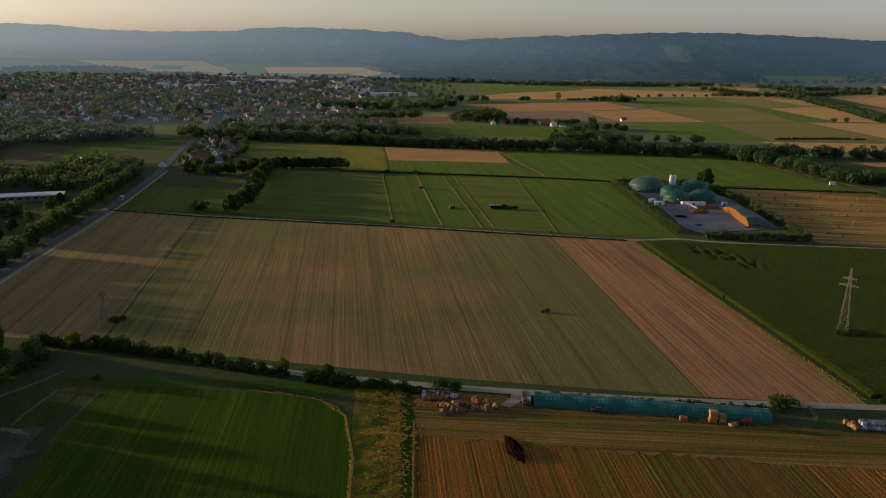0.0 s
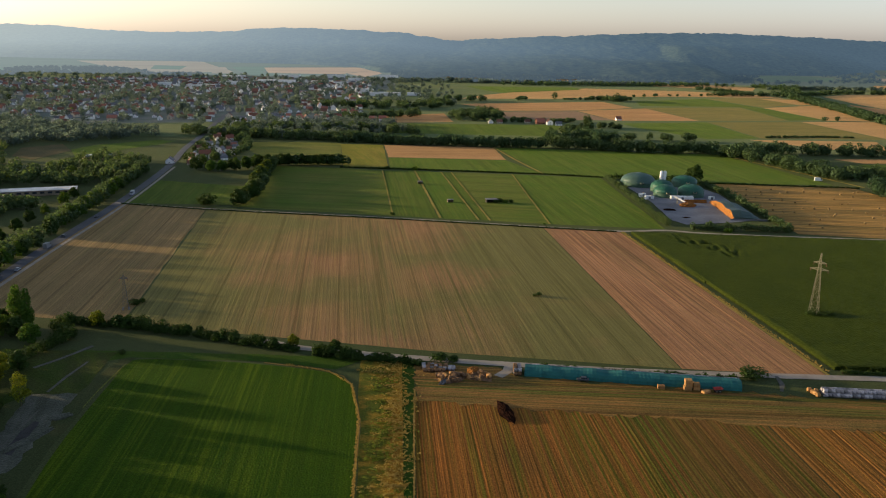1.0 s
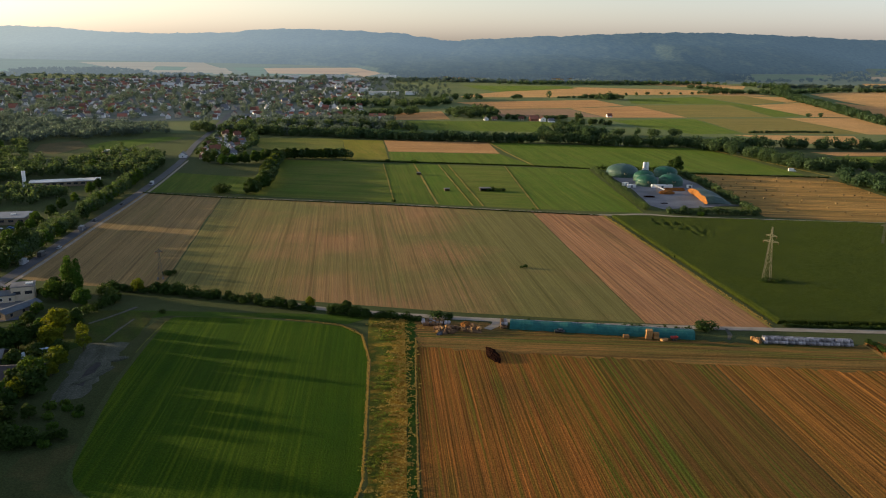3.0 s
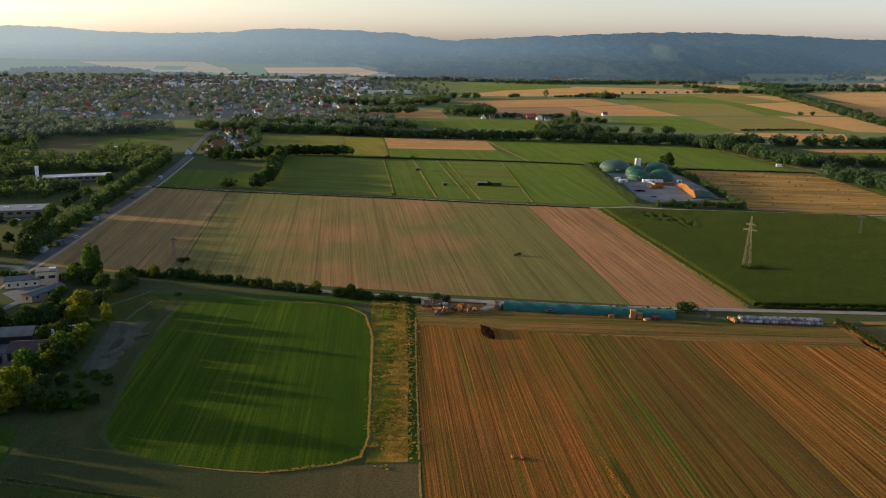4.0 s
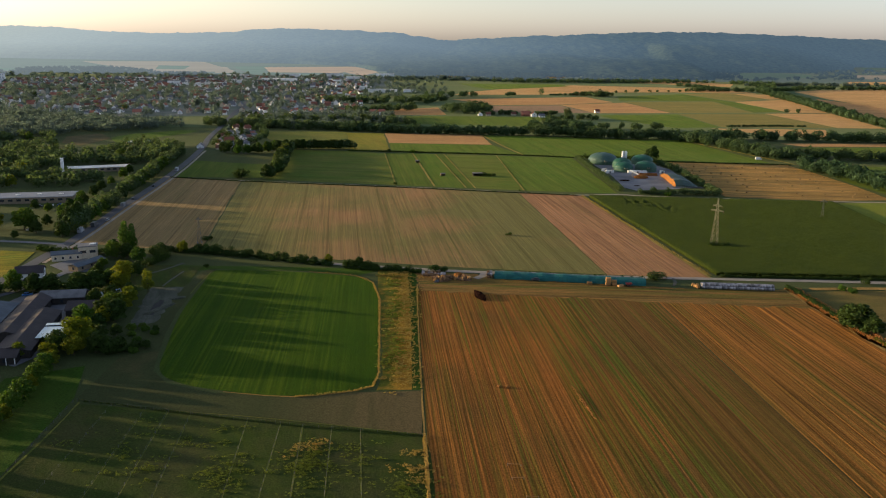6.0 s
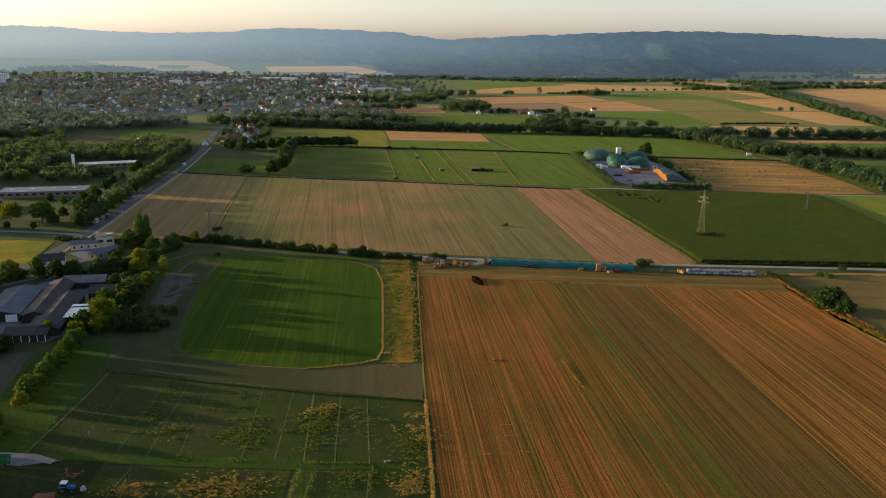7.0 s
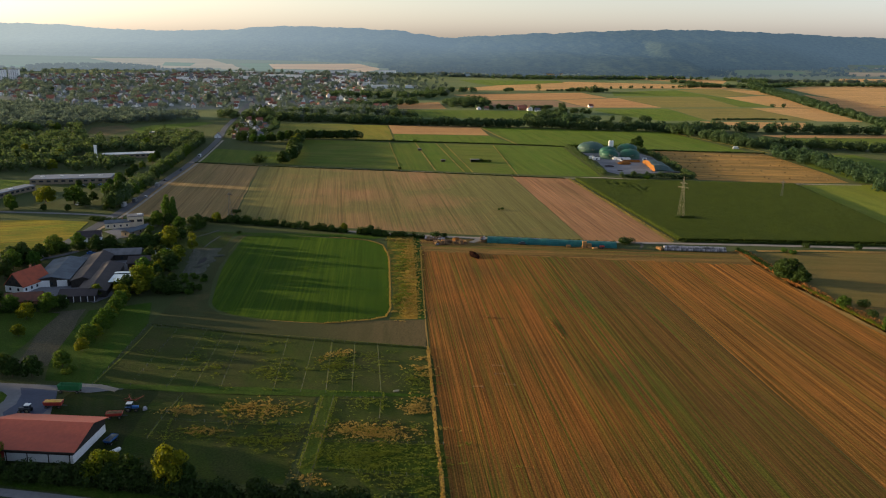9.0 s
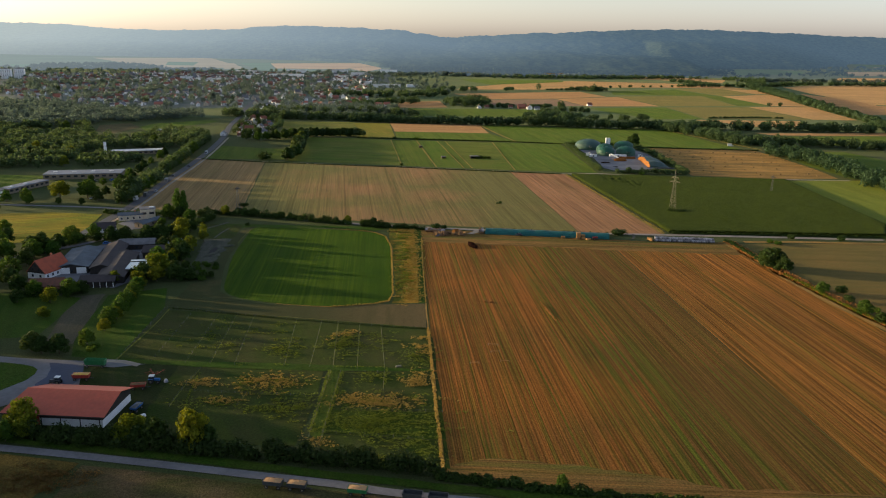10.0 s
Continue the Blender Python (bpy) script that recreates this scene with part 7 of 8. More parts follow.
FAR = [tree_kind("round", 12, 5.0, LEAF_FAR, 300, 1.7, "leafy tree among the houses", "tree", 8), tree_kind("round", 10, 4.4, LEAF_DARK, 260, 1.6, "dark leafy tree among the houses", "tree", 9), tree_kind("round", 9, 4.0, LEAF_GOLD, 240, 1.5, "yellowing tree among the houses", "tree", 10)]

# by the village end of the near hedge
plant(POPLAR, -171, 270, 0.98, rt, .62)
plant(POPLAR, -166.5, 269, 0.92, rt, .6)
plant(OAK[1], -178, 272, 0.8, rt)
plant(GOLD[0], -142, 275, 0.72, rt)
plant(BUSH[0], -131, 274, 1.7, rt)
plant(BUSH[0], -124, 274, 1.6, rt)
# round the farm
for x, y, k, size in (
    (-136.4, 138.8, 2, 1.15), (-152.9, 126.3, 2, .6), (-122.2, 131.3, 1, .62), (-127.7, 132.6, 1, .6), (-114.8, 135.8, 1, .32), (-111, 137.7, 1, .32),
    (-113.1, 153.4, 1, .32), (-137.6, 164.2, 2, .7), (-134.2, 166.3, 1, .9), (-137.2, 188.9, 2, .75), (-164, 200.7, 1, .95), (-158.4, 203.4, 1, .95), (-152.8, 220.8, 2, 1.0),
    (-149.6, 230.1, 1, .7), (-148, 193.7, 1, .6), (-142, 150, 1, .7), (-139, 176, 0, .8),
    (-148, 207, 2, .85), (-155, 212, 1, .75), (-163, 213, 1, .75), (-168, 229, 1, .6), (-160, 222, 0, .5), (-151, 186, 1, .7), (-144, 184, 1, .55), (-135.5, 181, 2, .5), (-141, 199, 1, .6),
    (-139.5, 168, 1, .85), (-144, 160, 0, .8), (-137, 157, 1, .6), (-134.5, 130, 2, .75), (-141, 132, 1, .8), (-126.5, 133, 1, .75), (-119.5, 133, 1, .6), (-131, 145, 1, .6), (-127, 150, 1, .45), (-172, 244, 0, .45),
):
    plant((OAK[0], OAK[1], GOLD[0])[k], x, y, 1.1 * size, rt, 1.15)
for x, y, k, size in (
    (-196.6, 205.5, 0, .8), (-185.4, 201.6, 1, .85), (-177.8, 202.1, 1, .85), (-204.3, 195.7, 0, .9), (-206.4, 184.4, 1, .8), (-203.1, 172, 0, .7), (-212.2, 177.7, 1, 1.0),
    (-215.6, 173.3, 1, .9), (-198, 120, 1, .9), (-204, 132, 0, .9), (-206, 150, 1, .9), (-210, 165, 0, .9), (-222, 160, 0, 1.0), (-228, 140, 1, .9), (-167, 262, 1, .8), (-158, 255, 0, .7), (-174, 262, 0, .8),
):
    plant((OAK[0], OAK[1], GOLD[0])[k], x, y, 1.1 * size, rt, 1.1)
plant(BIRCH, -134.6, 203.8, 0.85, rt)
# garden trees before the farm and the row beside the riding strip
for x, y, k, size in (
    (-168.1, 96.2, 2, .75), (-163.8, 106.1, 0, .8), (-179.2, 105.3, 0, .7), (-161.5, 77.5, 2, .55), (-160.8, 111.3, 1, .6), (-182, 96, 1, .6), (-190, 112, 1, .8), (-187, 84, 1, .5),
    (-141.3, 125.4, 2, .7), (-138.3, 121, 2, .58), (-137.4, 114.6, 0, .66), (-135.6, 106, 0, .66), (-134.8, 99.3, 2, .55), (-133.7, 92.7, 0, .7), (-132.6, 83.8, 0, .7), (-132, 77.7, 2, .6), (-132, 71.9, 0, .72), (-131.1, 64.1, 2, .55),
    (-148, 41.6, 1, .8), (-143.9, 40.3, 1, .7), (-137.5, 40.6, 1, .8), (-131.4, 49.5, 0, .62),
):
    plant((OAK[0], OAK[1], GOLD[0])[k], x, y, size, rt, 1.15)
for x, y, size in ((-127.4, 43.9, .8), (-127, 47.3, .7), (-118, 156, .8), (-121, 150, .9), (-124, 157, 1.0), (-120.8, 160, .7), (-113, 152, .8), (-117, 144, .8), (-114, 133, .9), (-121, 139, 1.0), (-126, 141, .9)):
    plant(BUSH[1], x, y, size, rt)
# trees round the red barn and along the lane
for x, y, k, s in ((-118, -22, 2, .75), (-122, -24, 0, .6), (-89, -24, 2, .7), (-84, -25, 1, .68), (-80, -26, 1, .6), (-126, -22, 1, .6), (-140, -20, 0, .7), (-150, -18, 1, .8), (-110, -25, 1, .4), (-100, -26, 1, .42)):
    plant((OAK[0], OAK[1], GOLD[0])[k], x, y, s, rt)
plant(GOLD[0], -67.5, -26.5, 1.35, rt, 0.78)
plant(OAK[1], -64, -26.5, 0.8, rt, 0.85)
plant(GOLD[0], -86, -22.5, 0.95, rt, 1.0)
plant(OAK[1], -79, -24.5, 0.9, rt, 1.0)
plant(GOLD[0], -120, -18, 1.1, rt, 1.0)
for x, y in ((-36, -29), (-46, -28)):
    plant(OAK[1], x, y, 0.5, rt)
plant(OAK[0], 33, -43, 0.4, rt)
# tree by the boundary hedge, and single bushes in the fields
plant(OAK[1], 170, 171, 1.15, rt, 1.35)
plant(OAK[1], 168.5, 175, 0.95, rt, 1.2)
plant(OAK[1], 173, 165, 0.85, rt, 1.3)
plant(OAK[0], 177, 129, 0.55, rt, 1.2)
plant(OAK[0], 182, 100, 0.65, rt, 1.2)
plant(OAK[1], 184, 90, 0.5, rt, 1.3)
for x, y, s in ((38.5, 328, .55), (36.5, 327, .4), (-171, 517, 2.4), (-174, 518, 2.0), (36, 547, 1.0), (32, 549, 1.0), (29, 546, .8), (40, 548, .8), (-138, 302, .9), (-136, 305, .7), (-42, 496, .7), (57, 478, .4), (-37, 690, 1.3), (-62, 692, 1.0), (-121, 247, .6), (170, 466, 1.2), (193, 222, 1.0), (186, 130, 1.2), (184, 118, 1.0), (189, 104, .9), (190, 226, 1.0), (206, 236, .9), (235, 234, 1.0), (262, 233, 1.1)):
    plant(rt.choice(BUSH), x, y, s, rt)
plant(BUSH[0], 105, 240, 1.05, rt, 1.9)
for x, y in ((152, 305), (157, 304.5), (155.5, 310), (161, 306)):
    plant(BUSH[0], x, y, 1.0, rt)
plant(GOLD[0], -271, 321, 1.35, rt, 1.25)
plant(OAK[0], -252, 322, 1.25, rt, 1.3)
# trees along the road
for x, y in along([(-221, 303), (-226, 360), (-237, 440), (-249, 530), (-265, 640)], 8.5, rt, 1.2):
    if not 403 < y < 417:
        plant(rt.choice(OAK + OAK + GOLD), x + 0.5, y, rt.uniform(.75, 1.05), rt)
for x, y in along([(-232, 300), (-246, 370), (-254, 440), (-268, 540)], 24, rt, 3):
    plant(rt.choice(OAK), x - 3, y, rt.uniform(.6, .95), rt)
for x, y, s in ((-288, 308, .9), (-282, 300, .7), (-262, 300, .5), (-246, 300, .5), (-300, 305, .8), (-275, 380, .7), (-255, 405, .8), (-250, 390, .7), (-262, 372, .6), (-310, 300, .9), (-292, 280, .4), (-250, 212, .9), (-240, 195, .9), (-235, 180, 1.0), (-252, 170, 1.1)):
    plant(rt.choice(OAK), x, y, s, rt)
wood("roadside_trees", [p for p in along([(-222, 303), (-229, 380), (-241, 470), (-253, 560), (-265, 650)], 3.2, rt, 2.5) if not 403 < p[1] < 417], 10.5, 4.0, LEAF_MID, "thick row of leafy trees beside the road", 30, 130, 1.0, "roadside trees")
for x, y in ((-224, 316), (-226, 323), (-228, 330), (-229, 338), (-231, 346)):
    plant(OAK[1], x, y, rt.uniform(1.25, 1.45), rt)
# clump and row between the pastures
for x, y in along([(-150.5, 512), (-149, 530), (-149, 565)], 5, rt, 2.5) + along([(-153, 575), (-160, 622), (-166, 690)], 6, rt, 3):
    plant(rt.choice(OAK[1:] * 3 + GOLD), x, y, rt.uniform(1.0, 1.3), rt)
for x, y in along([(-166, 702), (-140, 704), (-104, 712)], 4.5, rt, 2):
    plant(OAK[1], x, y, rt.uniform(.9, 1.15), rt)
for x, y in along([(-231, 668), (-208, 662), (-187, 676), (-172, 700)], 4.5, rt, 5):
    plant(rt.choice(OAK), x, y, rt.uniform(.8, 1.15), rt)
# garden trees in the hamlet and the town
for x, y in scatter(HAMLET, 12, rt, 8, [[(x - 7, y - 7), (x + 7, y - 7), (x + 7, y + 7), (x - 7, y + 7)] for x, y in taken] + [ROADWAY]):
    plant(rt.choice((FAR[0], FAR[1], FAR[1])), x, y, rt.uniform(.55, .9), rt)
for x, y in scatter(TOWN, 6, rt, 7, [[(x - 7, y - 7), (x + 7, y - 7), (x + 7, y + 7), (x - 7, y + 7)] for x, y in taken] + [ROADWAY]):
    plant(rt.choice(FAR), x, y, rt.uniform(.7, 1.25), rt)
for k, (x, y) in enumerate(((-430, 1240), (-380, 1180), (-520, 1150))):
    plant(FAR[k], x, y, 1.1, rt)
plant(OAK[1], 206, 660, 1.5, rt)
plant(OAK[1], 203, 664, 1.2, rt)

# hedges
hedge("hedge", [(-160, 279), (-134, 275), (-100, 266.5), (-60, 254)], 4.6, 3.9, LEAF_DARK, "long dark field hedge beside the track", 1, 190, .55)
hedge("hedge", [(-53, 250.5), (-36, 248.5), (-16, 244.5), (-12, 244)], 4.6, 3.9, LEAF_DARK, "dark hedge between meadow and track", 2, 190, .55)
plant(GOLD[0], -60.5, 258, 0.55, rt)
plant(OAK[1], -44, 253, 0.55, rt)
plant(BUSH[0], -6, 247.5, 1.0, rt, 1.3)
plant(BUSH[0], -1, 247, .8, rt, 1.2)
hedge("hedge", [(27, 243.6), (60, 240), (98, 237.4)], 2.4, 1.7, LEAF_DARK, "low scrub between track and stack", 3, 60, .45)
hedge("hedge", [(165, 228), (168, 195), (171, 165)], 2.6, 2.0, LEAF_DARK, "low dark boundary hedge with dry grass", 4, 80, .4)
hedge("hedge", [(172, 160), (177, 122), (185, 85), (206, -10)], 2.4, 1.3, LEAF_GOLD, "ragged yellowing boundary hedge with dry grass", 21, 50, .36)
hedge("hedge", [(-160, -17), (-122, -20.5), (-92, -25), (-55, -29.5), (-25, -33.5), (0, -38)], 6.0, 4.8, LEAF_SHADED, "overgrown hedge beside the lane, darkened as if shaded", 5, 230, .6)
hedge("hedge", [(0, -38.5), (34, -45), (80, -51), (130, -54)], 4.0, 2.0, LEAF_DARK, "low dark hedge at the field end", 6, 130, .55)
hedge("hedge", [(131, 662), (133, 610), (134, 560), (134.5, 520), (136, 480)], 4.6, 4.4, LEAF_MID, "hedge of young trees round the gas plant", 7, 60, .8)
hedge("hedge", [(148, 473), (178, 471), (211, 471), (214, 480)], 6.0, 4.8, LEAF_MID, "thick green hedge before the gas plant", 8, 90, .8)
hedge("hedge", [(213, 480), (212, 540), (211, 600), (204, 650)], 6.0, 4.6, LEAF_MID, "thick green hedge behind the silage", 9, 80, .8)
hedge("hedge", [(131, 662), (140, 668), (200, 666)], 4.0, 4.0, LEAF_DARK, "dark hedge behind the round tanks", 10, 30, .8)
hedge("hedge", [(-105, 696), (-36, 692), (78, 681), (128, 670)], 1.8, 1.2, LEAF_DARK, "low scrub along a ditch", 11, 14, .7)
hedge("hedge", [(200, 650), (260, 646), (336, 640)], 1.8, 1.3, LEAF_DARK, "low scrub along the pasture edge", 12, 14, .7)
hedge("hedge", [(-230, 514), (-168, 500.5), (-44, 484.6), (57, 467.6), (100, 461)], 1.0, 0.7, LEAF_DARK, "rank grass and low scrub beside the track", 13, 10, .5)
hedge("hedge", [(138, 245.2), (200, 244.4), (268, 243.4)], 2.2, 1.3, LEAF_DARK, "fringe of weeds before the maize", 14, 60, .35)

hedge("hedge", [(-147, 134), (-141, 148), (-137, 168), (-141, 188), (-150, 202)], 6.0, 4.6, LEAF_DARK, "dense dark scrub beside the farm", 15, 150, .6)
hedge("hedge", [(-168, 206), (-186, 206), (-203, 200), (-210, 184), (-214, 160)], 6.0, 5.0, LEAF_DARK, "dark garden hedge round the farm", 16, 130, .6)
hedge("hedge", [(-186, 104), (-172, 106), (-160, 112)], 5.0, 3.6, LEAF_DARK, "garden scrub before the farm", 17, 130, .5)
hedge("hedge", [(-160, 232), (-152, 244), (-146, 262), (-158, 274)], 6.0, 4.4, LEAF_DARK, "dark scrub beside the rough grass", 18, 120, .6)
hedge("hedge", [(-222, 276), (-205, 270), (-182, 270)], 4.4, 3.4, LEAF_DARK, "dark garden hedge by the pale house", 19, 110, .55)
hedge("hedge", [(-124, 130), (-118, 134), (-113, 140)], 4.0, 2.6, LEAF_DARK, "low dark scrub at the meadow corner", 20, 90, .45)

# tree belts
def belt(line, gap, off, high, spread, seed, label, n=105, size=1.55, mat=LEAF_MID):
    r = random.Random(seed)
    return wood("tree_belt", along(line, gap * 1.2, r, off), high, spread * 1.1, mat, label, seed, n, size, "tree belt")


belt([(-140, 893), (-67, 876), (37, 866), (98, 866)], 1.9, 6, 11, 4.4, 1, "dark belt of trees behind the pastures")
belt([(106, 872), (176, 852), (235, 842)], 1.9, 8, 13, 4.8, 2, "dark belt of trees behind the pastures")
belt([(130, 950), (240, 960), (300, 965)], 9, 10, 9, 4.4, 3, "taller trees behind the belt")
belt([(236, 850), (276, 852), (297, 814), (314, 771), (330, 706), (346, 676)], 1.9, 9, 12, 4.8, 4, "thick belt of trees along a stream")
belt([(340, 622), (356, 580), (362, 524), (358, 458), (352, 400)], 1.9, 11, 11.5, 4.8, 5, "thick belt of trees along a stream")
belt([(300, 842), (360, 858), (500, 850), (620, 840), (760, 830)], 2.6, 10, 12, 5, 6, "dark belt of trees across the plain")
belt([(360, 700), (420, 690), (520, 650)], 3, 10, 11, 5, 7, "dark belt of trees across the plain")
belt([(-90, 895), (-200, 905), (-330, 930)], 2.6, 11, 11, 5, 8, "dark trees before the town")
belt([(669, 1180), (697, 1349), (733, 1564), (783, 1872), (840, 2060)], 3, 11, 11, 6, 9, "dark row of trees between far fields", 90, 2.4)
belt([(600, 860), (635, 994), (669, 1180)], 3.4, 8, 10, 5, 10, "dark row of trees between far fields", 90, 2.2)
belt([(0, 1182), (28, 1178), (48, 1190), (66, 1215), (56, 1250), (16, 1240), (4, 1210)], 3.2, 13, 13.5, 5, 11, "copse beside a farm", 110, 1.7)
belt([(-250, 1400), (-140, 1380), (-60, 1400), (-20, 1480)], 4, 34, 12, 6, 12, "copse behind the small field", 90, 2.2)
belt([(44, 1150), (72, 1156), (96, 1163), (130, 1158), (150, 1150), (172, 1190)], 5, 6, 7, 3.6, 13, "garden trees round a farm", 90, 1.8)
belt([(127, 1012), (160, 1060), (200, 1112), (234, 1085)], 8, 9, 8, 4, 37, "dark trees behind the belt", 100, 1.8)
belt([(180, 1108), (190, 1112)], 2.5, 4, 17, 3, 38, "tall slim poplars behind the belt", 120, 1.5)
belt([(322, 1640), (343, 1650)], 5, 5, 19, 4, 39, "group of tall trees between far fields", 90, 2.0)
belt([(399, 1018), (464, 1036), (520, 1038)], 4, 2, 2, 2.4, 40, "low hedge between far fields", 70, 1.6)
belt([(599, 1294), (604, 1296)], 4, 4, 7, 5, 41, "single bushy tree in the far field", 80, 1.8)
belt([(620, 1298), (626, 1298)], 4, 4, 7, 5, 42, "single bushy tree in the far field", 80, 1.8)
belt([(280, 1692), (304, 1682), (330, 1650), (365, 1700)], 6, 9, 11, 5.5, 14, "group of tall trees between far fields", 90, 2.0)
belt([(-40, 1560), (8, 1573), (64, 1604)], 6, 14, 11, 5, 15, "straggling row of trees along a far road", 80, 2.0)
belt([(126, 1632), (148, 1656)], 7, 5, 10, 5, 45, "clump of trees along a far road", 80, 2.0)
belt([(205, 1670), (207, 1672)], 4, 3, 14, 6, 46, "single large tree along a far road", 110, 1.8)
belt([(225, 1675), (290, 1692)], 7, 4, 4.5, 4, 47, "low bushes along a far road", 60, 1.8)
belt([(388, 1795), (439, 1837), (506, 1870), (600, 1905)], 26, 3, 6, 4, 48, "small trees along a far road", 60, 1.8)
belt([(600, 1915), (716, 1935), (842, 1965), (990, 2096), (1140, 2105), (1500, 2180)], 6, 12, 11, 6.5, 49, "dark belt of trees behind the far fields", 60, 2.4)
belt([(652, 2184), (684, 2110), (721, 1990)], 7, 8, 9, 6, 50, "dark belt of trees behind the far fields", 60, 2.4)


belt([(108, 925), (165, 935), (170, 900), (190, 905)], 2.4, 9, 15, 5, 16, "tall dark trees behind the pasture", 120, 1.6)
belt([(-286, 972), (-230, 985), (-130, 1000), (-60, 985)], 3.0, 14, 11, 5, 17, "dark garden trees before the town", 110, 1.8)
belt([(-170, 1180), (-130, 1160), (-60, 1250)], 4, 16, 11, 5, 18, "garden trees by the small field", 90, 2.0)
belt([(-243, 700), (-222, 728), (-212, 780), (-232, 850), (-256, 930), (-272, 1010)], 13, 7, 8, 3.4, 19, "garden trees round the roadside houses", 110, 1.3)
belt([(-150.5, 512), (-149, 530), (-149, 565), (-158, 620), (-166, 700)], 3.6, 3.5, 9.5, 3.8, 20, "dense dark copse between pastures", 140, 1.3)
belt([(-166, 704), (-140, 706), (-104, 714)], 3.4, 3, 9.5, 4, 21, "dark row of trees behind the pasture", 130, 1.4)
# woods left of the road, and round the town
rw = random.Random(8)
GROVE = [(-290, 455), (-266, 545), (-278, 700), (-420, 770), (-640, 760), (-620, 560), (-400, 440)]
CLEAR = [[(-350, 530), (-300, 545), (-278, 585), (-340, 570)], [(-392, 772), (-384, 822), (-333, 875), (-308, 866), (-316, 826), (-334, 790), (-336, 700), (-350, 640), (-400, 650)], [(-446, 781), (-415, 822), (-384, 790), (-380, 690), (-425, 710)], [(-520, 730), (-450, 740), (-430, 685), (-500, 675)], [(-340, 498), (-262, 512), (-270, 585), (-345, 570)], [(-345, 385), (-245, 385), (-255, 455), (-345, 455)]]
wood("woods", scatter(GROVE, 520, rw, 5, CLEAR), 10, 4.8, LEAF_MID, "dense dark leafy woods beside the road", 19, 76, 1.7)
for p in scatter(GROVE, 20, rw, 18, CLEAR):
    plant(rw.choice(OAK + GOLD), p[0], p[1], rw.uniform(.8, 1.15), rw)
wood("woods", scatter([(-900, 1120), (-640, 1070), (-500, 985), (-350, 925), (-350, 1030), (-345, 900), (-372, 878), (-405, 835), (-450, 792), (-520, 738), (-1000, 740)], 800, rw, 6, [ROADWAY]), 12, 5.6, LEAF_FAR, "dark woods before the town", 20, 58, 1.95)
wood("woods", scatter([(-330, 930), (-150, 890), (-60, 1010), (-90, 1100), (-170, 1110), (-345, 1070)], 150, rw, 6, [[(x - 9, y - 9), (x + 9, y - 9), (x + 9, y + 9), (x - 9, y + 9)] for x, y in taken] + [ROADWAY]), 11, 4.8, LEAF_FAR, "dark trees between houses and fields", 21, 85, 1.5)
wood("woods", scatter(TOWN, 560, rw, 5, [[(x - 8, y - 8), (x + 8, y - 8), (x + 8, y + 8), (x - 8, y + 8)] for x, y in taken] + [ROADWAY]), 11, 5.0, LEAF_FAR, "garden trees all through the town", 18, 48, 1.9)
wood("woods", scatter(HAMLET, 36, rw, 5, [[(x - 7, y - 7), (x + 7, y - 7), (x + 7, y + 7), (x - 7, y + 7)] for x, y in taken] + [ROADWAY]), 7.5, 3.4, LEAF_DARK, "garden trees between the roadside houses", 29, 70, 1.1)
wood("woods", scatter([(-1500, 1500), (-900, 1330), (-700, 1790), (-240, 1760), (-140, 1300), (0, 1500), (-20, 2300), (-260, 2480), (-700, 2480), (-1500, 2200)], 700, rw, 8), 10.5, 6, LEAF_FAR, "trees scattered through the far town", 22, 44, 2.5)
# woods in HILL, here and below, glow with the ridge's painted haze
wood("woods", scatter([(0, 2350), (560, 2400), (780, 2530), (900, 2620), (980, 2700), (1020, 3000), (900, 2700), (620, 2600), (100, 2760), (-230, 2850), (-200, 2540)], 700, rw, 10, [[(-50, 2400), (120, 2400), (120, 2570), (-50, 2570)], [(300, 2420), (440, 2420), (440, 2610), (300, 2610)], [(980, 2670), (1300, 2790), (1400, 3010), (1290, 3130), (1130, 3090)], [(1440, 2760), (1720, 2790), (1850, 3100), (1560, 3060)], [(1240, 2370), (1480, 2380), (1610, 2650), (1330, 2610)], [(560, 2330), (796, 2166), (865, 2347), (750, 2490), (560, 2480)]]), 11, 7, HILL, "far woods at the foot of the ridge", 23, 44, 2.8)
wood("woods", scatter([(100, 2230), (330, 2250), (850, 2400), (900, 2100), (1000, 2350), (690, 2430)], 150, rw, 9), 11, 7, LEAF_MID, "far trees between fields", 24, 34, 3.0)
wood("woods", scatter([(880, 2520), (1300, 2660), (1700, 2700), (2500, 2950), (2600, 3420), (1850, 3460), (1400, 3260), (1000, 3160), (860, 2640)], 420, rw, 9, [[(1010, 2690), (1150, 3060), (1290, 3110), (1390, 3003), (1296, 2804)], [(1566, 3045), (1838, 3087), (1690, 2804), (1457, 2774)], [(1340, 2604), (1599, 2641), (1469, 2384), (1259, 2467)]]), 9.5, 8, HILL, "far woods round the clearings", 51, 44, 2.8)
for line, k in (([(-20, 2330), (300, 2330), (560, 2370)], 31), ([(880, 2250), (1000, 2300), (1300, 2330), (2100, 2440)], 32), ([(-260, 2330), (-60, 2360), (120, 2390)], 34), ([(-30, 2580), (300, 2620), (700, 2700)], 36)):
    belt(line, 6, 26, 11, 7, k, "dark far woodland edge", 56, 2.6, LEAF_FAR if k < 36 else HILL)
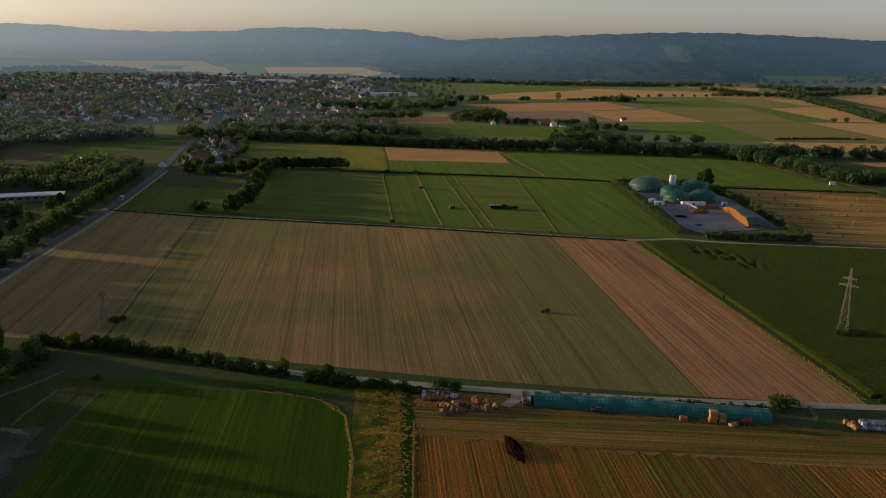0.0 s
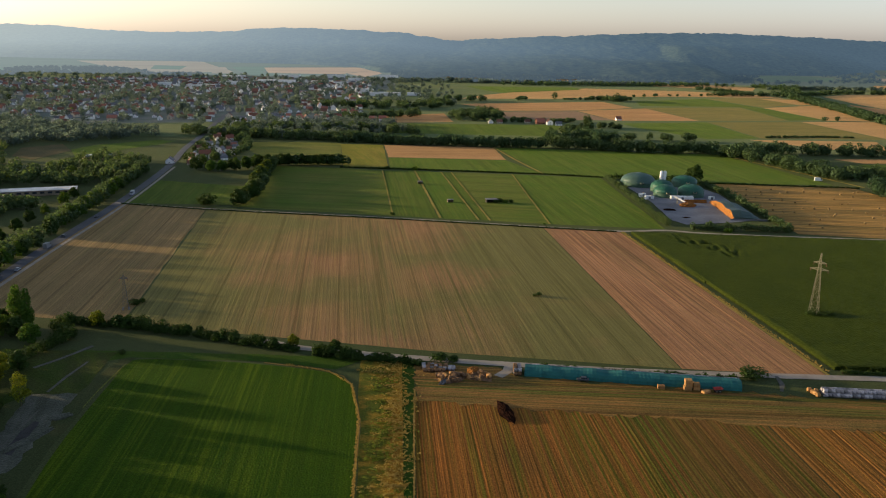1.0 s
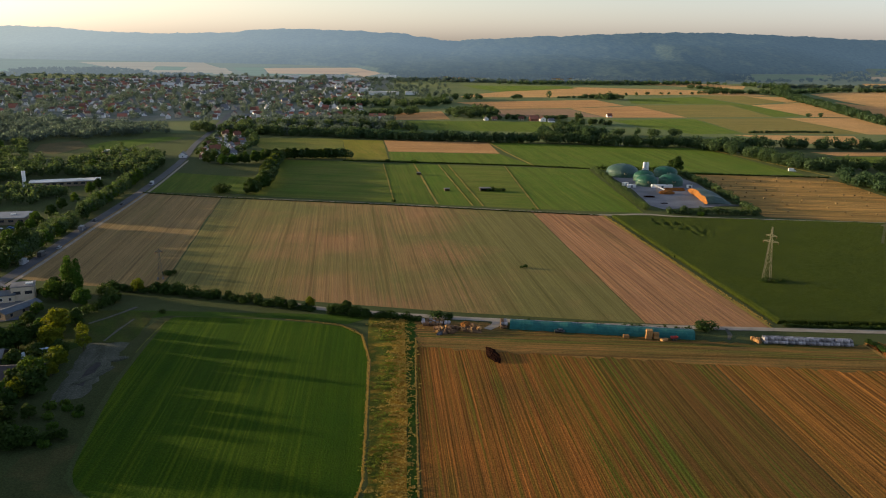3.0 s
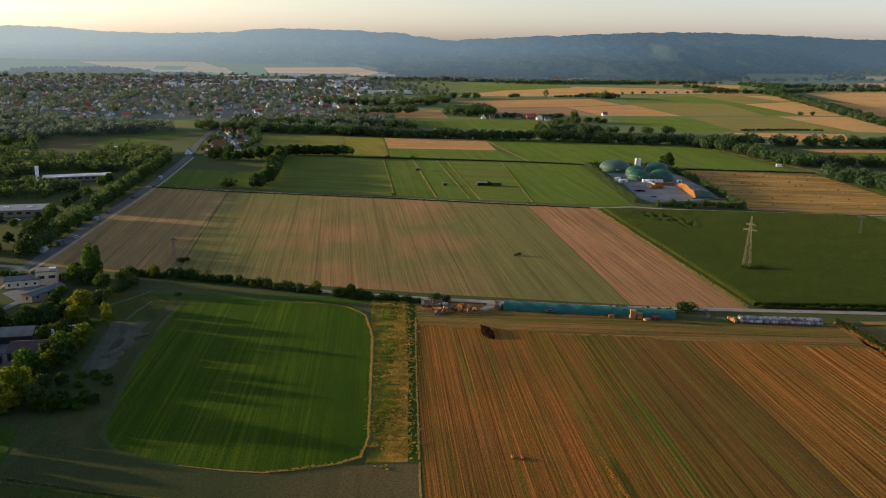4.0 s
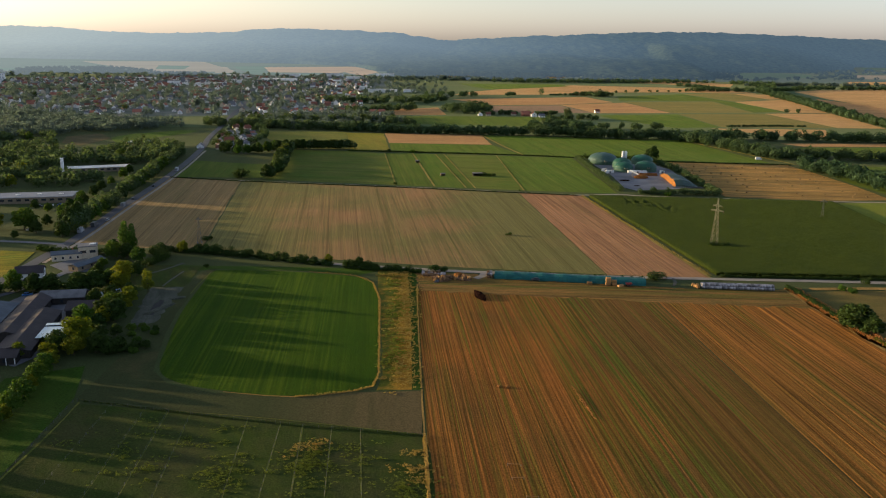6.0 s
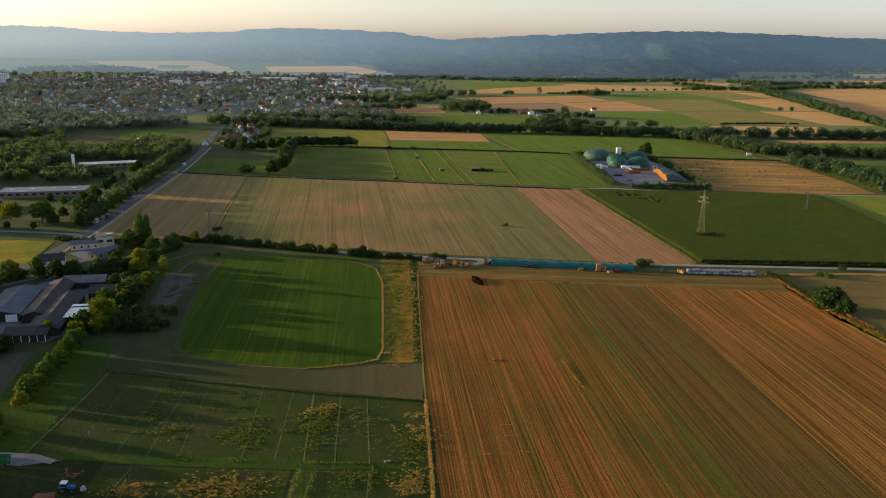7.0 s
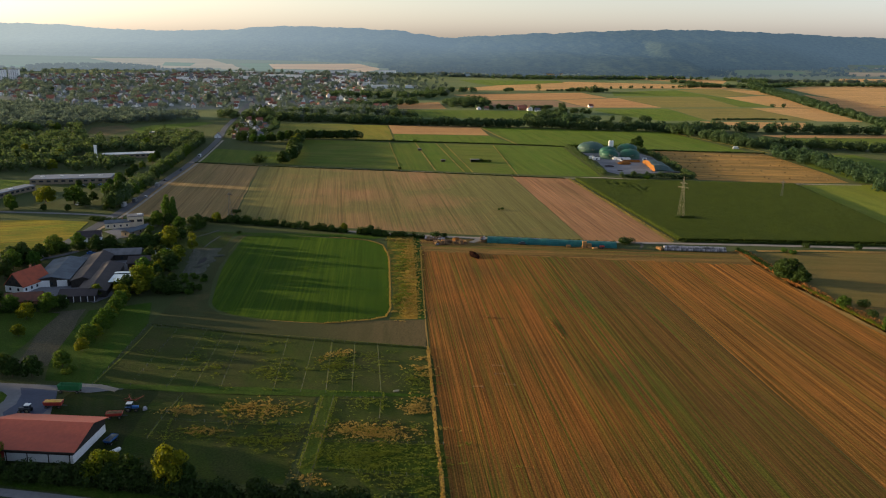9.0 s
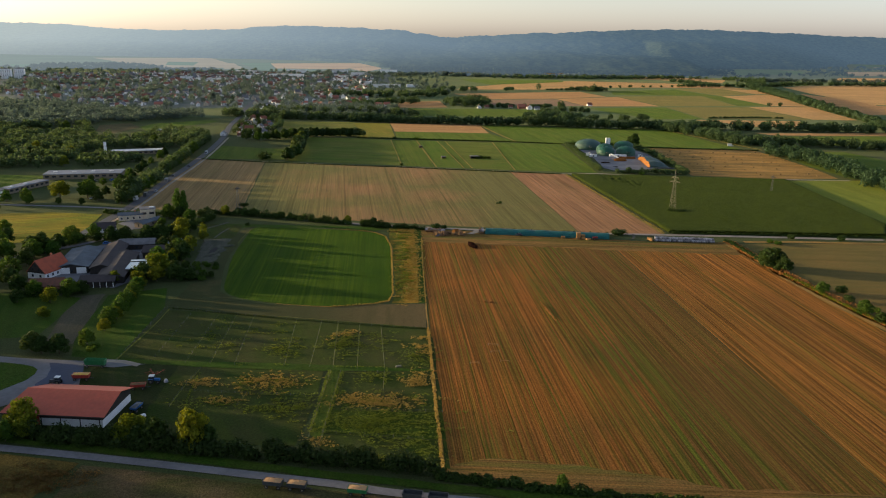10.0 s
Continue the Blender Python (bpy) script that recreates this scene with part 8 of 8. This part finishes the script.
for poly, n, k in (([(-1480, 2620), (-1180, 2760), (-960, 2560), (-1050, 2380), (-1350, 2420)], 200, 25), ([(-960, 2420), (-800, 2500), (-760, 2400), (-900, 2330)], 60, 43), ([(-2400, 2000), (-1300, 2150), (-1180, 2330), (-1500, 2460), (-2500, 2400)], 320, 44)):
    wood("woods", scatter(poly, n, rw, 8), 10, 8, HILL, "far woods beyond the town, haze put in as emission", k, 40, 3.2)
wood("woods", scatter([(-240, 190), (-420, 150), (-420, 60), (-250, 60), (-215, 120)], 70, rw, 8), 10, 4.4, LEAF, "trees beside the farm", 26, 160, 1.3)
wood("woods", scatter([(-620, 560), (-400, 440), (-380, 300), (-700, 250)], 120, rw, 8), 11, 4.8, LEAF, "trees beyond the lawn", 27, 80, 1.8)

# unseen woods added left of view to cast shade over barn and lane
wood("woods", scatter([(-300, 52), (-178, 44), (-170, -20), (-176, -110), (-300, -110)], 130, rw, 6), 17, 5, LEAF_DARK, "unseen dark woods shading the barn and lane", 28, 110, 1.3)

# more trees past the left edge of view, there only for their shade
wood("woods", scatter([(-300, 118), (-204, 112), (-196, 56), (-300, 54)], 60, rw, 6), 9.5, 4.6, LEAF_DARK, "unseen dark woods shading the orchard grass", 45, 110, 1.3)

# tufts of tall weeds and dry grass
def tufts(name, spots, mat, label, seed, high=0.6, size=0.15, leaves=14):
    """Loose clumps of weeds; each spot is (x0, y0, x1, y1, how many), thick in the middle and thin at the rim."""
    rng = np.random.RandomState(seed)
    py = random.Random(seed)
    lobes = []
    for x0, y0, x1, y1, n in spots:
        made = 0
        while made < n:
            cx, cy = py.gauss((x0 + x1) / 2, (x1 - x0) * 0.27), py.gauss((y0 + y1) / 2, (y1 - y0) * 0.27)
            spread, many = py.uniform(0.5, 2.2), py.randint(3, 16)
            for k in range(many):
                x, y = cx + py.gauss(0, spread * 1.3), cy + py.gauss(0, spread * 0.6)
                h = high * py.uniform(0.3, 1.25)
                lobes.append(((x, y, 0.15 + h * 0.4), (0.62, 0.4, h * 0.5)))
            made += many
    v, f = cards(rng, lobes, len(lobes) * leaves, size, 0.3)
    v[:, 2] = np.maximum(v[:, 2], 0.2)
    return tagged(new(name, mesh_of(name, v, f, mat)), label, "weeds", kind="stuff")


def fringe(name, lines, gap, mat, label, seed, high=0.7, size=0.25, off=0.4, leaves=8):
    """Tall grass along lines."""
    rng = np.random.RandomState(seed)
    py = random.Random(seed)
    lobes = []
    for pts in lines:
        for x, y in along(pts, gap, py, off):
            if py.random() < 0.8:
                h = high * py.uniform(0.3, 1.25)
                lobes.append(((x, y, 0.15 + h * 0.4), (0.34, 0.34, h * 0.5)))
    v, f = cards(rng, lobes, len(lobes) * leaves, size, 0.3)
    v[:, 2] = np.maximum(v[:, 2], 0.2)
    return tagged(new(name, mesh_of(name, v, f, mat)), label, "tall grass", kind="stuff")


tufts("dry_weeds", [(-68, 13, -46, 25, 460), (-84, 14, -75, 21, 190), (-73, 3, -63, 6, 120), (-32, 1, -9, 10, 720), (-11, 18, -4, 29, 300), (-43, 60, -33, 69, 110), (-10, 44, -4, 66, 170), (-38, -24, -30, -18, 70)], WEED, "dry orange weed tufts in the paddocks", 1, 0.6, 0.19)
tufts("green_weeds", [(-34, -16, 2, 0, 1500), (-19, -31, 3, -13, 420), (-60, -6, -37, 10, 560), (-43, 40, -29, 68, 620), (-64, 36, -50, 62, 360), (-13, 35, -3, 52, 260), (-68, 10, -44, 26, 260), (-32, 1, -6, 13, 260), (-106, 42, -62, 78, 460), (-80, 0, -62, 8, 200), (-28, 36, -16, 70, 120), (-31, 15, -18, 29, 160)], WEED_GREEN, "tall green weeds in the paddocks", 2, 0.5, 0.17)
fringe("green_weeds", [[(-37.6, 30), (-37.6, 4), (-37.4, -15)], [(-33.2, 29), (-33.2, 3), (-33, -15)], [(-33, -14.5), (-16, -15.5), (2, -14)], [(-18.4, 33), (-18, 18)], [(-82, 26), (-80, 6), (-78, -4)], [(-37, 33), (-19, 33.6)], [(-62, 9.5), (-39, 10.5)], [(-38.3, 30), (-38, 4), (-37.6, -15)], [(-33.9, 29), (-33.7, 3), (-33.5, -15)]], 0.35, WEED_GREEN, "fringe of tall grass along the paddock fences", 7, 0.7, 0.22, 0.35)
tufts("dry_weeds", [(-17, 112, -11, 150, 260), (-19, 150, -12, 190, 300), (-23, 190, -15, 225, 420), (-30, 230, -18, 248, 260), (-20, 106, -10, 118, 120)], WEED, "tall dry grass in the strip", 3, 0.5, 0.26)
tufts("green_weeds", [(-21.5, 112, -14, 165, 360), (-25, 165, -17, 215, 400), (-27, 215, -21, 240, 200)], WEED_GREEN, "green weeds in the strip of dry grass", 11, 0.5, 0.26)
fringe("dry_grass", [[(-19, 246), (-17, 217), (-13, 161), (-10.6, 110)], [(-20.5, 246), (-18.5, 217), (-14.6, 161), (-12.4, 112)], [(-22.5, 244), (-20.4, 217), (-16.8, 161)]], 0.45, WEED, "tall golden grass along the strip's edge", 8, 0.7, 0.26, 1.3)
fringe("dry_grass", [[(103.4, 461), (118.6, 350), (133.6, 246)]], 0.3, WEED, "dry grass along the edge of the maize", 15, 0.9, 0.24, 0.6)
fringe("dry_grass", [[(43.6, 110), (45.0, 98), (47.4, 85)], [(44.6, 104), (46.6, 90)], [(45.4, 100), (47, 88)]], 0.35, STALK, "missed strip of tall stubble in the rows", 16, 0.3, 0.24, 0.25, 10)
fringe("dry_grass", [[(-48, 97.5), (-30, 102.8), (-23.6, 107), (-22.4, 117), (-29.4, 201), (-34.6, 225), (-44, 236), (-60, 241)]], 0.22, WEED, "tan fringe of tall grass round the meadow", 17, 0.6, 0.24, 0.35)
fringe("dry_grass", [[(-13.4, 222), (-11.4, 180), (-7.2, 106)]], 0.9, WEED, "sparse dry grass at the field border", 18, 0.6, 0.26, 0.3)
fringe("dry_grass", [[(164, 226), (169, 168), (182, 100), (203, -8)], [(168, 226), (173, 168), (184, 106)]], 0.14, STALK, "dry orange grass along the boundary hedge", 4, 1.0, 0.3, 1.6)
fringe("green_weeds", [[(-116, 92), (-72.5, 83.2), (-41.4, 77.4), (-5.7, 72.9)]], 0.25, LEAF_DARK, "dark rank grass under the paddock fence", 52, 0.8, 0.26, 0.3)
fringe("dry_grass", [[(-5, 74), (-4.3, 60), (-1.2, 12), (2, -34)]], 0.25, WEED, "line of tall dry grass beside the field", 9, 0.9, 0.3, 0.5)
tufts("dry_weeds", [(-112, -50, -89, -39, 600), (-135, -62, -104, -38, 700)], WEED_BROWN, "brown weed tufts across the lane", 5, 0.8, 0.2)
